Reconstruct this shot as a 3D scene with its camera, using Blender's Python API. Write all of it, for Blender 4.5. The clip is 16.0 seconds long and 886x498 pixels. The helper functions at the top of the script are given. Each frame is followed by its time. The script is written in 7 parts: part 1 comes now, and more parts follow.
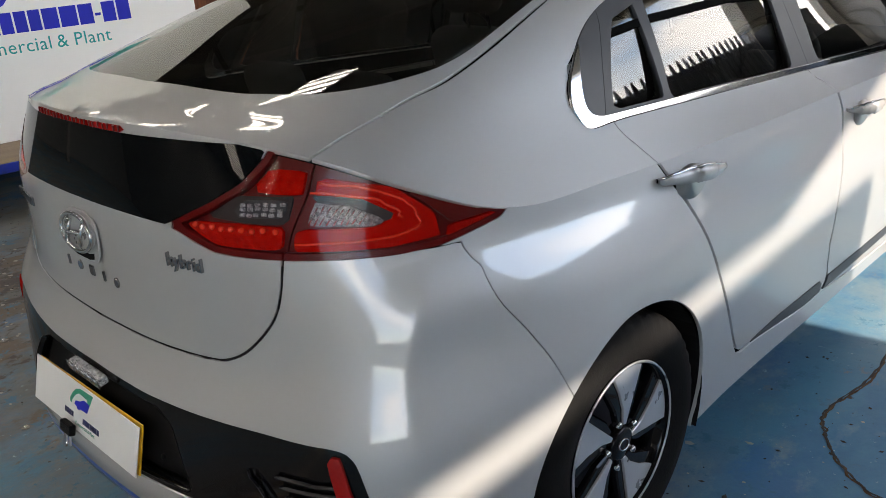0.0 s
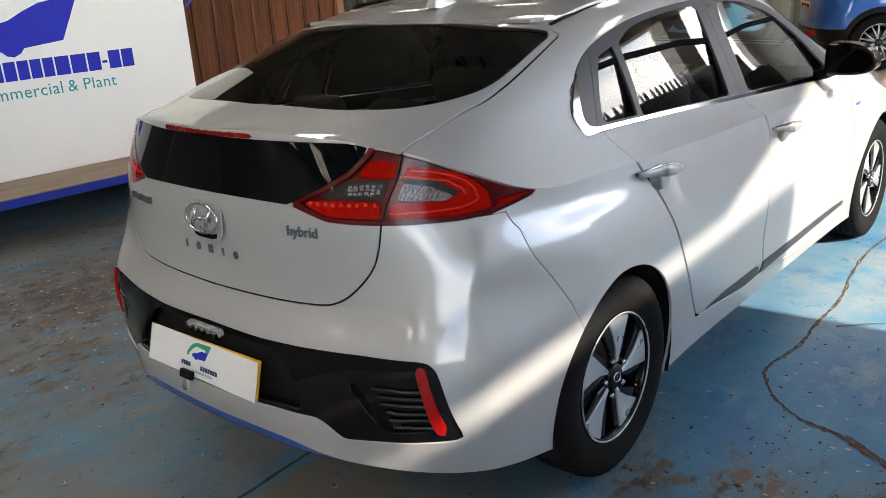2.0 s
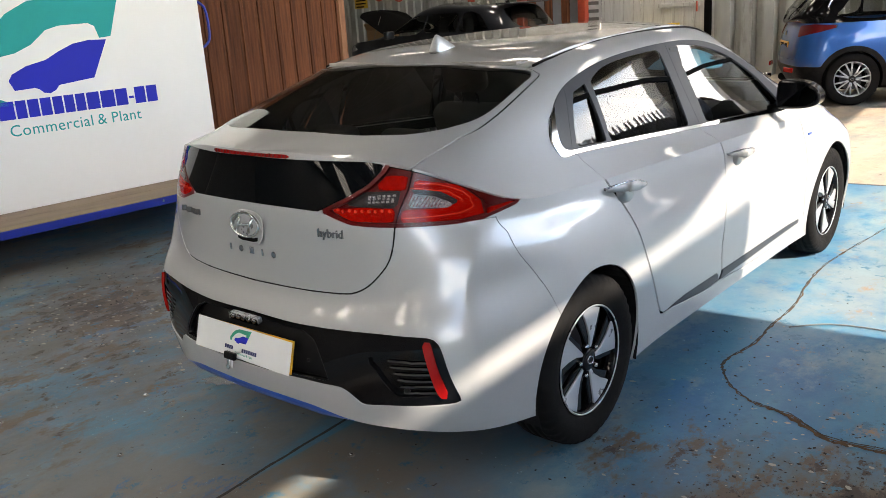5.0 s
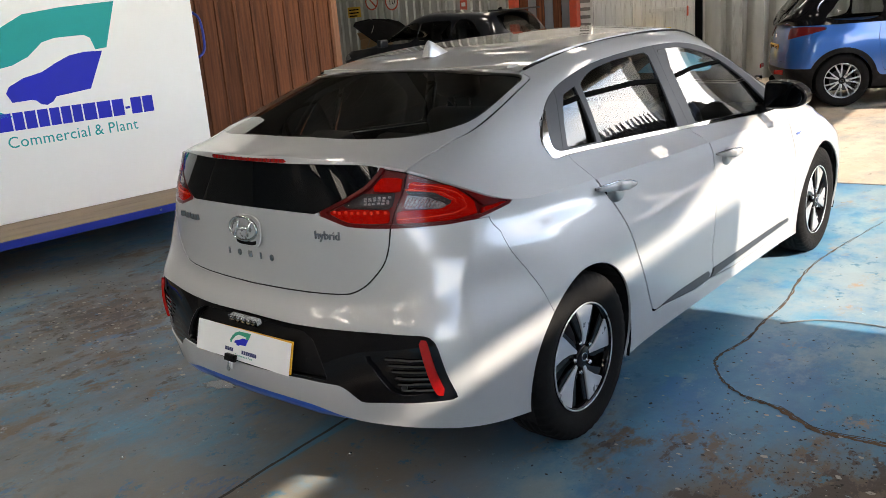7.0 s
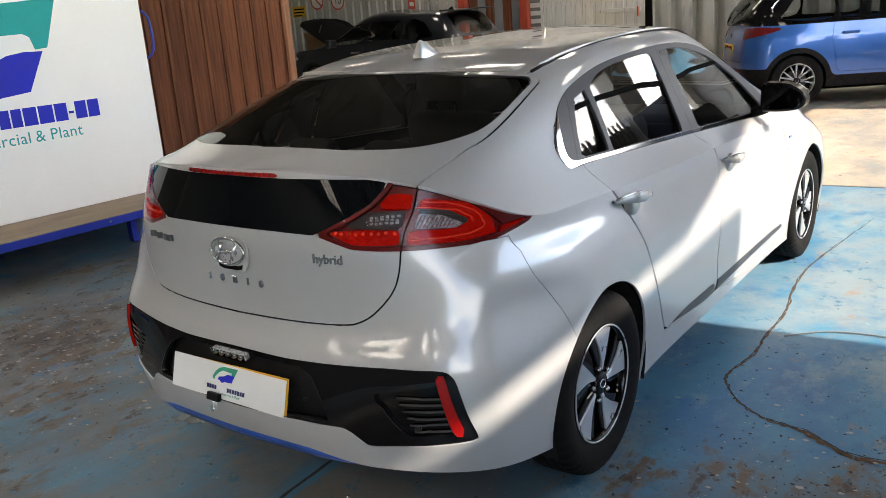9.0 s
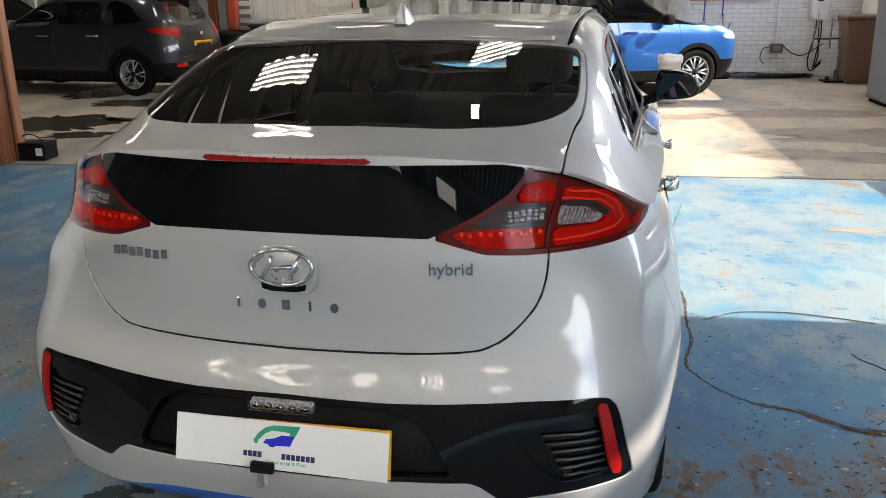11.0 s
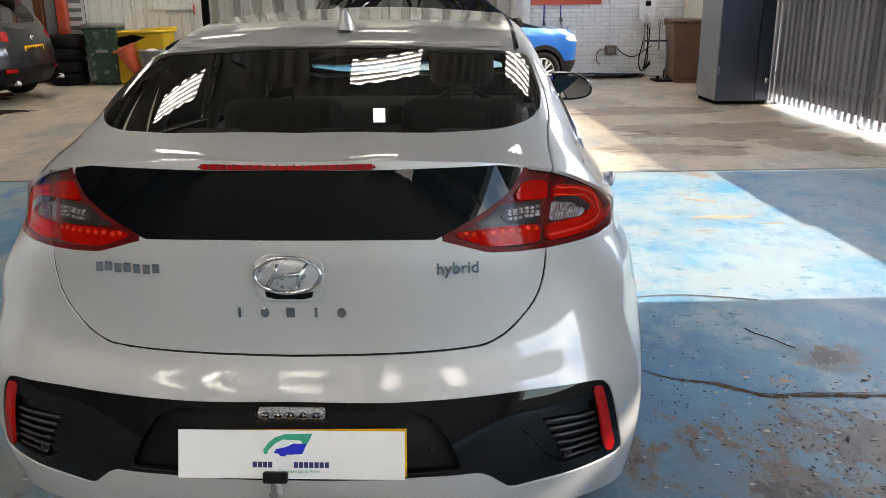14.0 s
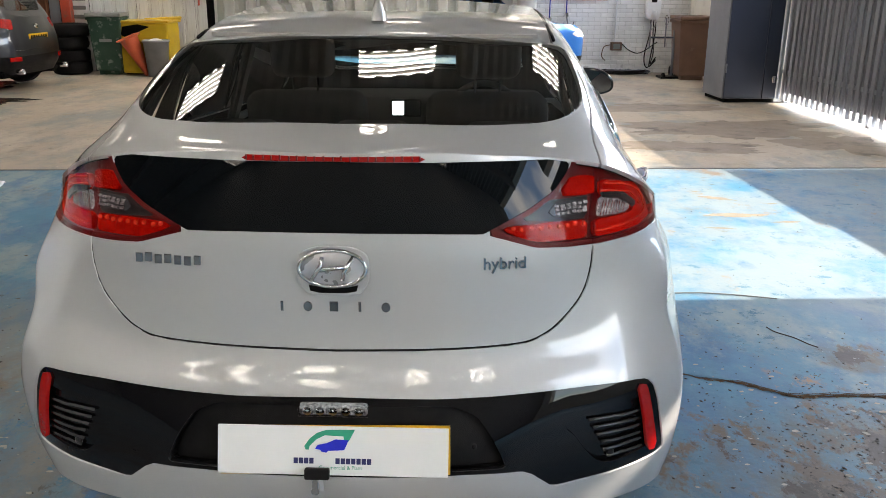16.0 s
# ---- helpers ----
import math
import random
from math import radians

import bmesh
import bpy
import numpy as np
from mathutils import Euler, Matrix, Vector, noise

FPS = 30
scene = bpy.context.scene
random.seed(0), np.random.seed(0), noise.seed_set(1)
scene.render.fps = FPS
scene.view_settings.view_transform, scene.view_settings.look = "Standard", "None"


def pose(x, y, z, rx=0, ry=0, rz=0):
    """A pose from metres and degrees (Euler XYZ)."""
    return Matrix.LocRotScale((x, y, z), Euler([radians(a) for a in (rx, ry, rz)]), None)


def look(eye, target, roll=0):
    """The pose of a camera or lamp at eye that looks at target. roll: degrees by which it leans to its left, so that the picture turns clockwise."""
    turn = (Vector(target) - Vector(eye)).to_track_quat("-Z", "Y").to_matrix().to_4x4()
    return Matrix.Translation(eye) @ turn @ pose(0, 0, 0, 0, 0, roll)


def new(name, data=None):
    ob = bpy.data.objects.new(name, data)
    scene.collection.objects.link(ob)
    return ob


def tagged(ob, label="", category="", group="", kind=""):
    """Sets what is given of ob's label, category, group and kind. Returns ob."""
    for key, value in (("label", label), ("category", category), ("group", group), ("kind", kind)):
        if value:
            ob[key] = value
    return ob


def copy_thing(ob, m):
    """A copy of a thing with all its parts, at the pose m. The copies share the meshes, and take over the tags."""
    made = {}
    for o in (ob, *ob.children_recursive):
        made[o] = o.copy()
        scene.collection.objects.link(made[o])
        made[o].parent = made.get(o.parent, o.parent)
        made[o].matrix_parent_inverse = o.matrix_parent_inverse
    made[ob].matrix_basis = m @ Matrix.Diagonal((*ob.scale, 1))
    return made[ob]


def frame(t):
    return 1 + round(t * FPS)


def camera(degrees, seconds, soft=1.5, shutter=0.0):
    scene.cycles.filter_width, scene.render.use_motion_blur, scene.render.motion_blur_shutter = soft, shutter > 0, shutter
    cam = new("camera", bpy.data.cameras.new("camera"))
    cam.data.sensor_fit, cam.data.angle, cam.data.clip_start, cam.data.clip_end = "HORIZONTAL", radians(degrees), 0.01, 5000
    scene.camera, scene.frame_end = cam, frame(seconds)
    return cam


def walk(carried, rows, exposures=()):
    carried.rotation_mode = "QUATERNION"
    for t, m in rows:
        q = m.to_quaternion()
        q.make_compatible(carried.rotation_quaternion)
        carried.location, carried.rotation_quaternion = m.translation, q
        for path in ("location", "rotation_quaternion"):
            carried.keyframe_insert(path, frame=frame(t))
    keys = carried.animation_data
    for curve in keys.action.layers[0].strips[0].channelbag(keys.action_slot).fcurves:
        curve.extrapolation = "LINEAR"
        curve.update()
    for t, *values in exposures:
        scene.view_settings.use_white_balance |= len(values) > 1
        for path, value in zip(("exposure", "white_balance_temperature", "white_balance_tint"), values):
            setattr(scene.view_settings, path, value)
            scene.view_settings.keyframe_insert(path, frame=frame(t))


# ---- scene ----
cam = camera(55.2, 16.0, 0.8)
EXPOSURE = [(0, 2.62, 7520, 12), (1, 2.80, 7520, 12), (3, 2.85, 7520, 12), (5.5, 2.95, 7520, 12), (7, 2.87, 7420, 12), (8.7, 2.84, 7400, 12), (10.8, 3.02, 7350, 11.5), (13.5, 3.06, 7280, 11), (16, 3.20, 7280, 11)]
PATH = [
    (0, (1.773, -0.533, 1.476), (0.442, 0.769, 0.745), -4.2),
    (0.5, (1.756, -0.8, 1.494), (0.443, 0.526, 0.773), -3.6),
    (1, (1.854, -0.899, 1.513), (0.536, 0.452, 0.852), -3.2),
    (1.5, (1.965, -0.998, 1.52), (0.647, 0.362, 0.879), -3.8),
    (2, (2.012, -1.159, 1.525), (0.756, 0.263, 0.892), -3.9),
    (2.5, (2.062, -1.259, 1.543), (0.82, 0.18, 0.921), -4.1),
    (3, (2.149, -1.303, 1.569), (0.906, 0.14, 0.957), -4.2),
    (5.5, (2.345, -1.581, 1.576), (1.078, -0.133, 1.029), -3.8),
    (6, (2.359, -1.585, 1.576), (1.09, -0.138, 1.034), -3.9),
    (6.5, (2.375, -1.586, 1.567), (1.109, -0.135, 1.029), -4.3),
    (7, (2.375, -1.596, 1.568), (1.116, -0.139, 1.029), -4.6),
    (7.5, (2.372, -1.581, 1.561), (1.12, -0.117, 1.021), -4.7),
    (8, (2.333, -1.547, 1.554), (1.088, -0.08, 1.007), -4.7),
    (8.5, (2.217, -1.52, 1.575), (1.015, -0.02, 1.023), -4.4),
    (8.7, (2.157, -1.511, 1.576), (0.975, 0.004, 1.023), -4.3),
    (10.8, (0.85, -1.472, 1.479), (0.294, 0.364, 0.911), -1.9),
    (11, (0.766, -1.558, 1.489), (0.327, 0.304, 0.906), -0.8),
    (11.5, (0.624, -1.655, 1.487), (0.227, 0.215, 0.899), -1.1),
    (12, (0.542, -1.658, 1.526), (0.19, 0.22, 0.933), -1.2),
    (12.5, (0.501, -1.689, 1.516), (0.26, 0.207, 0.926), -0.6),
    (13, (0.466, -1.68, 1.53), (0.35, 0.23, 0.948), -0.5),
    (13.5, (0.436, -1.671, 1.498), (0.349, 0.24, 0.916), -0.7),
    (14, (0.406, -1.668, 1.505), (0.343, 0.245, 0.924), -0.4),
    (14.5, (0.388, -1.659, 1.502), (0.336, 0.253, 0.919), -0.3),
    (15, (0.358, -1.644, 1.498), (0.312, 0.267, 0.912), -0.1),
    (15.5, (0.334, -1.636, 1.496), (0.291, 0.275, 0.905), 0.1),
    (16, (0.292, -1.642, 1.496), (0.238, 0.267, 0.903), 0.4),
]
walk(cam, [(t, look(eye, target, roll)) for t, eye, target, roll in PATH], EXPOSURE)

# ---- light ----
BUILD_YAW = 4.2                      # the building stands a little turned against the car
BY = radians(BUILD_YAW)
SUN_TAN = 0.75                       # the sun's height over its ground distance
sun_dir = Vector((math.cos(BY), math.sin(BY), SUN_TAN)).normalized()
world = bpy.data.worlds.new("world")
scene.world = world
world.use_nodes = True
wn, wl = world.node_tree.nodes, world.node_tree.links
sky = wn.new("ShaderNodeTexSky")
sky.sky_type = "NISHITA"
sky.sun_disc = False
sky.sun_elevation = math.asin(sun_dir.z)
sky.sun_rotation = math.atan2(sun_dir.x, sun_dir.y)
sky.dust_density = 0.3
sky.ozone_density = 2.5
clouds_at = wn.new("ShaderNodeTexCoord")
cloud = wn.new("ShaderNodeTexNoise")
cloud.inputs["Scale"].default_value = 3.6
cloud.inputs["Detail"].default_value = 3.5
cloud.inputs["Roughness"].default_value = 0.58
cloud_ramp = wn.new("ShaderNodeValToRGB")
cloud_ramp.color_ramp.elements[0].position, cloud_ramp.color_ramp.elements[1].position = 0.47, 0.60
cloud_mix = wn.new("ShaderNodeMixRGB")
cloud_mix.inputs[2].default_value = (8.6, 8.8, 9.3, 1)
wl.new(clouds_at.outputs["Generated"], cloud.inputs["Vector"])
wl.new(cloud.outputs["Fac"], cloud_ramp.inputs[0])
wl.new(cloud_ramp.outputs[0], cloud_mix.inputs[0])
wl.new(sky.outputs[0], cloud_mix.inputs[1])
wl.new(cloud_mix.outputs[0], wn["Background"].inputs[0])
wn["Background"].inputs[1].default_value = 0.15

sun = new("sun", bpy.data.lights.new("sun", "SUN"))
sun.data.energy, sun.data.angle, sun.data.color = 1.68, radians(0.55), (1.0, 0.95, 0.88)
sun.matrix_world = look(sun_dir * 30, (0, 0, 0))

# ---- helpers of this scene ----
BUILD = pose(0, 0, 0, 0, 0, BUILD_YAW)


def at(u, v, z=0.0):
    """A place given along the building's axes."""
    return BUILD @ Vector((u, v, z))


def part(name, bm, mat, parent=None, label="", smooth=False, m=None):
    """Links a bmesh as one mesh object, under a thing or a part."""
    me = bpy.data.meshes.new(name)
    if m is not None:
        bm.transform(m)
    bm.normal_update()
    bm.to_mesh(me)
    bm.free()
    me.materials.append(mat)
    if smooth:
        me.shade_smooth()
    ob = new(name, me)
    if parent is not None:
        ob.parent = parent
    if label:
        ob["label"] = label
    return ob


def shape(name, verts, faces, mat, parent=None, label="", normals=None, smooth=True):
    """A mesh object from arrays that a function has made, with its own smooth normals."""
    me = bpy.data.meshes.new(name)
    me.from_pydata([tuple(v) for v in verts], [], [tuple(f) for f in faces])
    me.materials.append(mat)
    if smooth:
        me.shade_smooth()
    if normals is not None:
        me.normals_split_custom_set_from_vertices([tuple(n) for n in normals])
    me.update()
    ob = new(name, me)
    if parent is not None:
        ob.parent = parent
    if label:
        ob["label"] = label
    return ob


def thing(name, label, category, m=None, group="", kind=""):
    ob = new(name)
    ob.empty_display_size = 0.1
    if m is not None:
        ob.matrix_world = m
    return tagged(ob, label, category, group, kind)


def box(x0, x1, y0, y1, z0, z1, bevel=0.0, seg=1, bm=None):
    bm = bm or bmesh.new()
    made = bmesh.ops.create_cube(bm, size=1.0)["verts"]
    for v in made:
        v.co = Vector((x0 + (v.co.x + 0.5) * (x1 - x0), y0 + (v.co.y + 0.5) * (y1 - y0), z0 + (v.co.z + 0.5) * (z1 - z0)))
    if bevel:
        edges = list({e for v in made for e in v.link_edges})
        bmesh.ops.bevel(bm, geom=edges, offset=bevel, segments=seg, affect="EDGES", profile=0.5)
    return bm


def lathe(profile, seg=48, bm=None, axis="z", closed=False):
    """Turns a profile of (radius, height) round an axis."""
    bm = bm or bmesh.new()
    rings = []
    for r, h in profile:
        ring = []
        for k in range(seg):
            a = 2 * math.pi * k / seg
            c, s = r * math.cos(a), r * math.sin(a)
            ring.append(bm.verts.new((c, s, h) if axis == "z" else (h, c, s)))
        rings.append(ring)
    pairs = list(zip(rings, rings[1:])) + ([(rings[-1], rings[0])] if closed else [])
    for a, b in pairs:
        for k in range(seg):
            bm.faces.new((a[k], a[(k + 1) % seg], b[(k + 1) % seg], b[k]))
    if not closed:
        for ring, flip in ((rings[0], True), (rings[-1], False)):
            if (Vector(ring[0].co) - Vector(ring[seg // 2].co)).length > 1e-4:
                bm.faces.new(ring[::-1] if flip else ring)
    bmesh.ops.remove_doubles(bm, verts=bm.verts, dist=1e-6)
    bmesh.ops.recalc_face_normals(bm, faces=bm.faces)
    return bm


def prism(points, depth, bevel=0.0, seg=1, bm=None):
    """A flat outline of (x, y), raised from z = 0 to depth."""
    bm = bm or bmesh.new()
    base = bm.faces.new([bm.verts.new((x, y, 0)) for x, y in points])
    made = bmesh.ops.extrude_face_region(bm, geom=[base])["geom"]
    top = [v for v in made if isinstance(v, bmesh.types.BMVert)]
    for v in top:
        v.co.z = depth
    bmesh.ops.recalc_face_normals(bm, faces=bm.faces)
    if bevel:
        lid = [e for e in bm.edges if all(abs(v.co.z - depth) < 1e-6 for v in e.verts)]
        bmesh.ops.bevel(bm, geom=lid, offset=bevel, segments=seg, affect="EDGES", profile=0.5)
    return bm


def tube(points, radius, seg=8, bm=None, closed=False):
    """A round bar along points."""
    bm = bm or bmesh.new()
    pts = [Vector(p) for p in points]
    rings = []
    up = Vector((0.13, 0.21, 0.97))
    for k, p in enumerate(pts):
        a, b = pts[max(k - 1, 0)], pts[min(k + 1, len(pts) - 1)]
        if closed:
            a, b = pts[k - 1], pts[(k + 1) % len(pts)]
        d = (b - a).normalized()
        side = d.cross(up).normalized()
        if side.length < 0.5:
            side = d.cross(Vector((1, 0, 0))).normalized()
        top = side.cross(d)
        rings.append([bm.verts.new(p + radius * (math.cos(2 * math.pi * j / seg) * side + math.sin(2 * math.pi * j / seg) * top)) for j in range(seg)])
    pairs = list(zip(rings, rings[1:])) + ([(rings[-1], rings[0])] if closed else [])
    for a, b in pairs:
        for j in range(seg):
            bm.faces.new((a[j], a[(j + 1) % seg], b[(j + 1) % seg], b[j]))
    if not closed:
        bm.faces.new(rings[0][::-1])
        bm.faces.new(rings[-1])
    bmesh.ops.recalc_face_normals(bm, faces=bm.faces)
    return bm


def glide(keys, n, closed=False):
    """A smooth line through keys, n steps to each."""
    keys = np.array(keys, float)
    if closed:
        keys = np.vstack([keys[-1:], keys, keys[:2]])
    else:
        keys = np.vstack([2 * keys[0] - keys[1], keys, 2 * keys[-1] - keys[-2]])
    out = []
    for k in range(1, len(keys) - 2):
        a, b, c, d = keys[k - 1 : k + 3]
        for t in np.arange(n) / n:
            out.append(0.5 * (2 * b + (c - a) * t + (2 * a - 5 * b + 4 * c - d) * t * t + (3 * b - a - 3 * c + d) * t**3))
    if not closed:
        out.append(keys[-2])
    return np.array(out)

# ---- materials ----
def surface(name, colour, rough=0.5, metal=0.0, coat=0.0, coat_rough=0.03, spec=0.5, second=None, scale=8.0, amount=0.5, detail=6.0,
            rough_var=0.0, bump=0.0, bump_scale=60.0, stretch=(1, 1, 1), random_value=0.0, grime=None, grime_scale=2.0, grime_from=0.55):
    """A surface with variation of colour at two sizes, of gloss and of relief."""
    mat = bpy.data.materials.new(name)
    mat.use_nodes = True
    n, l = mat.node_tree.nodes, mat.node_tree.links
    b = n["Principled BSDF"]
    b.inputs["Roughness"].default_value, b.inputs["Metallic"].default_value = rough, metal
    b.inputs["Coat Weight"].default_value, b.inputs["Coat Roughness"].default_value, b.inputs["Coat IOR"].default_value = coat, coat_rough, 1.56
    b.inputs["Specular IOR Level"].default_value = spec
    where, fit_to = n.new("ShaderNodeTexCoord"), n.new("ShaderNodeMapping")
    fit_to.inputs["Scale"].default_value = stretch
    l.new(where.outputs["Object"], fit_to.inputs[0])

    def noise_at(size, det, gain=0.55):
        t = n.new("ShaderNodeTexNoise")
        t.inputs["Scale"].default_value, t.inputs["Detail"].default_value, t.inputs["Roughness"].default_value = size, det, gain
        l.new(fit_to.outputs[0], t.inputs["Vector"])
        return t

    colour = (*colour, 1)
    base = None
    if second is not None:
        t, r, m = noise_at(scale, detail), n.new("ShaderNodeValToRGB"), n.new("ShaderNodeMixRGB")
        r.color_ramp.elements[0].position, r.color_ramp.elements[1].position = 0.5 - amount / 2, 0.5 + amount / 2
        m.inputs[1].default_value, m.inputs[2].default_value = colour, (*second, 1)
        l.new(t.outputs["Fac"], r.inputs[0])
        l.new(r.outputs[0], m.inputs[0])
        base = m.outputs[0]
    if grime is not None:
        t, r, m = noise_at(grime_scale, 9, 0.68), n.new("ShaderNodeValToRGB"), n.new("ShaderNodeMixRGB")
        r.color_ramp.elements[0].position, r.color_ramp.elements[1].position = grime_from, grime_from + 0.14
        m.inputs[1].default_value, m.inputs[2].default_value = colour, (*grime, 1)
        if base is not None:
            l.new(base, m.inputs[1])
        l.new(t.outputs["Fac"], r.inputs[0])
        l.new(r.outputs[0], m.inputs[0])
        base = m.outputs[0]
    if random_value:
        info, hsv, span = n.new("ShaderNodeObjectInfo"), n.new("ShaderNodeHueSaturation"), n.new("ShaderNodeMapRange")
        span.inputs["To Min"].default_value, span.inputs["To Max"].default_value = 1 - random_value, 1 + random_value
        l.new(info.outputs["Random"], span.inputs["Value"])
        l.new(span.outputs[0], hsv.inputs["Value"])
        hsv.inputs["Color"].default_value = colour
        if base is not None:
            l.new(base, hsv.inputs["Color"])
        base = hsv.outputs[0]
    if base is None:
        b.inputs["Base Color"].default_value = colour
    else:
        l.new(base, b.inputs["Base Color"])
    if rough_var:
        t, span = noise_at(scale * 1.7, 5), n.new("ShaderNodeMapRange")
        span.inputs["To Min"].default_value, span.inputs["To Max"].default_value = max(rough - rough_var, 0.02), min(rough + rough_var, 1)
        l.new(t.outputs["Fac"], span.inputs["Value"])
        l.new(span.outputs[0], b.inputs["Roughness"])
    if bump:
        t, bp = noise_at(bump_scale, 4), n.new("ShaderNodeBump")
        bp.inputs["Strength"].default_value, bp.inputs["Distance"].default_value = bump, 0.01
        l.new(t.outputs["Fac"], bp.inputs["Height"])
        l.new(bp.outputs[0], b.inputs["Normal"])
    return mat


def glazing(name, tint, gloss=1.0, rough=0.01, ior=1.52):
    """Tinted sheet glass: see-through, with the gloss of glass."""
    mat = bpy.data.materials.new(name)
    mat.use_nodes = True
    n, l = mat.node_tree.nodes, mat.node_tree.links
    n.remove(n["Principled BSDF"])
    clear, shine, fres, mix = n.new("ShaderNodeBsdfTransparent"), n.new("ShaderNodeBsdfGlossy"), n.new("ShaderNodeFresnel"), n.new("ShaderNodeMixShader")
    clear.inputs[0].default_value = (*tint, 1)
    shine.inputs["Roughness"].default_value = rough
    shine.inputs["Color"].default_value = (gloss, gloss, gloss, 1)
    fres.inputs["IOR"].default_value = ior
    l.new(fres.outputs[0], mix.inputs[0])
    l.new(clear.outputs[0], mix.inputs[1])
    l.new(shine.outputs[0], mix.inputs[2])
    l.new(mix.outputs[0], n["Material Output"].inputs[0])
    return mat


def lit(name, colour, strength):
    mat = bpy.data.materials.new(name)
    mat.use_nodes = True
    n = mat.node_tree.nodes
    n["Principled BSDF"].inputs["Base Color"].default_value = (*[c * 0.3 for c in colour], 1)
    n["Principled BSDF"].inputs["Emission Color"].default_value = (*colour, 1)
    n["Principled BSDF"].inputs["Emission Strength"].default_value = strength
    return mat


M_SILVER = surface("silver_paint", (0.515, 0.514, 0.514), rough=0.53, metal=0.44, coat=1.0, coat_rough=0.006, second=(0.46, 0.459, 0.459), scale=900, amount=0.3, detail=1)
M_GLOSSBLACK = surface("gloss_black_plastic", (0.004, 0.004, 0.005), rough=0.03, spec=0.24, second=(0.006, 0.006, 0.007), scale=30)
M_BLACK = surface("matt_black_plastic", (0.005, 0.005, 0.006), rough=0.42, spec=0.09, second=(0.016, 0.015, 0.015), scale=14, bump=0.15, bump_scale=500)
M_GREYTRIM = surface("dark_grey_pillar_trim", (0.034, 0.037, 0.044), rough=0.40, spec=0.28, second=(0.040, 0.043, 0.050), scale=20, bump=0.02, bump_scale=400)
M_DARK = surface("dark_cavity", (0.005, 0.005, 0.005), rough=0.9, spec=0.04)
M_RUBBER = surface("tyre_rubber", (0.007, 0.007, 0.007), rough=0.7, spec=0.07, second=(0.013, 0.012, 0.012), scale=12, amount=0.6, bump=0.25, bump_scale=180)
M_CHROME = surface("chrome", (0.72, 0.73, 0.75), rough=0.07, metal=1.0, second=(0.66, 0.67, 0.69), scale=40, rough_var=0.03)
M_ALLOY = surface("machined_alloy", (0.55, 0.56, 0.58), rough=0.28, metal=0.6, coat=0.5, second=(0.52, 0.53, 0.55), scale=8, rough_var=0.03)
M_REARGLASS = glazing("privacy_glass", (0.76, 0.78, 0.76), ior=1.45)
M_SIDEGLASS = glazing("side_glass", (0.50, 0.53, 0.52), ior=1.60)
M_TAILGLASS = surface("black_tail_glass", (0.003, 0.004, 0.005), rough=0.01, spec=0.24, second=(0.003, 0.004, 0.005), scale=3)
M_CLEAR = glazing("clear_lens", (0.96, 0.94, 0.94), gloss=0.85, ior=1.26)
M_REDLENS = glazing("red_lens", (0.85, 0.13, 0.10))
M_RED = surface("red_reflector", (0.34, 0.006, 0.005), rough=0.25, coat=0.10, spec=0.2, second=(0.30, 0.004, 0.004), scale=90, amount=0.7, bump=0.3, bump_scale=420)
M_DEEPRED = surface("deep_red_plastic", (0.13, 0.002, 0.003), rough=0.3, spec=0.25, second=(0.10, 0.003, 0.004), scale=12)
M_WHITEPLATE = surface("white_plate_plastic", (0.80, 0.80, 0.79), rough=0.28, coat=0.3, second=(0.76, 0.76, 0.75), scale=6, grime=(0.55, 0.54, 0.52), grime_scale=9, grime_from=0.68)
M_YELLOWPLATE = surface("yellow_plate_plastic", (0.78, 0.42, 0.01), rough=0.3, second=(0.70, 0.36, 0.01), scale=9)
M_BLUESTRIP = surface("blue_trim", (0.008, 0.07, 0.34), rough=0.3, coat=0.2, second=(0.012, 0.075, 0.34), scale=9)
M_TEAL = surface("teal_print", (0.012, 0.37, 0.36), rough=0.6, spec=0.15, second=(0.014, 0.34, 0.33), scale=4)
M_GREEN = surface("green_print", (0.015, 0.33, 0.20), rough=0.4, second=(0.018, 0.30, 0.18), scale=4)
M_NAVY = surface("blue_print", (0.022, 0.032, 0.50), rough=0.6, spec=0.15, second=(0.026, 0.036, 0.44), scale=4)
M_INK = surface("dark_ink", (0.015, 0.018, 0.10), rough=0.4, second=(0.02, 0.022, 0.12), scale=4)
M_CABIN = surface("cabin_plastic", (0.035, 0.035, 0.037), rough=0.6, second=(0.05, 0.05, 0.05), scale=9, bump=0.1, bump_scale=200)
M_SEAT = surface("seat_cloth", (0.045, 0.043, 0.043), rough=0.85, second=(0.06, 0.058, 0.056), scale=60, bump=0.3, bump_scale=400)
M_HEADLINE = surface("headlining", (0.45, 0.43, 0.40), rough=0.9, second=(0.41, 0.39, 0.36), scale=30)
M_SCREEN = lit("display_glow", (0.55, 0.75, 0.85), 0.9)

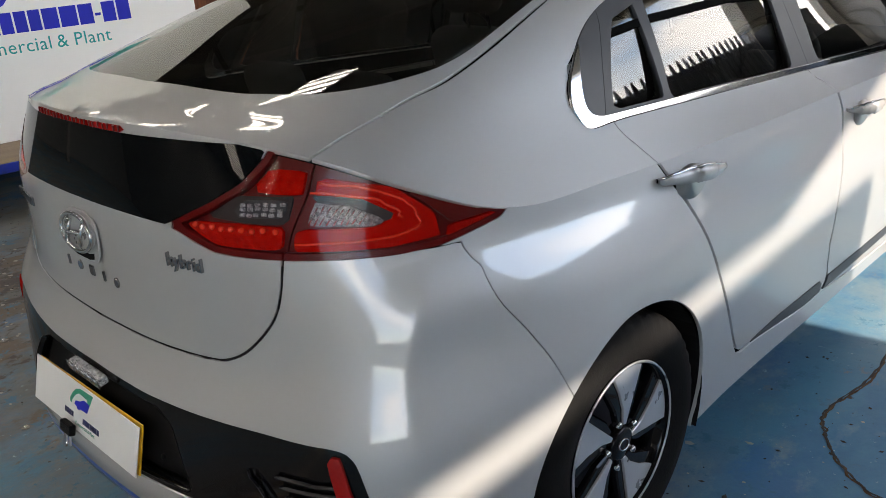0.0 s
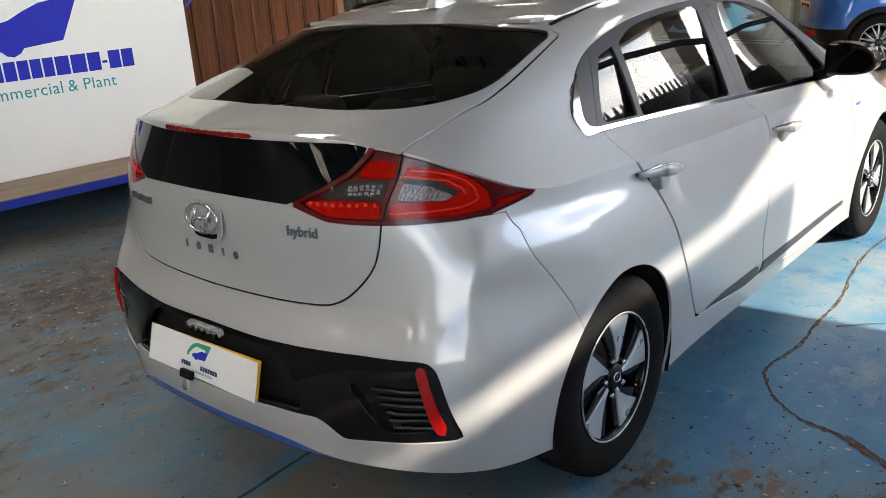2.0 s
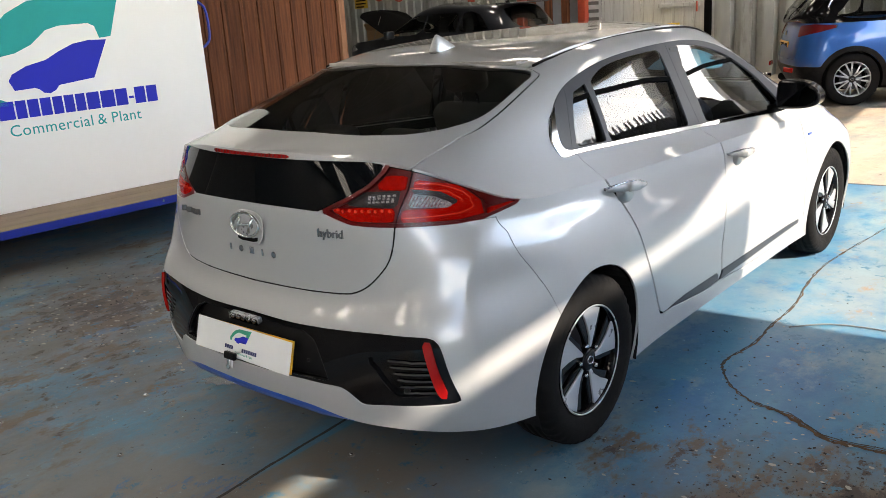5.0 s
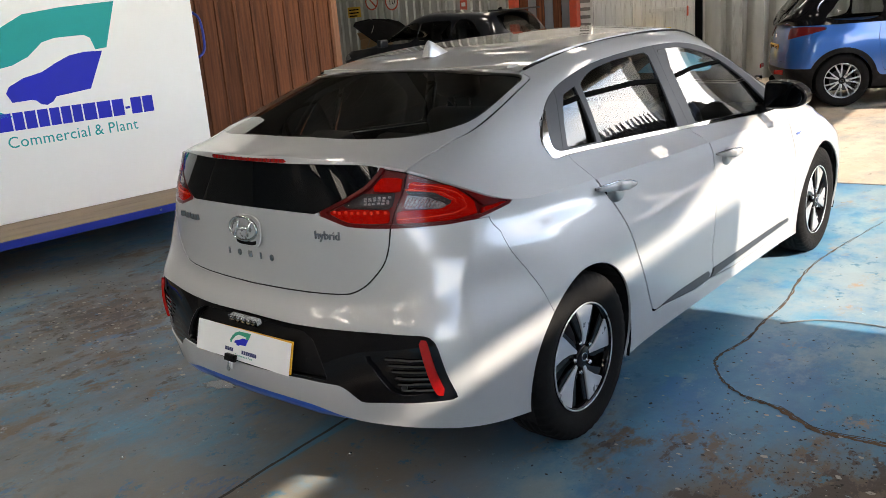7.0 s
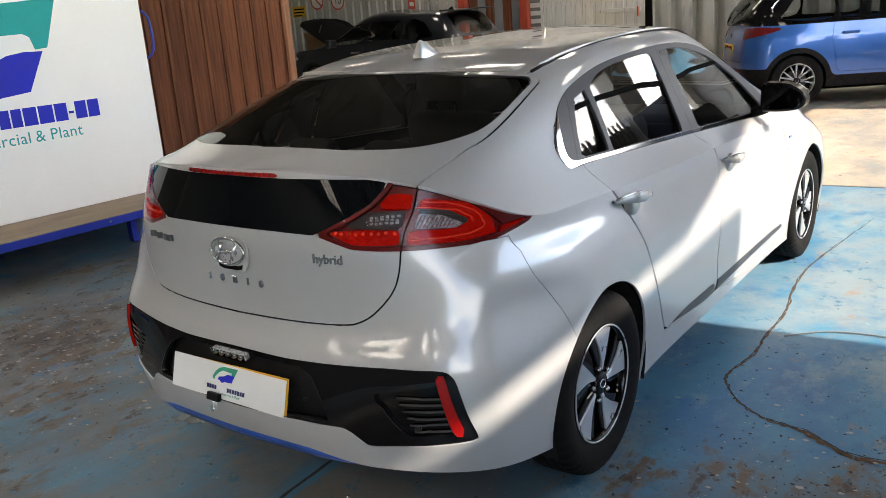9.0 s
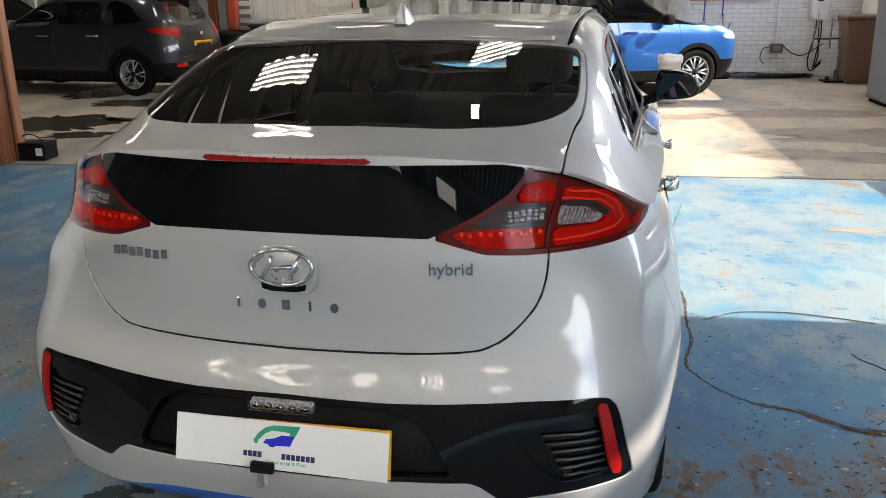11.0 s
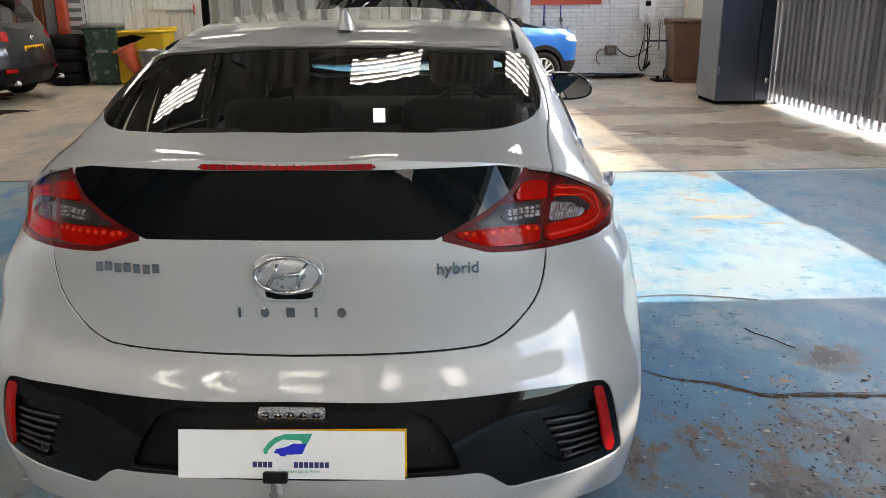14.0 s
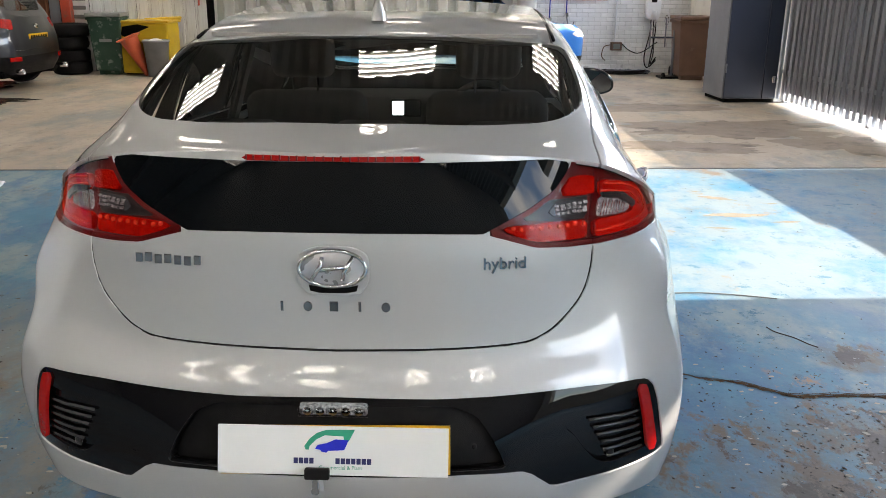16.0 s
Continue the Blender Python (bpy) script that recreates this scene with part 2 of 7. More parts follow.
# ---- the silver car: a master surface, cut into panels ----
LOWER = [  # level lines from the rear's middle round the corner and along the flank to the nose
    [(0, .035, .35), (.30, .055, .342), (.52, .12, .30), (.69, .205, .288), (.812, .335, .272), (.868, .60, .235), (.868, .89, .195),
     (.85, 1.45, .195), (.85, 2.1, .195), (.85, 3.0, .19), (.86, 3.59, .19), (.83, 4.05, .20), (.55, 4.36, .20), (0, 4.43, .20)],
    [(0, .02, .41), (.30, .045, .405), (.50, .105, .375), (.69, .182, .375), (.828, .305, .385), (.888, .60, .40), (.888, .89, .40),
     (.868, 1.45, .36), (.868, 2.1, .35), (.868, 3.0, .35), (.88, 3.59, .40), (.85, 4.06, .40), (.56, 4.38, .42), (0, 4.46, .42)],
    [(0, .083, .61), (.30, .098, .61), (.55, .145, .61), (.71, .195, .605), (.832, .30, .60), (.897, .62, .59), (.90, .89, .60),
     (.885, 1.45, .56), (.88, 2.1, .55), (.88, 3.0, .55), (.895, 3.59, .60), (.84, 4.07, .58), (.55, 4.37, .58), (0, 4.46, .58)],
    [(0, .122, .70), (.30, .135, .70), (.55, .19, .71), (.685, .24, .73), (.79, .325, .735), (.872, .63, .73), (.892, .89, .74),
     (.882, 1.45, .70), (.876, 2.1, .69), (.876, 3.0, .69), (.885, 3.59, .72), (.82, 4.06, .66), (.53, 4.33, .66), (0, 4.42, .66)],
    [(0, .130, .80), (.30, .142, .80), (.55, .205, .81), (.685, .270, .82), (.790, .360, .825), (.845, .60, .83), (.862, .89, .84),
     (.866, 1.45, .80), (.862, 2.1, .79), (.862, 3.0, .78), (.868, 3.59, .79), (.77, 4.03, .72), (.50, 4.27, .71), (0, 4.37, .71)],
    [(0, .130, .955), (.30, .147, .955), (.55, .215, .945), (.672, .305, .93), (.768, .425, .915), (.808, .61, .905), (.835, .89, .90),
     (.858, 1.45, .885), (.855, 2.1, .87), (.855, 3.0, .85), (.84, 3.59, .83), (.70, 3.99, .78), (.45, 4.20, .76), (0, 4.32, .76)],
    [(0, .165, 1.147), (.30, .195, 1.144), (.605, .31, 1.103), (.715, .41, 1.045), (.775, .52, .99), (.805, .64, .957), (.825, .89, .945),
     (.850, 1.45, .93), (.846, 2.1, .91), (.846, 3.0, .885), (.82, 3.59, .86), (.66, 3.95, .81), (.42, 4.13, .79), (0, 4.25, .79)],
]
BELT = [(0, .165, 1.147), (.27, .200, 1.149), (.56, .33, 1.128), (.665, .445, 1.10), (.70, .575, 1.08), (.72, .72, 1.07), (.745, .92, 1.06),
        (.765, 1.45, 1.015), (.768, 2.1, .985), (.765, 2.95, .955), (.73, 3.50, .935), (.60, 3.90, .86), (.38, 4.10, .81), (0, 4.25, .79)]
RAIL = [(0, .165, 1.147), (.20, .225, 1.157), (.42, .385, 1.178), (.53, .55, 1.205), (.57, .70, 1.238), (.585, .85, 1.273), (.59, 1.05, 1.315),
        (.585, 1.5, 1.375), (.575, 2.1, 1.388), (.572, 2.66, 1.305), (.60, 3.37, 1.02), (.50, 3.80, .925), (.30, 4.02, .865), (0, 4.25, .79)]
SPINE = [(0, .165, 1.147), (0, .26, 1.170), (0, .42, 1.205), (0, .60, 1.25), (0, .76, 1.295), (0, .93, 1.337), (0, 1.13, 1.378),
         (0, 1.55, 1.422), (0, 2.15, 1.434), (0, 2.70, 1.378), (0, 3.42, 1.04), (0, 3.75, .95), (0, 4.05, .88), (0, 4.25, .79)]

WINDOW_BOW, PANE_TILT = 0.0, 0.080


def hermite(keys, steps, gaps, ends=None, sharp=(0, 0.0)):
    """Smooth lines through keys (first axis) whose distances apart are gaps; steps points to each span."""
    keys, gaps = np.asarray(keys, float), np.asarray(gaps, float)
    slope = (keys[1:] - keys[:-1]) / gaps[:, None] if gaps.ndim == 1 else (keys[1:] - keys[:-1]) / gaps[..., None]
    wide = gaps[:, None] if gaps.ndim == 1 else gaps[..., None]
    tang = np.empty_like(keys)
    tang[1:-1] = (slope[:-1] * wide[1:] + slope[1:] * wide[:-1]) / (wide[1:] + wide[:-1])
    tang[0], tang[-1] = slope[0], slope[-1]
    if ends is not None:
        for k, d in ends.items():
            tang[k] = np.array(d) * np.linalg.norm(tang[k], axis=-1, keepdims=True)
    out = []
    for k in range(len(keys) - 1):
        leave, arrive = tang[k], tang[k + 1]
        if sharp[1] and k == sharp[0]:
            leave = leave + sharp[1] * (slope[k] - leave)
        if sharp[1] and k + 1 == sharp[0]:
            arrive = arrive + sharp[1] * (slope[k] - arrive)
        for t in np.arange(steps[k]) / steps[k]:
            out.append((2 * t**3 - 3 * t * t + 1) * keys[k] + (t**3 - 2 * t * t + t) * wide[k] * leave
                       + (3 * t * t - 2 * t**3) * keys[k + 1] + (t**3 - t * t) * wide[k] * arrive)
    out.append(keys[-1])
    return np.array(out)


ALONG = [22, 18, 12, 12, 16, 14, 22, 20, 22, 14, 14, 10, 10]


def rails(lines, ref, sharp=()):
    gaps = np.linalg.norm(np.diff(np.array(ref), axis=0), axis=1)
    ends = {0: (1, 0, 0), -1: (-1, 0, 0)}
    made = np.array([hermite(line, ALONG, gaps, ends if line[3][0] else None, (4, sharp[k] if sharp else 0.0)) for k, line in enumerate(lines)])
    for line, run in zip(lines, made):
        if not line[3][0]:
            run[:, 0] = 0
    return made


def fair(sheet, axis, u_deg, v_deg, bow=0.0):
    """Evens out a sheet: one of its axes becomes a smooth function of the other two; bow adds a little more bulge."""
    a, b = [k for k in range(3) if k != axis]
    mean = sheet.v.mean(axis=0)
    half = np.maximum(np.abs(sheet.v - mean).max(axis=0), 1e-6)
    p, q = (sheet.v[:, a] - mean[a]) / half[a], (sheet.v[:, b] - mean[b]) / half[b]
    if axis:
        p = sheet.v[:, a] / np.abs(sheet.v[:, a]).max()
        half[a] = np.abs(sheet.v[:, a]).max()
        powers = [(i, j) for i in range(0, u_deg + 1, 2) for j in range(v_deg + 1) if i / 2 + j <= max(u_deg / 2, v_deg)]
    else:
        powers = [(i, j) for i in range(u_deg + 1) for j in range(v_deg + 1) if i + j <= max(u_deg, v_deg)]
    base = np.column_stack([p**i * q**j for i, j in powers])
    w = np.linalg.lstsq(base, sheet.v[:, axis], rcond=None)[0]
    out = sheet.copy()
    out.v[:, axis] = base @ w + bow * (1 - q * q)
    dp = sum(k * i * p ** max(i - 1, 0) * q**j for k, (i, j) in zip(w, powers)) / half[a]
    dq = (sum(k * j * p**i * q ** max(j - 1, 0) for k, (i, j) in zip(w, powers)) - 2 * bow * q) / half[b]
    n = np.zeros_like(out.v)
    n[:, axis], n[:, a], n[:, b] = 1, -dp, -dq
    n /= np.linalg.norm(n, axis=1, keepdims=True)
    out.n = n * np.sign((n * sheet.n).sum())
    return out


class Sheet:
    """A piece of the body: places, normals, the way round the car, faces."""

    def __init__(self, v, n, p, f):
        self.v, self.n, self.p, self.f = v, n, p, f

    def copy(self):
        return Sheet(self.v.copy(), self.n.copy(), self.p.copy(), list(self.f))


def grid_sheet(g, p, soften=0):
    """A sheet from a grid of places, rows by columns; soften evens out its gloss."""
    r, c, _ = g.shape
    du, dv = np.gradient(g, axis=1), np.gradient(g, axis=0)
    n = np.cross(du, dv)
    size = np.linalg.norm(n, axis=2, keepdims=True)
    n = n / np.maximum(size, 1e-12)
    bad = size[..., 0] < 1e-9
    if bad.any():
        for i, j in zip(*np.where(bad)):
            n[i, j] = n[i, 1 if j == 0 else c - 2] if not bad[i, 1 if j == 0 else c - 2] else (0, 0, 1)
    for _ in range(soften):
        n[1:-1] = 0.25 * n[:-2] + 0.5 * n[1:-1] + 0.25 * n[2:]
        n[:, 1:-1] = 0.25 * n[:, :-2] + 0.5 * n[:, 1:-1] + 0.25 * n[:, 2:]
        n /= np.maximum(np.linalg.norm(n, axis=2, keepdims=True), 1e-9)
    f = [(i * c + j, i * c + j + 1, (i + 1) * c + j + 1, (i + 1) * c + j) for i in range(r - 1) for j in range(c - 1)]
    return Sheet(g.reshape(-1, 3), n.reshape(-1, 3), np.asarray(p, float).reshape(-1), f)


def lower_sheet():
    lines = rails(LOWER, LOWER[5], (0, .2, .6, .9, .9, .4, 0))
    gaps = np.maximum(np.linalg.norm(np.diff(lines, axis=0), axis=2), 1e-4)
    g = hermite(lines, [7, 12, 8, 8, 12, 14], gaps)
    way = np.r_[0, np.cumsum(np.linalg.norm(np.diff(lines[5], axis=0), axis=1))]
    return grid_sheet(g, np.broadcast_to(way, g.shape[:2]), 1)


def even(line, lo, hi, deg):
    """Evens out a rail: its breadth and height become smooth functions of its length."""
    y = line[:, 1]
    some = (y > lo) & (y < hi)
    t = (y - lo) / (hi - lo) * 2 - 1
    edge_in = np.clip(np.minimum(y - lo, hi - y) / 0.18, 0, 1)
    ease = edge_in * edge_in * (3 - 2 * edge_in)
    for axis in (0, 2):
        if line[some, axis].any():
            fit_line = np.polynomial.chebyshev.Chebyshev.fit(t[some], line[some, axis], deg)
            line[:, axis] = np.where(some, line[:, axis] + ease * (fit_line(t) - line[:, axis]), line[:, axis])


def upper_sheet():
    lines = rails([LOWER[6], BELT, RAIL, SPINE], LOWER[5])
    edge, belt, rail, spine = lines
    for line, lo, hi, deg in ((spine, .22, 2.72, 6), (rail, .42, 2.70, 6), (belt, .95, 2.95, 5)):
        even(line, lo, hi, deg)
    mid = 0.5 * (belt + rail)
    bulge = np.clip((spine[:, 1] - 0.6) / 0.6, 0, 1) * np.clip((3.2 - spine[:, 1]) / 0.4, 0, 1)
    mid[:, 0] += 0.014 * bulge
    mid[:, 2] += 0.008 * bulge
    crown = rail * 0.48 + spine * 0.52
    crown[:, 2] = rail[:, 2] + (spine[:, 2] - rail[:, 2]) * 0.78
    keys = np.array([edge, belt, mid, rail, crown, spine])
    gaps = np.maximum(np.linalg.norm(np.diff(keys, axis=0), axis=2), 1e-4)
    g = hermite(keys, [8, 9, 9, 10, 9], gaps, {-1: (-1, 0, 0)})
    way = np.r_[0, np.cumsum(np.linalg.norm(np.diff(lines[0], axis=0), axis=1))]
    return grid_sheet(g, np.broadcast_to(way, g.shape[:2]), 16)


def kept(sheet, value):
    """What of a sheet lies where value, one to a vertex, is under zero."""
    inside = value <= 0
    verts, norms, ways = [sheet.v], [sheet.n], [sheet.p]
    count, made, faces = len(sheet.v), {}, []
    ev, en, ep = [], [], []

    def cross(a, b):
        nonlocal count
        key = (a, b) if a < b else (b, a)
        if key not in made:
            i, j = key
            t = value[i] / (value[i] - value[j])
            ev.append(sheet.v[i] + t * (sheet.v[j] - sheet.v[i]))
            en.append(sheet.n[i] + t * (sheet.n[j] - sheet.n[i]))
            ep.append(sheet.p[i] + t * (sheet.p[j] - sheet.p[i]))
            made[key] = count
            count += 1
        return made[key]

    for f in sheet.f:
        ins = [inside[k] for k in f]
        if all(ins):
            faces.append(f)
        elif any(ins):
            out = []
            for k, a in enumerate(f):
                b = f[(k + 1) % len(f)]
                if inside[a]:
                    out.append(a)
                if inside[a] != inside[b]:
                    out.append(cross(a, b))
            if len(out) > 2:
                faces.append(tuple(out))
    if ev:
        verts.append(np.array(ev)), norms.append(np.array(en)), ways.append(np.array(ep))
    v, n, p = np.vstack(verts), np.vstack(norms), np.concatenate(ways)
    used = sorted({k for f in faces for k in f})
    at_new = {k: i for i, k in enumerate(used)}
    n = n[used]
    return Sheet(v[used], n / np.maximum(np.linalg.norm(n, axis=1, keepdims=True), 1e-9), p[used], [tuple(at_new[k] for k in f) for f in faces])


def inside_of(a, b, outline):
    """Signed distance of the places (a, b) to a closed outline: under zero inside."""
    q = np.column_stack([a, b])
    o = np.asarray(outline, float)
    e = np.roll(o, -1, axis=0)
    best = np.full(len(q), 1e9)
    odd = np.zeros(len(q), bool)
    for s, t in zip(o, e):
        d = t - s
        w = q - s
        k = np.clip((w @ d) / max(d @ d, 1e-12), 0, 1)
        best = np.minimum(best, np.linalg.norm(w - k[:, None] * d, axis=1))
        hit = (s[1] > q[:, 1]) != (t[1] > q[:, 1])
        with np.errstate(divide="ignore", invalid="ignore"):
            odd ^= hit & (q[:, 0] < (t[0] - s[0]) * (q[:, 1] - s[1]) / (t[1] - s[1]) + s[0])
    return np.where(odd, -best, best)


def cut(sheet, value, gap=0.0):
    """A sheet in two along the line where value(sheet) is zero, with a joint between."""
    return kept(sheet, value(sheet) + gap), kept(sheet, gap - value(sheet))


def moved(sheet, depth):
    out = sheet.copy()
    out.v = out.v + out.n * depth
    return out


def mirrored(sheet):
    out = sheet.copy()
    out.v = out.v * (-1, 1, 1)
    out.n = out.n * (-1, 1, 1)
    out.f = [f[::-1] for f in out.f]
    return out


def joined(a, b, tol=1e-5):
    k = len(a.v)
    v = np.vstack([a.v, b.v])
    n, p = np.vstack([a.n, b.n]), np.concatenate([a.p, b.p])
    first, same = {}, np.arange(len(v))
    for i in np.where(np.abs(v[:, 0]) < tol)[0]:
        key = (round(v[i, 1], 5), round(v[i, 2], 5))
        same[i] = first.setdefault(key, i)
    f = [tuple(same[j] for j in face) for face in a.f] + [tuple(same[j + k] for j in face) for face in b.f]
    f = [face for face in f if len(set(face)) == len(face)]
    return Sheet(v, n, p, f)


def both(sheet):
    out = joined(sheet, mirrored(sheet))
    mid = np.abs(out.v[:, 0]) < 1e-5
    out.n[mid, 0] = 0
    out.n /= np.maximum(np.linalg.norm(out.n, axis=1, keepdims=True), 1e-9)
    return out


def panel(name, sheet, mat, parent=None, depth=0.010, label="", lift=0.0, roll=0.0015):
    """A panel with turned-in edges."""
    if lift:
        sheet = moved(sheet, lift)
    v, n = list(map(np.array, sheet.v)), list(map(np.array, sheet.n))
    faces = [f for f in sheet.f if len(set(f)) == len(f)]
    rims = {}
    for f in faces:
        for k, a in enumerate(f):
            b = f[(k + 1) % len(f)]
            if (b, a) in rims:
                del rims[(b, a)]
            else:
                rims[(a, b)] = True
    if depth:
        low, top = {}, {}
        for a, b in rims:
            out = np.cross(v[b] - v[a], n[a])
            size = np.linalg.norm(out)
            out = out / size if size > 1e-9 else n[a]
            for k in (a, b):
                top.setdefault(k, []).append(out)
        for k, outs in top.items():
            o = np.mean(outs, axis=0)
            o = o / max(np.linalg.norm(o), 1e-9)
            i = len(v)
            v.append(v[k] + o * roll * 0.7 - n[k] * roll)
            n.append(n[k] * 0.5 + o * 0.85)
            v.append(v[k] + o * roll * 0.7 - n[k] * depth)
            n.append(o)
            low[k] = (i, i + 1)
        for a, b in list(rims):
            faces.append((b, a, low[a][0], low[b][0]))
            faces.append((low[b][0], low[a][0], low[a][1], low[b][1]))
    return shape(name, v, faces, mat, parent, label, n)


LOW, UP = lower_sheet(), upper_sheet()


def rear_p(x, z):
    """How far round the car a place on its rear lies, from its distance to the middle and its height."""
    near = (LOW.v[:, 0] - x) ** 2 + (LOW.v[:, 2] - z) ** 2 + np.where(LOW.v[:, 1] > 0.75, 9.0, 0)
    k = np.argsort(near)[:4]
    w = 1 / (near[k] + 1e-7)
    return float((LOW.p[k] * w).sum() / w.sum())


def flank_p(y, z):
    near = (LOW.v[:, 1] - y) ** 2 + (LOW.v[:, 2] - z) ** 2 + np.where((LOW.v[:, 0] < 0.45) | (LOW.v[:, 1] > 4), 9.0, 0)
    k = np.argsort(near)[:4]
    w = 1 / (near[k] + 1e-7)
    return float((LOW.p[k] * w).sum() / w.sum())


def unrolled(rear=(), flank=(), then=()):
    """An outline on the unrolled body: places on the rear (x, z), then on the flank (y, z), then on the rear again."""
    return [(rear_p(x, z), z) for x, z in rear] + [(flank_p(y, z), z) for y, z in flank] + [(rear_p(x, z), z) for x, z in then]


car = thing("silver_hatchback", "clean silver five-door hatchback with dark rear glass on blue floor", "car")

def wrapped(line):
    """Lamp outlines keep their place on the flank while the corner bulges."""
    return [(p + float(np.interp(p, [.56, .70, .86, 1.0], [0, .014, .020, .021])), z) for p, z in line]


# outlines on the body
lamp_line = [(.330, .973), (.375, .995), (.428, 1.023), (.472, 1.058), (.490, 1.098), (.495, 1.14), (.560, 1.14), (.66, 1.10), (.78, 1.03), (.90, .985), (.968, .972), (.974, .963), (.966, .952),
             (.86, .934), (.78, .929), (.601, .931), (.53, .933), (.455, .937)]
lamp_line = wrapped(lamp_line)
seam_line = glide([(.556, 1.22), (.563, 1.10), (.588, 1.03), (.603, .935), (.596, .87), (.569, .808), (.514, .75), (.465, .722), (.415, .712), (.28, .707), (0, .702)], 5)
hatch_line = np.vstack([seam_line, [(-0.1, .702), (-0.1, 1.25), (seam_line[0][0], 1.25)]])
glass_line = [(0, .977), (.20, .976), (.330, .973), (.375, .992), (.428, 1.020), (.472, 1.055), (.488, 1.095), (.490, 1.124), (.3, 1.128), (0, 1.130), (-0.1, 1.130), (-0.1, .977)]
insert_line = unrolled([(0, .606), (.23, .602), (.36, .604), (.55, .610), (.70, .612), (.728, .608), (.745, .595), (.757, .565), (.776, .48), (.793, .405), (.790, .394), (.775, .390), (.70, .384), (.60, .377), (.52, .370), (.502, .372), (.478, .392), (.455, .412), (.43, .424)],
                       (), [(.30, .432), (0, .436)]) + [(-0.1, .436), (-0.1, .606)]
bumper_line = np.vstack([unrolled([], [(.30, .935), (.484, .930), (.51, .88), (.58, .72), (.635, .61), (.66, .55)]), [(flank_p(.66, .4), .45), (flank_p(.66, .3), .1), (-0.2, .1), (-0.2, .935)]])


def f_poly(line):
    return lambda s: inside_of(s.p, s.v[:, 2], line)


def f_side(line):
    return lambda s: np.where(s.v[:, 0] > 0.35, inside_of(s.v[:, 1], s.v[:, 2], line), 1.0)


def f_top(line):
    return lambda s: inside_of(s.v[:, 0], s.v[:, 1], line)


def f_arch(y, r, z=0.315):
    return lambda s: np.where(s.v[:, 0] > 0.45, np.hypot(s.v[:, 1] - y, s.v[:, 2] - z) - r, 1.0)


# rear: hatch, lamps, black glass, bumper with its insert
hole, rest = cut(LOW, f_arch(0.89, 0.352))
hole, rest = cut(rest, f_arch(3.59, 0.352))
in_lamp, rest = cut(rest, f_poly(lamp_line), 0.001)
in_glass, rest = cut(rest, f_poly(glass_line), 0.0008)
in_hatch, rest = cut(rest, f_poly(hatch_line), 0.0036)
in_insert, rest = cut(rest, f_poly(insert_line), 0.0008)
in_bumper, rest = cut(rest, f_poly(bumper_line), 0.0016)

bumper = panel("rear_bumper", both(in_bumper), M_SILVER, car)
hatch = panel("tailgate", both(in_hatch), M_SILVER, car)
in_glass = fair(in_glass, 1, 4, 2)
tail_glass = panel("black_tail_panel", both(in_glass), M_TAILGLASS, hatch, lift=-0.001, label="gloss black glass panel between the lamps")
recess_line = [(-0.1, .590), (0, .590), (.27, .585), (.325, .564), (.375, .51), (.425, .452), (.43, .440), (.30, .444), (0, .448), (-0.1, .448)]
in_recess, in_insert_rest = cut(in_insert, f_poly(recess_line))
vent_line = glide(unrolled([(.522, .530), (.60, .545), (.69, .565), (.722, .563), (.736, .51), (.752, .44), (.746, .424), (.66, .410), (.62, .415), (.585, .45), (.55, .50)]), 3, True)
in_vent, in_insert_rest = cut(in_insert_rest, f_poly(vent_line))
insert = panel("bumper_insert", both(in_insert_rest), M_GLOSSBLACK, bumper, lift=-0.004, depth=0.02, label="gloss black lower bumper insert")

# flank: quarter panel, doors, sill strip, front wing
rear_door = [(.99, 1.20), (.998, 1.04), (1.03, .985), (1.10, .89), (1.17, .79), (1.26, .63), (1.36, .46), (1.44, .325), (1.475, .300), (1.56, .30), (2.035, .275), (2.03, .45), (2.075, .79), (2.04, .93), (1.99, .985), (1.98, 1.2)]
front_door = [(1.985, 1.2), (1.995, .985), (2.045, .93), (2.08, .79), (2.035, .45), (2.04, .275), (3.08, .26), (3.14, .45), (3.12, .75), (3.06, .90), (3.03, .98), (3.0, 1.2)]
in_reardoor, rest = cut(rest, f_side(glide(rear_door, 3, True)), 0.0058)
in_frontdoor, rest = cut(rest, f_side(glide(front_door, 3, True)), 0.0050)
f_wing = lambda s: 3.10 - s.v[:, 1]
in_wing, in_quarter = cut(rest, f_wing, 0.001)
cup_rear = [(1.1625 + .057 * math.cos(a), .8725 + .033 * math.sin(a)) for a in np.linspace(0, 2 * math.pi, 24, endpoint=False)]
cup_front = [(2.2225 + .057 * math.cos(a), .818 + .033 * math.sin(a)) for a in np.linspace(0, 2 * math.pi, 24, endpoint=False)]
_, in_reardoor = cut(in_reardoor, f_side(cup_rear))
_, in_frontdoor = cut(in_frontdoor, f_side(cup_front))
# near-black bands close under the panel gaps paint in their shade
gap_bands = [(LOW, f_side(glide(rear_door, 3, True))), (LOW, f_side(glide(front_door, 3, True))), (LOW, f_poly(hatch_line)), (LOW, f_poly(bumper_line)), (UP, f_side(glide(rear_door, 3, True))), (UP, f_side(glide(front_door, 3, True)))]
for sheet, line in gap_bands:
    band = kept(sheet, line(sheet) - 0.009)
    band = kept(band, -line(band) - 0.009)
    _, band = cut(band, f_arch(0.89, 0.36))
    _, band = cut(band, f_poly(lamp_line))
    _, band = cut(band, f_poly(glass_line))
    for put in (lambda s: s, mirrored):
        got = put(moved(band, -0.0075))
        shape("panel_seal", got.v, got.f, M_DARK, car, normals=got.n)
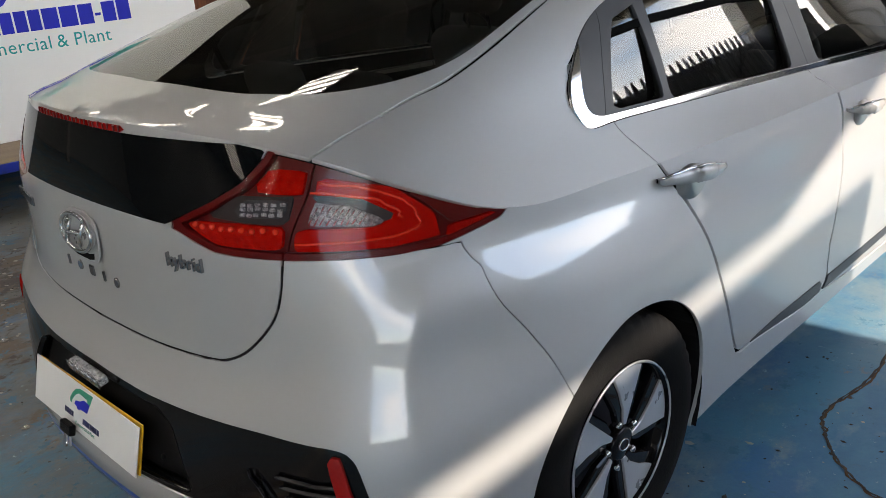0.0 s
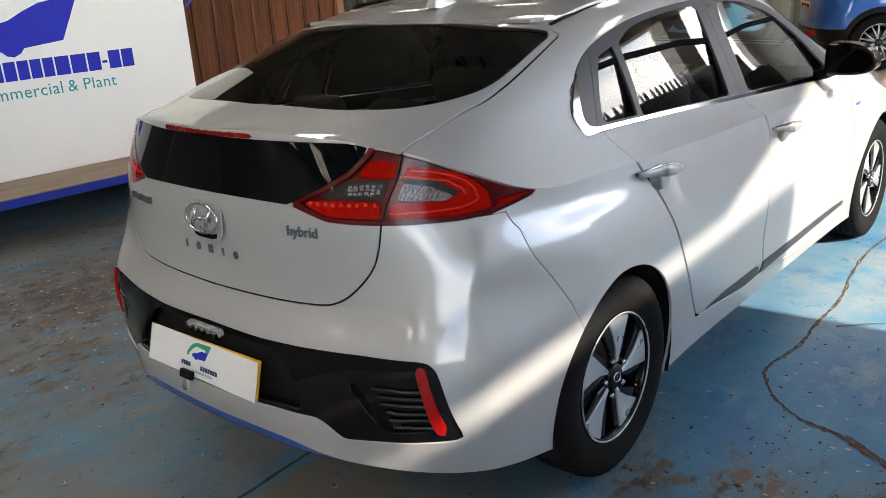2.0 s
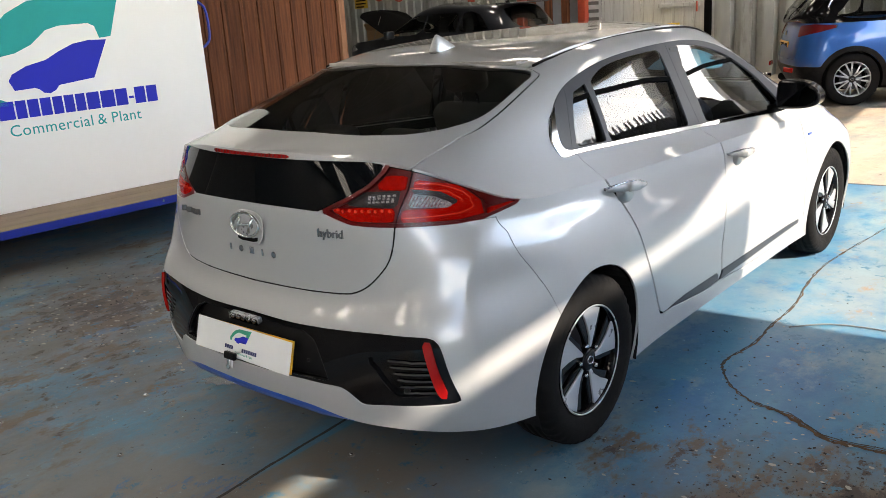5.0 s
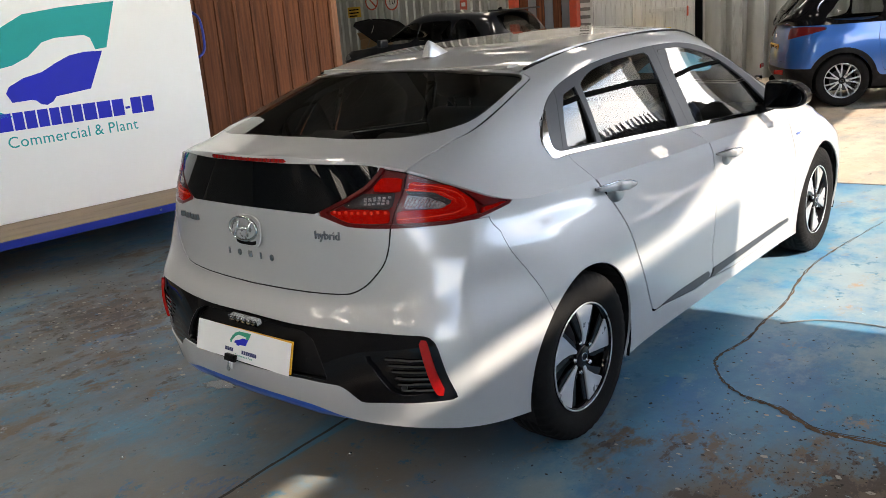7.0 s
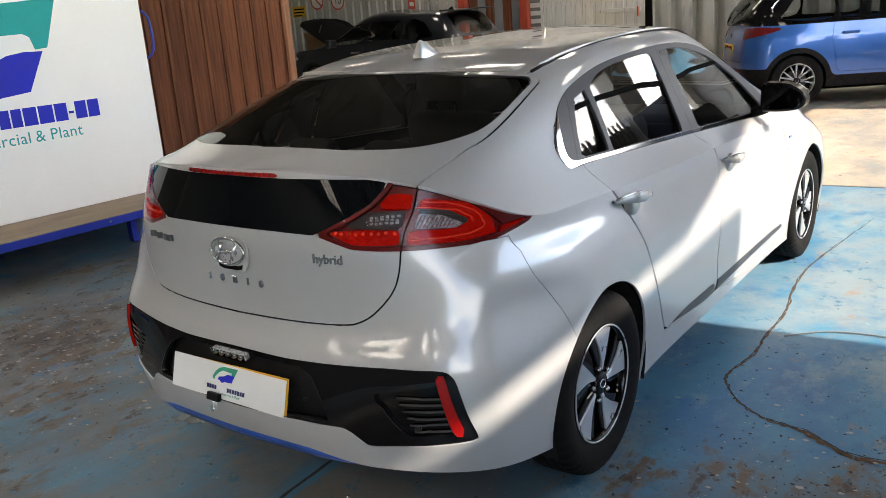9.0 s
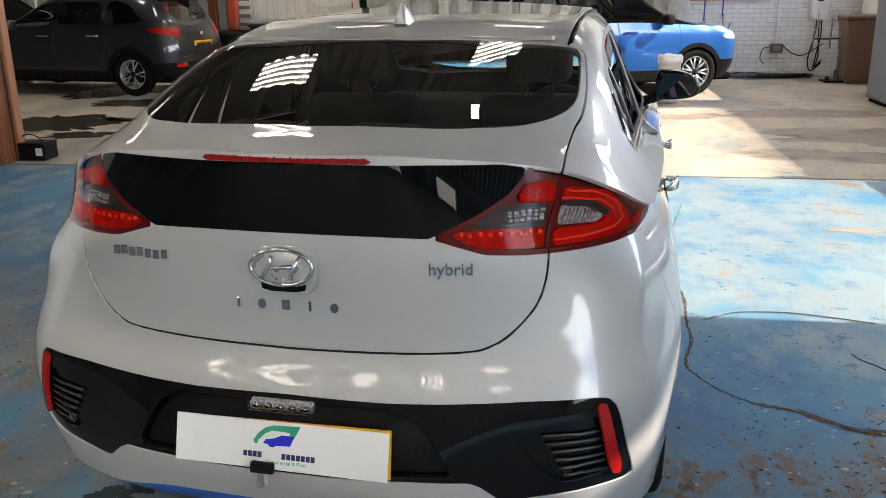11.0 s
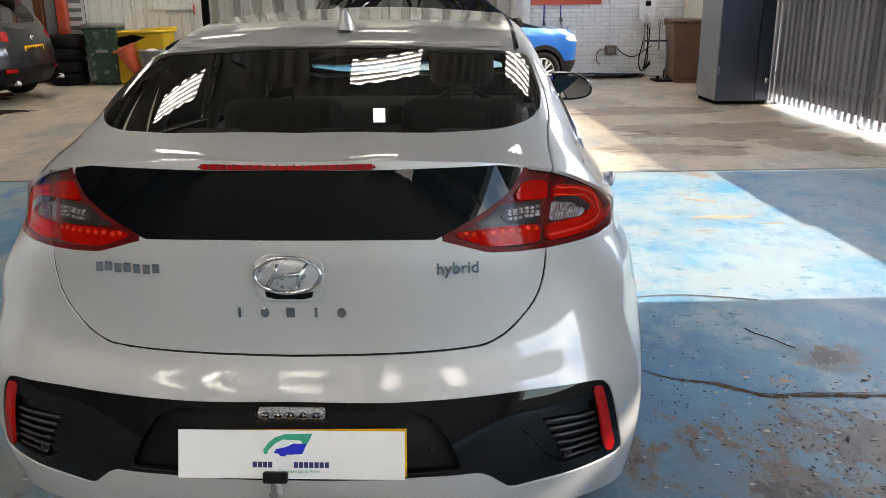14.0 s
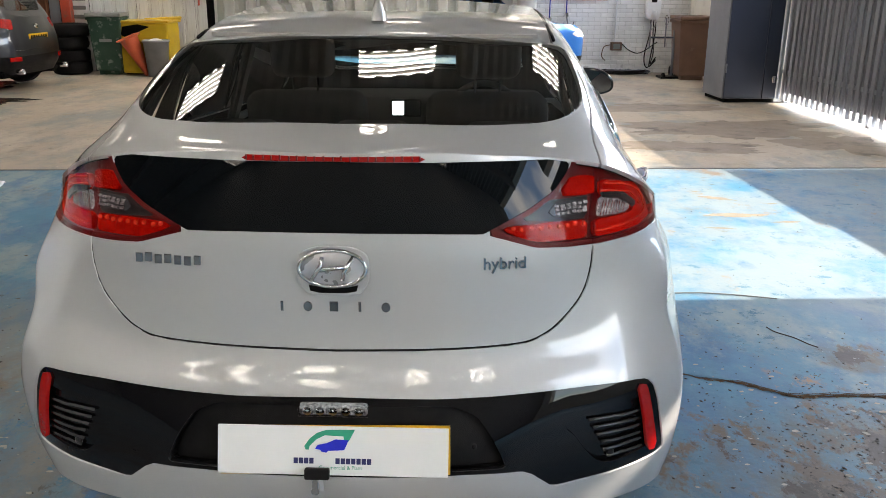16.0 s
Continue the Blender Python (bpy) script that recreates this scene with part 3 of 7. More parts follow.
strip_line = [(1.478, .296), (1.56, .312), (1.70, .321), (2.028, .322), (2.028, .278), (1.56, .268)]
in_strip, in_reardoor = cut(in_reardoor, f_side(strip_line), 0.0006)
strip_front = [(2.042, .322), (3.10, .325), (3.10, .30), (2.042, .278)]
in_strip2, in_frontdoor = cut(in_frontdoor, f_side(strip_front), 0.0006)

# upper body
rear_screen = glide([(0, .334), (.28, .349), (.40, .385), (.48, .435), (.545, .515), (.585, .605), (.601, .69), (.602, .78), (.595, .88), (.582, 1.008), (.572, 1.014), (.44, .975), (.25, .988), (0, 1.0)], 5)
rear_screen = np.vstack([rear_screen, [(-0.1, 1.0), (-0.1, .334)]])
deck = glide([(.60, .10), (.603, .32), (.602, .41), (.605, .49), (.610, .56), (.618, .62), (.621, .70), (.618, .80), (.608, .92), (.594, 1.035)], 5)
deck = np.vstack([deck, [(.45, 1.008), (.25, 1.018), (0, 1.03), (-0.1, 1.03), (-0.1, .10)]])
up_glass, up_rest = cut(UP, f_top(rear_screen), 0.0006)
up_deck, up_rest = cut(up_rest, f_top(deck), 0.0032)
window_area = glide([(.925, 1.037), (.897, 1.062), (.892, 1.10), (.930, 1.155), (1.04, 1.236), (1.20, 1.288), (1.50, 1.334), (2.0, 1.352), (2.35, 1.332), (2.65, 1.262), (2.95, 1.132), (3.16, .985), (3.08, .925), (2.5, .952), (2.0, .981), (1.5, 1.010), (1.05, 1.035)], 4, True)
up_side, up_rest = cut(up_rest, f_side(window_area), 0.0005)
screen_front = [(0, 2.62), (.45, 2.70), (.545, 2.80), (.60, 3.22), (.45, 3.36), (0, 3.40), (-0.1, 3.4), (-0.1, 2.62)]
up_front, up_rest = cut(up_rest, f_top(screen_front), 0.001)
f_bonnet = lambda s: np.maximum(3.33 - s.v[:, 1] - 0.2 * np.abs(s.v[:, 0]), np.abs(s.v[:, 0]) - 0.62)
up_bonnet, up_rest = cut(up_rest, f_bonnet, 0.0018)
f_roof = lambda s: np.maximum(np.abs(s.v[:, 0]) - 0.545 + 0.02 * np.maximum(0, s.v[:, 1] - 2.2), s.v[:, 1] - 2.75)
up_roof, up_rest = cut(up_rest, f_roof, 0.005)

up_glass, up_roof = fair(up_glass, 2, 4, 2), fair(up_roof, 2, 4, 4)
up_side = fair(up_side, 0, 3, 2, WINDOW_BOW)
panel("tailgate_top", both(up_deck), M_SILVER, hatch)
panel("roof_panel", both(up_roof), M_SILVER, car)
panel("bonnet", both(up_bonnet), M_SILVER, car)
screen_rear = panel("rear_window", both(up_glass), M_REARGLASS, hatch, lift=-0.002, depth=0.004, label="dark privacy glass rear window")
panel("windscreen", both(up_front), M_SIDEGLASS, car, lift=-0.002, depth=0.004)

for side in (1, -1):
    put = (lambda s: s) if side > 0 else mirrored
    f_reardoor_top, f_frontdoor_top = f_side(glide(rear_door, 3, True)), f_side(glide(front_door, 3, True))
    top_rear, other = cut(up_rest, f_reardoor_top, 0.0022)
    top_front, other = cut(other, f_frontdoor_top, 0.0022)
    panel("rear_quarter_panel", put(in_quarter), M_SILVER, car)
    panel("front_wing", put(in_wing), M_SILVER, car)
    panel("pillar_and_shoulder", put(other), M_SILVER, car)
    door_r = panel("rear_door", put(in_reardoor), M_SILVER, car, depth=0.03)
    panel("shoulder", put(top_rear), M_SILVER, door_r)
    panel("sill_strip", put(in_strip), M_GREYTRIM, door_r, lift=0.003, label="dark grey sill strip")
    door_f = panel("front_door", put(in_frontdoor), M_SILVER, car, depth=0.03)
    panel("shoulder", put(top_front), M_SILVER, door_f)
    panel("sill_strip", put(in_strip2), M_GREYTRIM, door_f, lift=0.003, label="dark grey sill strip")
    # windows and their frames
    pane_rear = [(1.266, 1.041), (1.270, 1.12), (1.275, 1.20), (1.280, 1.258), (1.290, 1.266), (1.403, 1.302), (1.617, 1.324), (1.870, 1.330), (1.890, 1.322), (1.902, 1.24), (1.912, 1.12), (1.920, 1.015), (1.908, 1.004), (1.75, 1.012), (1.53, 1.026), (1.35, 1.036)]
    pane_small = [(1.026, 1.056), (1.060, 1.13), (1.100, 1.19), (1.141, 1.236), (1.238, 1.257), (1.238, 1.160), (1.236, 1.045)]
    pane_front = [(2.100, .996), (2.085, 1.08), (2.065, 1.20), (2.043, 1.318), (2.055, 1.332), (2.30, 1.314), (2.60, 1.244), (2.86, 1.125), (3.00, 1.01), (3.03, .965), (2.98, .943), (2.5, .968), (2.2, .988)]
    frame_rest = up_side
    in_pr, frame_rest = cut(frame_rest, f_side(glide(pane_rear, 4, True)), 0.0)
    in_ps, frame_rest = cut(frame_rest, f_side(pane_small), 0.0)
    in_pf, frame_rest = cut(frame_rest, f_side(glide(pane_front, 4, True)), 0.0)
    for pane in (in_pr, in_ps, in_pf):   # the panes stand a little steeper than their frames
        pane.v[:, 0] += PANE_TILT * (pane.v[:, 2] - 1.30)
        pane.n[:, 2] -= PANE_TILT * pane.n[:, 0]
        pane.n /= np.linalg.norm(pane.n, axis=1, keepdims=True)
    chrome_area = f_side(np.vstack([glide([(1.0, 1.222), (.962, 1.165), (.934, 1.105), (.934, 1.070), (.965, 1.054), (1.0, 1.050)], 5), [(1.5, 1.024), (2.0, .994), (2.99, .940), (3.0, .88), (.85, .88), (.85, 1.222)]]))
    in_chrome, frame_rest = cut(frame_rest, chrome_area, 0.0)
    f_split = f_side([(2.035, .9), (2.022, .985), (1.980, 1.17), (1.960, 1.40), (2.6, 1.5), (3.4, 1.2), (3.4, .9)])
    fr_front, fr_rear = cut(frame_rest, f_split, 0.0015)
    f_quarter = f_side([(.985, .9), (.991, 1.05), (1.039, 1.146), (1.09, 1.235), (1.12, 1.4), (.7, 1.4), (.7, .9)])
    fr_quarter, fr_rear = cut(fr_rear, f_quarter, 0.0012)
    panel("quarter_trim", put(fr_quarter), M_GREYTRIM, car, lift=-0.003)
    panel("window_frame", put(fr_rear), M_GREYTRIM, door_r, lift=-0.003)
    panel("window_frame", put(fr_front), M_GREYTRIM, door_f, lift=-0.003)
    panel("window_pane", put(in_pr), M_SIDEGLASS, door_r, lift=-0.007, depth=0.004)
    panel("window_pane", put(in_ps), M_SIDEGLASS, door_r, lift=-0.007, depth=0.004)
    panel("window_pane", put(in_pf), M_SIDEGLASS, door_f, lift=-0.007, depth=0.004)
    panel("chrome_strip", put(in_chrome), M_CHROME, car, lift=0.002, depth=0.008, label="chrome window strip")

# the dark shell under the panels, open at the windows and wheels
_, shell_up = cut(UP, f_top(rear_screen))
_, shell_up = cut(shell_up, f_side(window_area))
_, shell_up = cut(shell_up, f_top(screen_front))
_, shell_low = cut(LOW, f_arch(0.89, 0.352))
_, shell_low = cut(shell_low, f_arch(3.59, 0.352))
sh = moved(both(shell_up), -0.014)
shape("inner_shell", sh.v, sh.f, M_DARK, car, normals=sh.n)
sh = moved(both(shell_low), -0.075)
shape("lower_shell", sh.v, sh.f, M_DARK, car, normals=sh.n)


def on_body(p, z, lift=0.0, sheet=None):
    """A place on the lower body, and its normal, from the way round and the height."""
    s = sheet or LOW
    near = (s.p - p) ** 2 + (s.v[:, 2] - z) ** 2
    k = np.argsort(near)[:4]
    w = 1 / (near[k] + 1e-7)
    n = (s.n[k] * w[:, None]).sum(0)
    n = n / np.linalg.norm(n)
    v = (s.v[k] * w[:, None]).sum(0) / w.sum()
    return Vector(v + n * lift), Vector(n)


def flip(v, side):
    return Vector((v[0] * side, v[1], v[2]))


M_CELLS = surface("lamp_reflector_cells", (0.80, 0.81, 0.83), rough=0.16, metal=0.55, second=(0.30, 0.31, 0.33), scale=160, amount=0.4, detail=1, bump=0.9, bump_scale=170)
M_LAMPDARK = surface("smoked_lamp_plastic", (0.022, 0.016, 0.017), rough=0.35, spec=0.25, second=(0.034, 0.030, 0.032), scale=14)
M_LED = surface("red_led_bar", (0.66, 0.012, 0.006), rough=0.4, spec=0.0, second=(0.30, 0.003, 0.002), scale=70, amount=0.5, bump=0.5, bump_scale=140)
M_GUIDE = surface("red_light_guide", (0.58, 0.010, 0.006), rough=0.4, spec=0.0, second=(0.40, 0.005, 0.003), scale=18, amount=0.7)

M_LEDSPOT = surface("orange_red_led", (0.95, 0.06, 0.025), rough=0.2, second=(0.9, 0.06, 0.03), scale=200)
M_MIRROR = surface("mirror_glass", (.24, .25, .27), rough=.02, metal=1.0)
M_RIB = surface("satin_black_rib", (0.03, 0.03, 0.032), rough=0.16, second=(0.022, 0.022, 0.024), scale=20)
M_MARK = surface("smoked_chrome", (0.34, 0.345, 0.36), rough=0.10, metal=1.0, second=(0.28, 0.285, 0.30), scale=60)
# black bead added to paint the shade in the gap round the tailgate
for side in (1, -1):
    run = [flip(on_body(p, z, -.0042)[0], side) for p, z in seam_line if z < .930]
    part("seal", tube(run, .0030, 6), M_BLACK, hatch, "black bead painting the tailgate gap's shade", smooth=True)
# rear lamps
lamp_led = [(.377, .984), (.489, .991), (.582, .987), (.593, .948), (.454, .949), (.382, .975)]
lamp_smoke = [(.415, .999), (.468, 1.040), (.566, 1.040), (.583, .992)]
lamp_cells = [(.475, 1.011), (.486, 1.032), (.53, 1.035), (.562, 1.032), (.573, 1.004), (.483, 1.004)]
lamp_upper = [(.492, 1.049), (.506, 1.086), (.560, 1.081), (.577, 1.042)]
lamp_guide = [(.583, 1.069), (.693, 1.042), (.797, .987), (.838, .951), (.773, .944), (.613, .946), (.603, .983), (.678, .979), (.722, .977), (.734, .992), (.681, 1.020), (.600, 1.034)]
lamp_clear = [(.603, 1.030), (.652, 1.024), (.729, .989), (.720, .980), (.612, .990)]
lamp_gloss = [(.655, 1.066), (.78, 1.014), (.90, .978), (.955, .968), (.842, .968), (.815, .982), (.742, 1.020)]
lamp_tip = [(.845, .962), (.955, .962), (.950, .952), (.862, .943)]
lamp_guide, lamp_clear, lamp_gloss, lamp_tip = map(wrapped, (lamp_guide, lamp_clear, lamp_gloss, lamp_tip))
in_inner, in_outer = cut(in_lamp, f_poly(hatch_line), 0.0026)


def lamp_piece(name, sheet, line, mat, parent, lift, put, depth=0.008, label=""):
    got, _ = cut(sheet, f_poly(line))
    if got.f:
        return panel(name, put(moved(got, lift)), mat, parent, depth=depth, label=label)


for side in (1, -1):
    put = (lambda s: s) if side > 0 else mirrored
    for sheet, owner in ((in_inner, hatch), (in_outer, car)):
        word = "tail_lamp"
        lamp = panel(word, put(moved(sheet, -0.026)), M_DEEPRED, owner, depth=0.02, label="red and clear LED tail lamp")
        rim_in, rim_out = cut(sheet, lambda s: inside_of(s.p, s.v[:, 2], lamp_line) + 0.011)
        panel("lamp_rim", put(moved(rim_out, -0.003)), M_DEEPRED, lamp, depth=0.02, label="dark red lamp rim")
        panel("lens", put(moved(sheet, 0.0)), M_CLEAR, lamp, depth=0.003).visible_shadow = False
        if sheet is in_inner:
            lamp_piece("led_bar", sheet, lamp_led, M_LED, lamp, -0.012, put, 0.014)
            lamp_piece("smoked_panel", sheet, lamp_smoke, M_LAMPDARK, lamp, -0.018, put, 0.010)
            lamp_piece("reflector", sheet, lamp_cells, M_GREYTRIM, lamp, -0.013, put, 0.010, "clear faceted reversing reflector")
            for i in range(6):
                for j in range(3):
                    c, n = on_body(.489 + .0135 * i + .004 * (2 - j), 1.0095 + .0085 * j, -.011)
                    spin = Vector((n.x * side, n.y, n.z)).to_track_quat("Z", "Y").to_matrix().to_4x4()
                    part("cell", box(-.0052, .0052, -.0034, .0034, -.003, .003, .0012), M_CELLS, lamp, m=Matrix.Translation(flip(c, side)) @ spin @ pose(0, 0, 0, 12 * (-1) ** (i + j), 14 * (-1) ** i, 0))
            lamp_piece("brake_light", sheet, lamp_upper, M_LED, lamp, -0.012, put, 0.014)
            for k in range(9):
                c, n = on_body(0.398 + 0.0215 * k, 0.981 - 0.0 * k, -0.010)
                bm = bmesh.new()
                bmesh.ops.create_uvsphere(bm, u_segments=10, v_segments=6, radius=0.0058)
                part("led", bm, M_LEDSPOT, lamp, smooth=True, m=Matrix.Translation(flip(c, side)))
        else:
            lamp_piece("light_guide", sheet, lamp_guide, M_GUIDE, lamp, -0.010, put, 0.016)
            for line in ([(.590, 1.060), (.640, 1.050), (.690, 1.034), (.735, 1.012), (.768, .990), (.785, .974), (.772, .962), (.72, .958), (.66, .958), (.610, .959)], [(.588, 1.045), (.640, 1.036), (.690, 1.022), (.726, 1.004), (.746, .988)]):
                run = [flip(on_body(p, z, -.0075)[0], side) for p, z in glide(wrapped(line), 3)]
                part("guide_line", tube(run, .0022, 6), M_LEDSPOT, lamp, smooth=True)
            lamp_piece("dark_band", sheet, wrapped([(.594, 1.040), (.655, 1.032), (.738, .993), (.730, .976), (.724, .990), (.652, 1.020), (.600, 1.028)]), M_LAMPDARK, lamp, -0.009, put, 0.006)
            lamp_piece("clear_unit", sheet, lamp_clear, M_CELLS, lamp, -0.020, put, 0.008, "clear ribbed indicator")
            lamp_piece("gloss_cover", sheet, lamp_gloss, M_DEEPRED, lamp, -0.006, put, 0.014)
            lamp_piece("side_reflector", sheet, lamp_tip, M_LED, lamp, -0.008, put, 0.014)
            for k in range(9):
                a, _ = on_body(0.617 + 0.0103 * k, 1.021 - 0.0016 * k, -0.014)
                b, _ = on_body(0.621 + 0.0103 * k, 0.990 - 0.0004 * k, -0.014)
                part("rib", tube([flip(a, side), flip(b, side)], 0.0012, 6), M_CHROME, lamp, smooth=True)

# high brake light under the lip
bl = [(-0.1, 1.1315), (.200, 1.1305), (.214, 1.1430), (-0.1, 1.1440)]
in_brake, _ = cut(LOW, f_poly(bl))
brake = panel("high_brake_light", moved(both(in_brake), 0.004), M_RED, hatch, depth=0.006, label="red LED high brake light")
for k in range(-10, 11):
    c, n = on_body(abs(k) * 0.0195, 1.1370, 0.0045)
    part("led", box(-0.0016, 0.0016, -0.002, 0.002, -0.0055, 0.0055), M_DEEPRED, brake, m=Matrix.Translation((math.copysign(c.x, k), c.y, c.z)))

# badge, marks and lettering on the tailgate
badge = part("badge", lathe([(0.0, -0.004), (0.066, -0.004), (0.072, 0.0), (0.066, 0.003), (0.0, 0.003)], 48), M_ALLOY, hatch, "chrome oval badge in a recess", True,
             m=pose(0, .119, .902, 84, 0, 0) @ Matrix.Diagonal((1.05, 0.56, 1, 1)))
ring = [(0.074 * math.cos(a), 0.0405 * math.sin(a), 0.006) for a in np.linspace(0, 2 * math.pi, 48, endpoint=False)]
part("ring", tube(ring, 0.0048, 8, closed=True), M_CHROME, badge, smooth=True, m=pose(0, .117, .902, 84, 0, 0))
for pts in ([(-.046, -.026, .007), (-.026, .006, .010), (-.022, .026, .007)], [(.022, -.026, .007), (.026, -.006, .010), (.046, .026, .007)], [(-.028, -.004, .010), (0, .001, .012), (.028, .004, .010)]):
    part("bar", tube(pts, 0.0052, 8), M_CHROME, badge, smooth=True, m=pose(0, .117, .902, 84, 0, 0))
grip = [(-.080, .0), (-.078, -.030), (-.066, -.052), (-.045, -.062), (.045, -.062), (.066, -.052), (.078, -.030), (.080, .0), (.074, .030), (.045, .046), (0, .050), (-.045, .046), (-.074, .030)]
part("surround", prism([(x, y) for x, y in glide(grip, 4, True)], 0.004, 0.0025, 2), M_SILVER, badge, smooth=False, m=pose(0, .125, .900, 86, 0, 0))
# flat near-black patch stands in for the shaded hollow of the grip
part("grip", prism([(-.055, -.038), (-.03, -.044), (.03, -.044), (.055, -.038), (.052, -.052), (.03, -.057), (-.03, -.057), (-.052, -.052)], 0.0052), M_DARK, badge, "near-black patch painting the grip's shade", m=pose(0, .125, .900, 86, 0, 0))
for k in range(7):
    x = -.449 + .0235 * k
    c, n = on_body(abs(x), .905, 0.001)
    part("maker_mark", prism([(-.008, -.0105), (.008, -.0105), (.009, .0105), (-.007, .0105)], 0.004, 0.001), M_MARK, hatch, "plain chrome bar", m=Matrix.Translation((x, c.y, c.z)) @ pose(0, 0, 0, 88, 0, -8))
for k, wide in enumerate((.003, .010, .0095, .003, .010)):
    x = -.119 + .0585 * k
    c, n = on_body(abs(x), .807, 0.001)
    pts = [(wide * math.cos(a), .0115 * math.sin(a)) for a in np.linspace(0, 2 * math.pi, 20, endpoint=False)] if wide > .0098 else [(-wide, -.0115), (wide, -.0115), (wide, .0115), (-wide, .0115)]
    part("model_mark", prism(pts, 0.004, 0.001), M_MARK, hatch, "plain chrome bar", m=Matrix.Translation((x, c.y, c.z)) @ pose(0, 0, 0, 90, 0, 0))


def lettering(name, words, size, mat, parent, m, thick=0.0015, label="", align="CENTER", wide=1.0):
    cu = bpy.data.curves.new(name, "FONT")
    cu.body, cu.size, cu.extrude, cu.align_x, cu.align_y = words, size, thick, align, "CENTER"
    cu.resolution_u = 3
    cu.space_character = wide
    src = bpy.data.objects.new(name + "_text", cu)
    scene.collection.objects.link(src)
    bpy.context.view_layer.update()
    me = bpy.data.meshes.new_from_object(src.evaluated_get(bpy.context.evaluated_depsgraph_get()))
    bpy.data.objects.remove(src)
    bpy.data.curves.remove(cu)
    me.transform(m)
    me.materials.clear()
    me.materials.append(mat)
    ob = new(name, me)
    ob.parent = parent
    if label:
        ob["label"] = label
    return ob


c, n = on_body(.379, .905, 0.002)
lettering("lettering", "hybrid", 0.039, M_MARK, hatch, Matrix.Translation((.379, c.y, .906)) @ pose(0, 0, 0, 88, 0, 11.5), 0.0035, "chrome word hybrid")

# bumper: recess, reversing light, plate, grille slats, reflectors
panel("plate_recess", moved(both(in_recess), -0.036), M_BLACK, insert, depth=-0.033, label="matt black number plate panel")
for side in (1, -1):
    put = (lambda s: s) if side > 0 else mirrored
    grille = panel("side_vent", put(moved(in_vent, -0.019)), M_GLOSSBLACK, insert, depth=0.004, label="ribbed black vent sunk in the bumper")
    for k in range(6):
        z = .530 - .0205 * k
        run = []
        for x in np.linspace(.592 + .010 * k, .722 + .004 * k, 9):
            c, n = on_body(rear_p(x, z), z - .006 + .05 * (x - .6) * 0.4, -0.0125)
            run.append(flip(c, side))
        part("rib", tube(run, 0.0042, 8), M_RIB, grille, smooth=True)
    c, n = on_body(rear_p(.655, .432), .432, -.014)
    part("sensor", lathe([(0, -.004), (.010, -.004), (.010, .003), (.007, .004), (0, .004)], 16), M_BLACK, grille, "round parking sensor", True, m=Matrix.Translation(flip(c, side)) @ Vector((n.x * side, n.y, n.z)).to_track_quat("Z", "Y").to_matrix().to_4x4())
    red = [(.708, .590), (.716, .601), (.728, .596), (.752, .52), (.783, .432), (.784, .418), (.770, .414), (.758, .43), (.735, .50)]
    got, _ = cut(in_insert, f_poly(glide(red, 3, True)))
    panel("reflector", put(moved(got, 0.006)), M_RED, bumper, depth=0.010, label="red bumper reflector")
rev = box(-.077, .077, -.012, .012, -.011, .011, 0.005, 2)
rev_light = part("reversing_light", rev, M_CELLS, bumper, "clear reversing light", m=pose(0, .066, .585, 10, 0, 0))
part("lens", box(-.079, .079, -.0145, -.0125, -.012, .012), M_CLEAR, rev_light, m=pose(0, .066, .585, 10, 0, 0))
for k in range(5):
    part("cell", lathe([(0.0, -.006), (.009, 0.0), (.010, .002)], 14), M_CHROME, rev_light, smooth=True, m=pose(-.058 + .029 * k, .054, .585, 90, 0, 0))

plate_at = pose(0, .039, .4955, 90 - 16, 0, 0)
plate = thing("number_plate", "white show plate with green and blue mark over a yellow plate", "number plate", plate_at)


def plate_part(name, bm, mat, m, label=""):
    return part(name, bm, mat, plate, label, m=m)


plate_part("white_plate", box(-.26, .26, -.0555, .0555, 0, .003, 0.001), M_WHITEPLATE, pose(0, 0, .004))
plate_part("yellow_plate", box(-.26, .26, -.0555, .0555, -.003, .0005, 0.001), M_YELLOWPLATE, pose(.004, .001, 0.0005, 0, 0, 0.9), "yellow number plate behind")
plate_part("green_mark", prism([(-.064, .006), (-.052, .023), (-.036, .036), (-.015, .043), (.050, .045), (.036, .018), (.026, .018), (.024, .029), (-.018, .031), (-.036, .022), (-.052, .006), (-.054, -.002), (-.061, -.002)], 0.0006), M_GREEN, pose(.0, .004, .0072))
plate_part("blue_mark", prism([(-.044, .001), (-.038, .010), (-.018, .014), (.002, .023), (.032, .022), (.022, -.001), (-.014, -.003), (-.018, -.007), (-.028, -.006), (-.032, -.001)], 0.0007), M_NAVY, pose(.004, .003, .0072))
for k in range(15):
    if k not in (4, 5, 6, 7):
        plate_part("print_bar", box(-.0048, .0048, -.0065, .0065, 0, .0006), M_INK, pose(-.083 + .0118 * k, -.023, .0072), "dark blue print")
lettering("small_print", "Commercial & Plant", 0.012, M_GREEN, plate, pose(.018, -.038, .0074), 0.0002)
part("bolt", lathe([(0, -.002), (.006, -.002), (.006, .002), (.003, .004), (0, .004)], 14), M_BLACK, bumper, smooth=True, m=pose(.318, .06, .50, 74, 0, 0))
clip = thing("key_clip", "black plastic clip holding two steel keys on the plate", "key clip", pose(-.032, .0105, .453, 74, 0, 0))
part("clip_body", box(-.028, .028, -.012, .014, 0, .016, 0.004, 2), M_BLACK, clip)
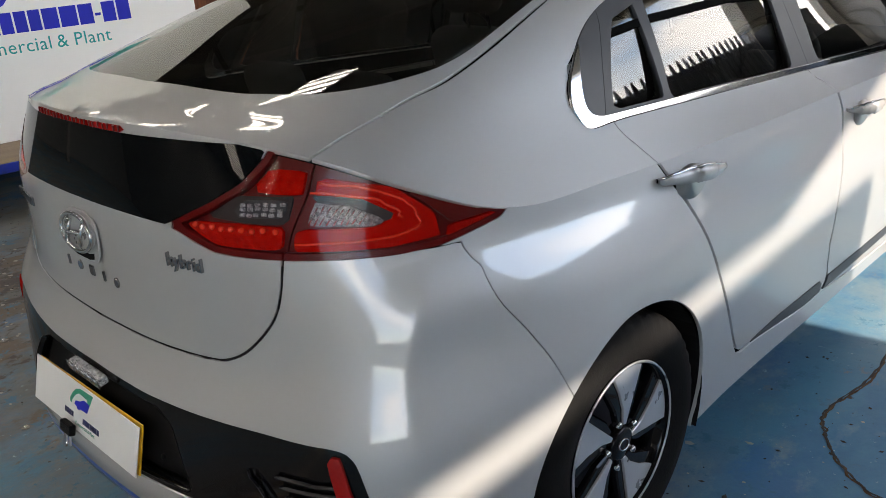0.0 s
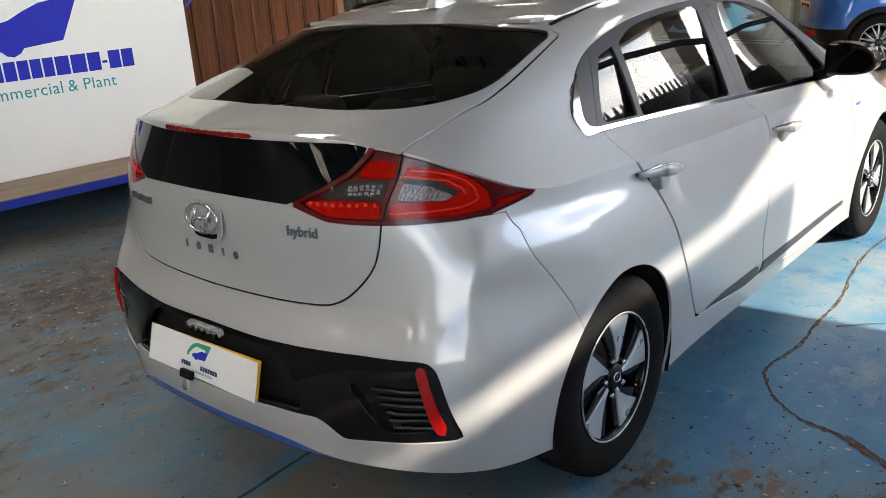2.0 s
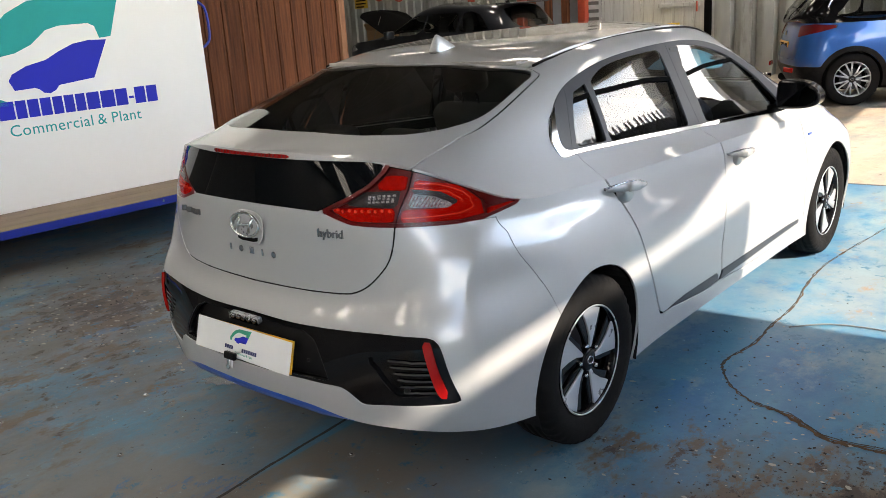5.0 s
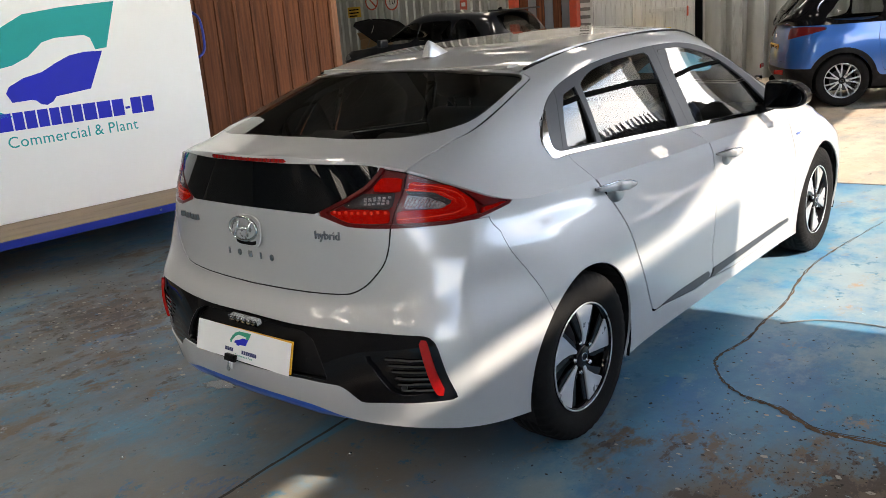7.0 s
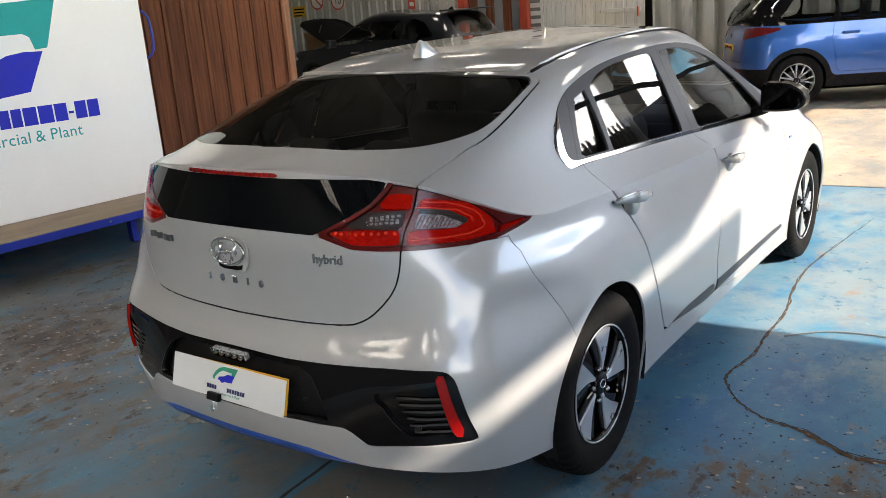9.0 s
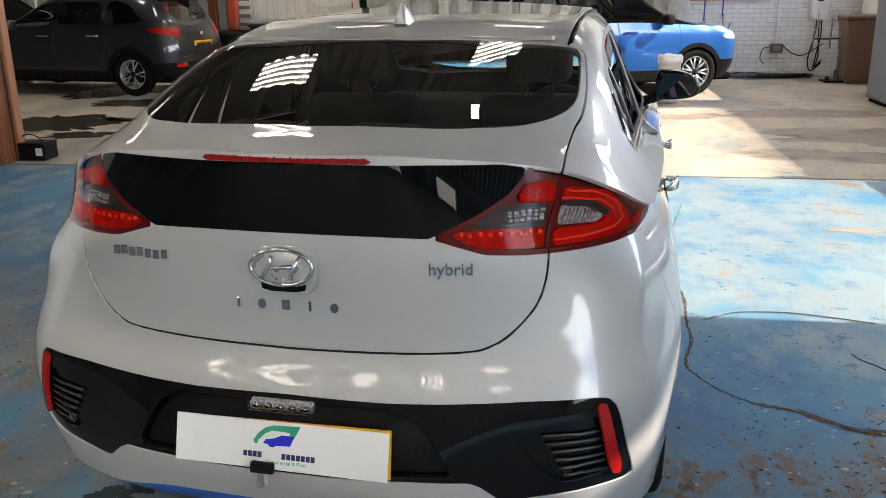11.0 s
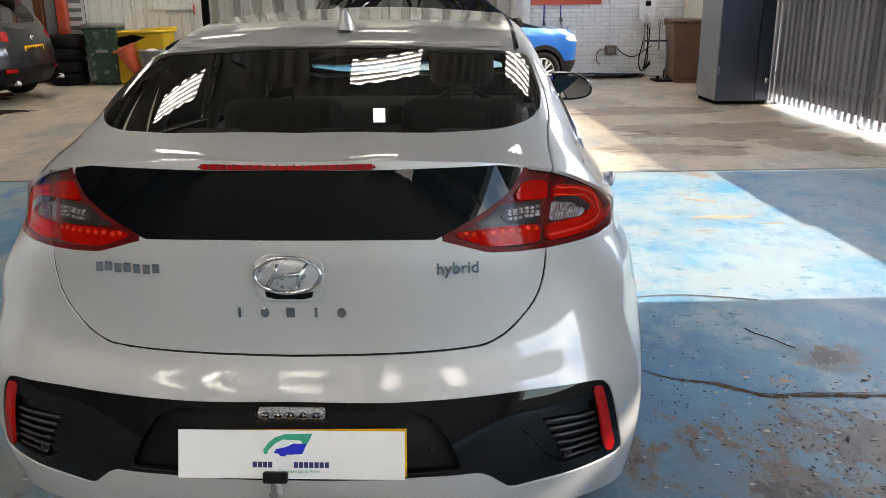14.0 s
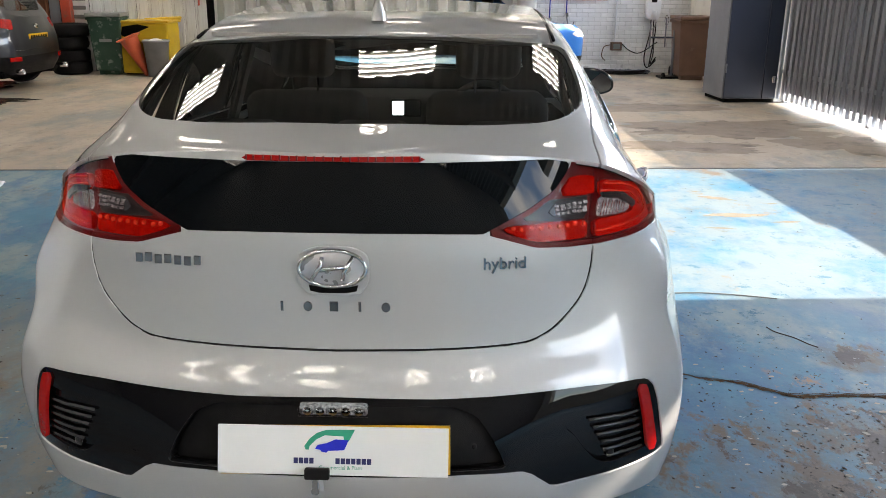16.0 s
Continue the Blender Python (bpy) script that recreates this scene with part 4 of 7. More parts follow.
part("key", prism(glide([(-.006, -.012), (.006, -.012), (.007, -.030), (.010, -.036), (.006, -.045), (-.006, -.045), (-.010, -.036), (-.007, -.030)], 3, True), 0.004, 0.001), M_CHROME, clip, m=pose(-.003, 0, .008))
part("key", prism([(-.004, -.010), (.004, -.010), (.004, -.040), (-.004, -.038)], 0.003), M_ALLOY, clip, m=pose(.006, 0, .004, 0, 0, 10))

# blue strip and dark underside
edge = rails([LOWER[0]], LOWER[5])[0]
edge = edge[(edge[:, 1] < 0.2) & (edge[:, 0] < 0.475)]
run = np.vstack([edge[::-1] * (-1, 1, 1), edge[1:]])
v, f = [], []
for k, (x, y, z) in enumerate(run):
    fade = min(1.0, 3.5 * (1 - abs(x) / 0.478))
    v += [(x, y + .002, z + .004), (x, y - .001, z - .006 * fade), (x, y + .006, z - .028 * fade), (x, y + .05, z - .030 * fade), (x, y + .06, z + .004)]
    if k:
        f += [(5 * k - 5 + j, 5 * k - 4 + j, 5 * k + 1 + j, 5 * k + j) for j in range(4)]
shape("blue_strip", v, f, M_BLUESTRIP, bumper, "bright blue lower bumper strip")
part("underbody", box(-.62, .62, .50, 4.10, .21, .26, .03, 2), M_DARK, car)
part("rear_floor", box(-.60, .60, .26, 1.2, .30, .34, .03, 2), M_DARK, car)
part("silencer", lathe([(0, -.32), (.09, -.31), (.10, -.28), (.10, .28), (.09, .31), (0, .32)], 20, axis="x"), M_GREYTRIM, car, smooth=True, m=pose(0, .55, .30))

# wheels
def wheel_build(name, parent, m, r=0.315, rim_r=0.203, width=0.19, style="blade", spokes=5, mats=None):
    tyre_mat, bright, dark = mats or (M_RUBBER, M_ALLOY, M_GLOSSBLACK)
    wheel = new(name)
    wheel.parent = parent
    wheel.matrix_local = m
    h = width / 2
    prof = [(rim_r - .012, -h * .72), (rim_r + .006, -h * .86), (r * .80, -h), (r * .90, -h * .99), (r * .965, -h * .88), (r * .985, -h * .78), (r, -h * .55), (r, -h * .40), (r - .008, -h * .38), (r - .008, -h * .30), (r, -h * .28),
            (r + .001, -h * .05), (r - .008, -h * .04)]
    prof = prof + [(a, -b) for a, b in prof[::-1]]
    seg = 132
    bm = lathe(prof, seg, axis="x", closed=True)
    for vert in bm.verts:
        rad = math.hypot(vert.co.y, vert.co.z)
        if abs(vert.co.x) > h * .5 and rad > r * .95:
            k = int(round(math.atan2(vert.co.z, vert.co.y) / (2 * math.pi) * seg))
            if k % 3 == 0:
                s = (rad - .007) / rad
                vert.co.y *= s
                vert.co.z *= s
    part("tyre", bm, tyre_mat, wheel, smooth=True)
    rim = part("rim", lathe([(rim_r - .004, h * .70), (rim_r + .002, h * .84), (rim_r - .004, h * .88), (rim_r - .011, h * .80), (rim_r - .018, h * .40), (rim_r - .030, -h * .7), (rim_r - .01, -h * .8)], 72, axis="x", closed=True), bright if style == "spoke" else dark, wheel, smooth=True)
    part("rim_edge", lathe([(rim_r - .005, h * .86), (rim_r + .0005, h * .865), (rim_r - .001, h * .90), (rim_r - .006, h * .89)], 72, axis="x", closed=True), bright, rim, smooth=True)
    part("brake_disc", lathe([(.06, 0), (.135, 0), (.135, .012), (.06, .012)], 40, axis="x"), M_GREYTRIM, rim, smooth=False)
    face = pose(h * .80, 0, 0, 90, 0, 90)   # outline x across, y up, raised along the axle
    if style == "blade":
        for k in range(spokes):
            turn = 360 / spokes * k + 4
            def pol(rad, deg):
                a = radians(90 + turn + deg)
                return (rad * math.cos(a), rad * math.sin(a))
            dark_out = [pol(.030, -20), pol(.030, 20), pol(.09, 30), pol(rim_r - .012, 40), pol(rim_r - .010, 30), pol(rim_r - .010, 18), pol(rim_r - .010, 6), pol(rim_r - .010, -6), pol(rim_r - .012, -13), pol(.09, -22)]
            part("spoke", prism(dark_out, .016, .004), dark, rim, m=face @ pose(0, 0, -.024))
            out = [pol(.046, -7), pol(.046, 7), pol(.085, 13), pol(.135, 22), pol(.168, 27), pol(rim_r - .009, 29), pol(rim_r - .008, 18), pol(rim_r - .008, 6), pol(rim_r - .009, -7), pol(.12, -7)]
            part("blade", prism(out, .006, .002), bright, rim, "machined silver blade", m=face @ pose(0, 0, -.008))
            c = pol(.058, 33)
            part("wheel_bolt", lathe([(0, 0), (.0085, 0), (.0085, .014), (.006, .018), (0, .018)], 10), M_CHROME, rim, smooth=True, m=face @ pose(c[0], c[1], -.012))
    else:
        for k in range(spokes):
            for lean in (-7, 7):
                turn = 360 / spokes * k
                a, b = radians(turn + lean * .5), radians(turn + lean * 1.6)
                part("spoke", tube([(h * .62, .03 * math.cos(a), .03 * math.sin(a)), (h * .70, .10 * math.cos((a + b) / 2), .10 * math.sin((a + b) / 2)), (h * .66, (rim_r - .012) * math.cos(b), (rim_r - .012) * math.sin(b))], .011, 6), bright, rim, smooth=True)
    part("hub", lathe([(0, -.03), (.042, -.03), (.042, 0), (.036, .004), (0, .005)], 28), dark, rim, smooth=True, m=face)
    part("cap_ring", tube([(.020 * math.cos(a), .014 * math.sin(a), .006) for a in np.linspace(0, 2 * math.pi, 20, endpoint=False)], .002, 6, closed=True), M_CHROME, rim, smooth=True, m=face)
    return wheel


for side, y, turn in ((1, .89, -23), (-1, .89, 20), (1, 3.59, 31), (-1, 3.59, 50)):
    m = pose(side * .785, y, .315) @ (pose(0, 0, 0, turn, 0, 0) if side > 0 else pose(0, 0, 0, turn, 0, 180))
    wheel_build("wheel", car, m)
    bm = bmesh.new()
    steps = 26
    arc = [(y + .352 * math.cos(a), .315 + .352 * math.sin(a)) for a in np.linspace(-.35, math.pi + .35, steps)]
    rows = [[bm.verts.new((side * x, yy, zz)) for yy, zz in arc] for x in (.58, .85, .872)]
    for a, b in zip(rows, rows[1:]):
        for k in range(steps - 1):
            bm.faces.new((a[k], a[k + 1], b[k + 1], b[k]))
    part("arch_liner", bm, M_BLACK, car)
    part("mud_flap", box(-.07, .07, -.008, .008, -.055, .05, .004), M_BLACK, car, m=pose(side * .77, y + .330, .24, -12, 0, 0))

# roof: fin antenna, channel strips; mirrors; handles
fin_rise = [(-.118, .002), (-.095, .014), (-.060, .030), (-.020, .046), (.012, .058), (.030, .063), (.040, .060), (.048, .040), (.054, .004)]
bm = bmesh.new()
rings = []
for x, h in glide(fin_rise, 3):
    wide = .021 * max(.10, 1 - ((x + .012) / .108) ** 2) ** .6
    rings.append([bm.verts.new((x, max(h, .001) * math.sin(a) ** .75 if 0 < k < 12 else 0, wide * math.cos(a) * (1 - .35 * math.sin(a)))) for k, a in enumerate(np.linspace(0, math.pi, 13))])
for a, b in zip(rings, rings[1:]):
    for k in range(12):
        bm.faces.new((a[k], a[k + 1], b[k + 1], b[k]))
bm.faces.new(rings[0]), bm.faces.new(rings[-1][::-1])
bmesh.ops.recalc_face_normals(bm, faces=bm.faces)
part("fin_antenna", bm, M_SILVER, car, smooth=True, m=pose(0, 1.20, 1.381, 90, 0, -90) @ pose(0, 0, 0, 0, 0, 7) @ Matrix.Diagonal((1.2, 1.1, 1.25, 1)))
part("antenna_foot", prism(glide([(-.115, 0), (-.06, .020), (.05, .024), (.062, 0), (.05, -.024), (-.06, -.020)], 4, True), .006, .002), M_BLACK, car, m=pose(0, 1.20, 1.381, 0, 0, -90) @ pose(0, 0, 0, 0, 5, 0))
for side in (1, -1):
    sm = Matrix.Diagonal((side, 1, 1, 1))
    # handle: a cup in the door and a bow over it
    for y0, z0, y1, z1, owner in ((1.03, .905, 1.315, .876, "rear_door"), (2.09, .850, 2.375, .822, "front_door")):
        door = [o for o in car.children if o.name.split(".")[0] == owner][0 if side > 0 else 1]
        pts = []
        for t in np.linspace(0, 1, 15):
            y, z = y0 + (y1 - y0) * t, z0 + (z1 - z0) * t
            c, n = on_body(flank_p(y, z), z)
            out = .034 * math.sin(math.pi * t) ** 0.6 + .003
            pts.append((c + n * out, .004 + .017 * math.sin(math.pi * min(1, t * 1.05)) ** .8))
        bm = bmesh.new()
        rings = []
        for c, w in pts:
            rings.append([bm.verts.new(flip((c[0] + dx, c[1], c[2] + dz * w), side)) for dx, dz in ((.006, .8), (.009, 0), (.005, -1.0), (-.006, -.9), (-.007, .6))])
        for a, b in zip(rings, rings[1:]):
            for k in range(5):
                bm.faces.new((a[k], a[(k + 1) % 5], b[(k + 1) % 5], b[k]))
        bm.faces.new(rings[0]), bm.faces.new(rings[-1])
        bmesh.ops.recalc_face_normals(bm, faces=bm.faces)
        handle = part("handle", bm, M_SILVER, door, "silver handle with chrome edge", True)
        part("chrome_edge", tube([flip(c + Vector((.004, 0, w * .85)), side) for c, w in pts], .0035, 6), M_CHROME, handle, smooth=True)
        cy, cz = (y0 + y1) / 2 - .01, (z0 + z1) / 2 - .018
        c, n = on_body(flank_p(cy, cz), cz, 0.0006)
        bm = lathe([(.064, .0012), (.060, .0004), (.050, -.008), (.030, -.017), (0, -.021)], 28)
        part("cup", bm, M_SILVER, handle, smooth=True, m=Matrix.Translation(flip(c, side)) @ (Vector((n.x * side, n.y, n.z)).to_track_quat("Z", "Y").to_matrix().to_4x4()) @ Matrix.Diagonal((1.0, .62, 1, 1)))
    mirror = new("door_mirror")
    mirror.parent = car
    outline = glide([(-.100, -.058), (-.098, .055), (-.060, .072), (.030, .064), (.088, .030), (.106, -.012), (.090, -.046), (.030, -.064), (-.060, -.068)], 4, True)
    part("mirror_shell", prism([tuple(q) for q in outline], .088, .010, 3), M_GLOSSBLACK, mirror, "gloss black mirror shell", m=sm @ pose(.930, 2.862, 1.030, 90, 0, 0))
    part("mirror_glass", prism([(x * .86, y * .82) for x, y in outline], .0015), M_MIRROR, mirror, m=sm @ pose(.930, 2.7725, 1.030, 80, 0, -9))
    part("mirror_arm", tube([(.775, 2.83, .950), (.82, 2.83, .962), (.87, 2.83, .985)], .024, 10), M_BLACK, mirror, smooth=True, m=sm)
    run = [Vector((side * (.552 - .010 * max(0, (y - 2.1))), y, 0)) for y in np.linspace(1.05, 2.7, 22)]
    for p in run:
        k = np.argmin((UP.v[:, 0] - abs(p.x)) ** 2 + (UP.v[:, 1] - p.y) ** 2 + np.where(UP.v[:, 2] < 1.1, 9, 0))
        p.z = UP.v[k, 2] + .0005
    part("roof_channel", tube(run, .0055, 6), M_BLACK, car, smooth=True)
    part("wing_badge", box(-.002, .002, -.03, .03, -.006, .006), M_BLUESTRIP, car, m=sm @ pose(.872, 3.20, .775))

# cabin
def seat_build(x, y, z, name="front_seat", tall=.62):
    s = new(name)
    s.parent = car
    s.location = (x, y, z)
    part("cushion", box(-.25, .25, -.02, .50, .10, .26, .06, 3), M_SEAT, s, smooth=True)
    part("backrest", box(-.25, .25, -.07, .07, 0, tall, .06, 3), M_SEAT, s, smooth=True, m=pose(0, -.03, .20, 14, 0, 0))
    part("headrest", box(-.13, .13, -.05, .05, 0, .19, .05, 3), M_SEAT, s, smooth=True, m=pose(0, -.21, .20 + tall + .04, 10, 0, 0))
    for k in (-.05, .05):
        part("headrest_post", tube([(k, -.18, .20 + tall - .05), (k, -.21, .20 + tall + .08)], .006, 6), M_CHROME, s)
    return s


seat_build(.37, 2.02, .28)
seat_build(-.37, 2.02, .28)
bench = new("rear_bench")
bench.parent = car
part("bench_cushion", box(-.62, .62, 1.20, 1.62, .36, .52, .06, 3), M_SEAT, bench, smooth=True)
part("bench_back", box(-.62, .62, -.07, .07, 0, .50, .06, 3), M_SEAT, bench, smooth=True, m=pose(0, 1.14, .48, 22, 0, 0))
for x in (-.40, 0, .40):
    part("headrest", box(-.12, .12, -.045, .045, 0, .13, .04, 3), M_SEAT, bench, smooth=True, m=pose(x, .955, .975, 14, 0, 0))
part("parcel_shelf", box(-.58, .58, .42, .98, .93, .95, .008), M_CABIN, car)
part("boot_trim", box(-.62, .62, .30, 1.0, .50, .54), M_CABIN, car)
part("cabin_floor", box(-.74, .74, 1.0, 3.2, .26, .30), M_CABIN, car)
dash = part("dashboard", box(-.72, .72, 2.85, 3.35, .60, .93, .06, 3), M_CABIN, car, smooth=True)
part("display", box(-.115, .045, 2.825, 2.845, .835, .925, .006), M_GLOSSBLACK, dash)
part("display_screen", box(-.105, -.045, 2.820, 2.8245, .845, .917), M_SCREEN, dash, "lit pale display")
part("steering_wheel", tube([(.185 * math.cos(a), .185 * math.sin(a), 0) for a in np.linspace(0, 2 * math.pi, 30, endpoint=False)], .016, 8, closed=True), M_CABIN, dash, smooth=True, m=pose(.37, 2.62, .86, 66, 0, 0))
part("steering_hub", box(-.10, .10, -.06, .06, -.03, .02, .02, 2), M_CABIN, dash, smooth=True, m=pose(.37, 2.64, .86, 66, 0, 0))
part("inner_mirror", box(-.11, .11, -.012, .012, -.03, .03, .01, 2), M_BLACK, car, m=pose(0, 2.72, 1.30))
part("headlining", box(-.50, .50, 1.02, 2.6, 1.345, 1.355), M_HEADLINE, car)
for side in (1, -1):
    part("pillar_trim", box(-.015, .015, -.05, .05, 0, .42, .01), M_CABIN, car, m=pose(side * .735, 2.03, .93, 0, -side * 17, 0))

# ---- the workshop: floor, walls, roof ----
def floor_material(name, paint, worn, dirt, paint_scale, bare_from, patch=None):
    """Worn floor paint over concrete, with grime, scuffs and fine relief."""
    mat = bpy.data.materials.new(name)
    mat.use_nodes = True
    n, l = mat.node_tree.nodes, mat.node_tree.links
    b = n["Principled BSDF"]
    where = n.new("ShaderNodeTexCoord")
    rot = n.new("ShaderNodeMapping")
    rot.inputs["Rotation"].default_value = (0, 0, radians(24))
    rot.inputs["Scale"].default_value = (1.0, 0.62, 1)
    l.new(where.outputs["Object"], rot.inputs[0])

    def noise_of(scale, detail, rough=0.6, src=None):
        t = n.new("ShaderNodeTexNoise")
        t.inputs["Scale"].default_value, t.inputs["Detail"].default_value, t.inputs["Roughness"].default_value = scale, detail, rough
        l.new(src or where.outputs["Object"], t.inputs["Vector"])
        return t.outputs["Fac"]

    def ramp(src, lo, hi):
        r = n.new("ShaderNodeMapRange")
        r.inputs["From Min"].default_value, r.inputs["From Max"].default_value = lo, hi
        r.clamp = True
        l.new(src, r.inputs["Value"])
        return r.outputs[0]

    def mix(a, c, fac):
        m = n.new("ShaderNodeMixRGB")
        for k, s in ((1, a), (2, c)):
            if isinstance(s, tuple):
                m.inputs[k].default_value = (*s, 1)
            else:
                l.new(s, m.inputs[k])
        l.new(fac, m.inputs[0])
        return m.outputs[0]

    def times(a, c):
        m = n.new("ShaderNodeMath")
        m.operation = "MULTIPLY"
        l.new(a, m.inputs[0])
        l.new(c, m.inputs[1])
        return m.outputs[0]

    def near_spots(lo, hi, fine=3.4):
        """Where dirt gathers, and where floor shade is painted in: strong near the spots, broken up by noise."""
        total = None
        for x, y, reach, share in patch:
            d, r = n.new("ShaderNodeVectorMath"), n.new("ShaderNodeMapRange")
            d.operation = "DISTANCE"
            d.inputs[1].default_value = (x, y, 0)
            l.new(where.outputs["Object"], d.inputs[0])
            r.interpolation_type = "SMOOTHSTEP"
            r.inputs["From Min"].default_value, r.inputs["From Max"].default_value = 0.0, reach
            r.inputs["To Min"].default_value, r.inputs["To Max"].default_value = 0.62 * share, 0.0
            l.new(d.outputs["Value"], r.inputs["Value"])
            if total is None:
                total = r.outputs[0]
            else:
                m = n.new("ShaderNodeMath")
                m.operation = "MAXIMUM"
                l.new(total, m.inputs[0])
                l.new(r.outputs[0], m.inputs[1])
                total = m.outputs[0]
        grain = ramp(noise_of(fine, 9, 0.72, rot.outputs[0]), 0.36, 0.66)
        m, k = n.new("ShaderNodeMath"), n.new("ShaderNodeMath")
        m.operation, k.operation = "MULTIPLY_ADD", "MULTIPLY"
        m.inputs[1].default_value = 0.95
        l.new(grain, m.inputs[0])
        l.new(total, m.inputs[2])
        k.inputs[1].default_value = 1.0
        l.new(m.outputs[0], k.inputs[0])
        return times(ramp(k.outputs[0], lo + 0.25, hi + 0.25), ramp(total, 0.0, 0.12))

    tone = mix(paint, (0.55 * paint[0], 0.70 * paint[1], 0.88 * paint[2]), ramp(noise_of(paint_scale * 1.6, 8, 0.7, rot.outputs[0]), 0.45, 0.60))
    tone = mix(tone, worn, ramp(noise_of(paint_scale, 10, 0.68, rot.outputs[0]), bare_from, bare_from + 0.09))
    if patch:
        axes = n.new("ShaderNodeSeparateXYZ")
        l.new(where.outputs["Object"], axes.inputs[0])
        left_half, near_half = ramp(axes.outputs[0], 1.05, 0.1), ramp(axes.outputs[1], 3.2, 1.0)
        dusty = times(left_half, near_half)
        # trodden dust over the paint where cars are turned, the paint showing through in ragged flakes
        tone = mix(tone, (0.150, 0.160, 0.160), times(ramp(noise_of(1.0, 10, 0.70, rot.outputs[0]), 0.41, 0.53), dusty))
        tone = mix(tone, (0.165, 0.178, 0.178), times(ramp(noise_of(3.1, 9, 0.72, rot.outputs[0]), 0.52, 0.60), dusty))
        tone = mix(tone, (0.030, 0.140, 0.290), times(ramp(noise_of(2.6, 10, 0.74, rot.outputs[0]), 0.555, 0.60), ramp(noise_of(0.8, 4), 0.42, 0.52)))
        # worn paint in the open bay, made paler to carry some of the sun's brightness
        pale = times(ramp(axes.outputs[1], 2.0, 2.6), ramp(axes.outputs[0], 0.4, 1.0))
        tone = mix(tone, (0.19, 0.245, 0.272), times(ramp(noise_of(1.7, 10, 0.74), 0.40, 0.56), pale))
        # bare slab beside the joint
        bare = times(times(ramp(axes.outputs[0], 0.015, 0.03), ramp(axes.outputs[0], 1.1, 0.5)), ramp(axes.outputs[1], 1.0, 0.3))
        tone = mix(tone, (0.165, 0.150, 0.128), times(bare, ramp(noise_of(1.3, 9, 0.7), 0.30, 0.46)))
    tone = mix(tone, tuple(0.55 * c for c in dirt), times(ramp(noise_of(paint_scale * 4.2, 8, 0.7), 0.60, 0.70), ramp(noise_of(paint_scale * 0.5, 4), 0.48, 0.62)))
    tone = mix(tone, dirt, times(ramp(noise_of(paint_scale * 1.1, 9, 0.72, rot.outputs[0]), 0.54, 0.65), ramp(noise_of(paint_scale * 0.45, 3), 0.47, 0.64)))
    tone = mix(tone, (0.27, 0.165, 0.09), times(ramp(noise_of(paint_scale * 5.1, 9, 0.74, rot.outputs[0]), 0.57, 0.66), ramp(noise_of(paint_scale * 0.9, 4), 0.46, 0.62)))
    if patch:
        tone = mix(mix(tone, (0.095, 0.094, 0.088), near_spots(0.0, 0.9)), (0.105, 0.072, 0.048), near_spots(0.48, 0.70, 5.0))
        tone = mix(tone, (0.042, 0.028, 0.020), near_spots(0.62, 0.76, 11.0))
    tone = mix(tone, tuple(0.7 * c for c in paint), times(ramp(noise_of(paint_scale * 7, 10, 0.78), 0.56, 0.60), ramp(noise_of(paint_scale * 1.7, 4), 0.45, 0.55)))
    tone = mix(tone, tuple(min(1, 1.5 * c + 0.02) for c in worn), times(ramp(noise_of(paint_scale * 21, 8, 0.75), 0.62, 0.67), ramp(noise_of(paint_scale * 2.3, 4), 0.47, 0.6)))
    tone = mix(tone, tuple(0.25 * c for c in dirt), ramp(noise_of(paint_scale * 16, 3, 0.5), 0.715, 0.745))
    l.new(tone, b.inputs["Base Color"])
    rough = n.new("ShaderNodeMapRange")
    rough.inputs["To Min"].default_value, rough.inputs["To Max"].default_value = 0.28, 0.68
    l.new(noise_of(paint_scale * 1.3, 8, 0.65, rot.outputs[0]), rough.inputs["Value"])
    l.new(rough.outputs[0], b.inputs["Roughness"])
    bp = n.new("ShaderNodeBump")
    bp.inputs["Strength"].default_value, bp.inputs["Distance"].default_value = 0.35, 0.006
    l.new(noise_of(paint_scale * 9, 6, 0.65), bp.inputs["Height"])
    l.new(bp.outputs[0], b.inputs["Normal"])
    return mat


# brown dirt lies thickest here, the wide second spot paints left-side shade: x, y, reach, share
SPOTS = [(.32, -.55, .6, .85), (-1.6, -.1, 1.5, .40), (-2.3, .70, .9, .85), (-1.7, .25, .7, .55), (-3.2, 1.6, 1.0, .40), (1.75, 1.02, .42, 1.0), (1.5, .6, .5, .9), (1.15, .9, .5, .42), (2.2, .9, .6, .85), (1.95, 1.72, .22, .9)]
M_BLUEFLOOR = floor_material("blue_floor_paint", (0.042, 0.190, 0.305), (0.190, 0.270, 0.300), (0.17, 0.112, 0.070), 1.25, 0.49, SPOTS)
M_CONCRETE = floor_material("bare_concrete", (0.40, 0.325, 0.245), (0.46, 0.39, 0.31), (0.15, 0.12, 0.095), 0.9, 0.50)
M_RENDER = surface("cream_render", (0.70, 0.67, 0.61), rough=0.85, second=(0.60, 0.57, 0.51), scale=1.2, bump=0.3, bump_scale=40, grime=(0.42, 0.39, 0.34), grime_scale=1.0)
M_BRICKW = surface("white_painted_brick", (0.80, 0.795, 0.78), rough=0.7, second=(0.72, 0.715, 0.70), scale=9, random_value=0.05, bump=0.35, bump_scale=120, grime=(0.42, 0.40, 0.37), grime_scale=3.5, grime_from=0.60)
M_MORTAR = surface("painted_mortar", (0.68, 0.675, 0.66), rough=0.85, second=(0.48, 0.47, 0.45), scale=7, bump=0.3, bump_scale=150)
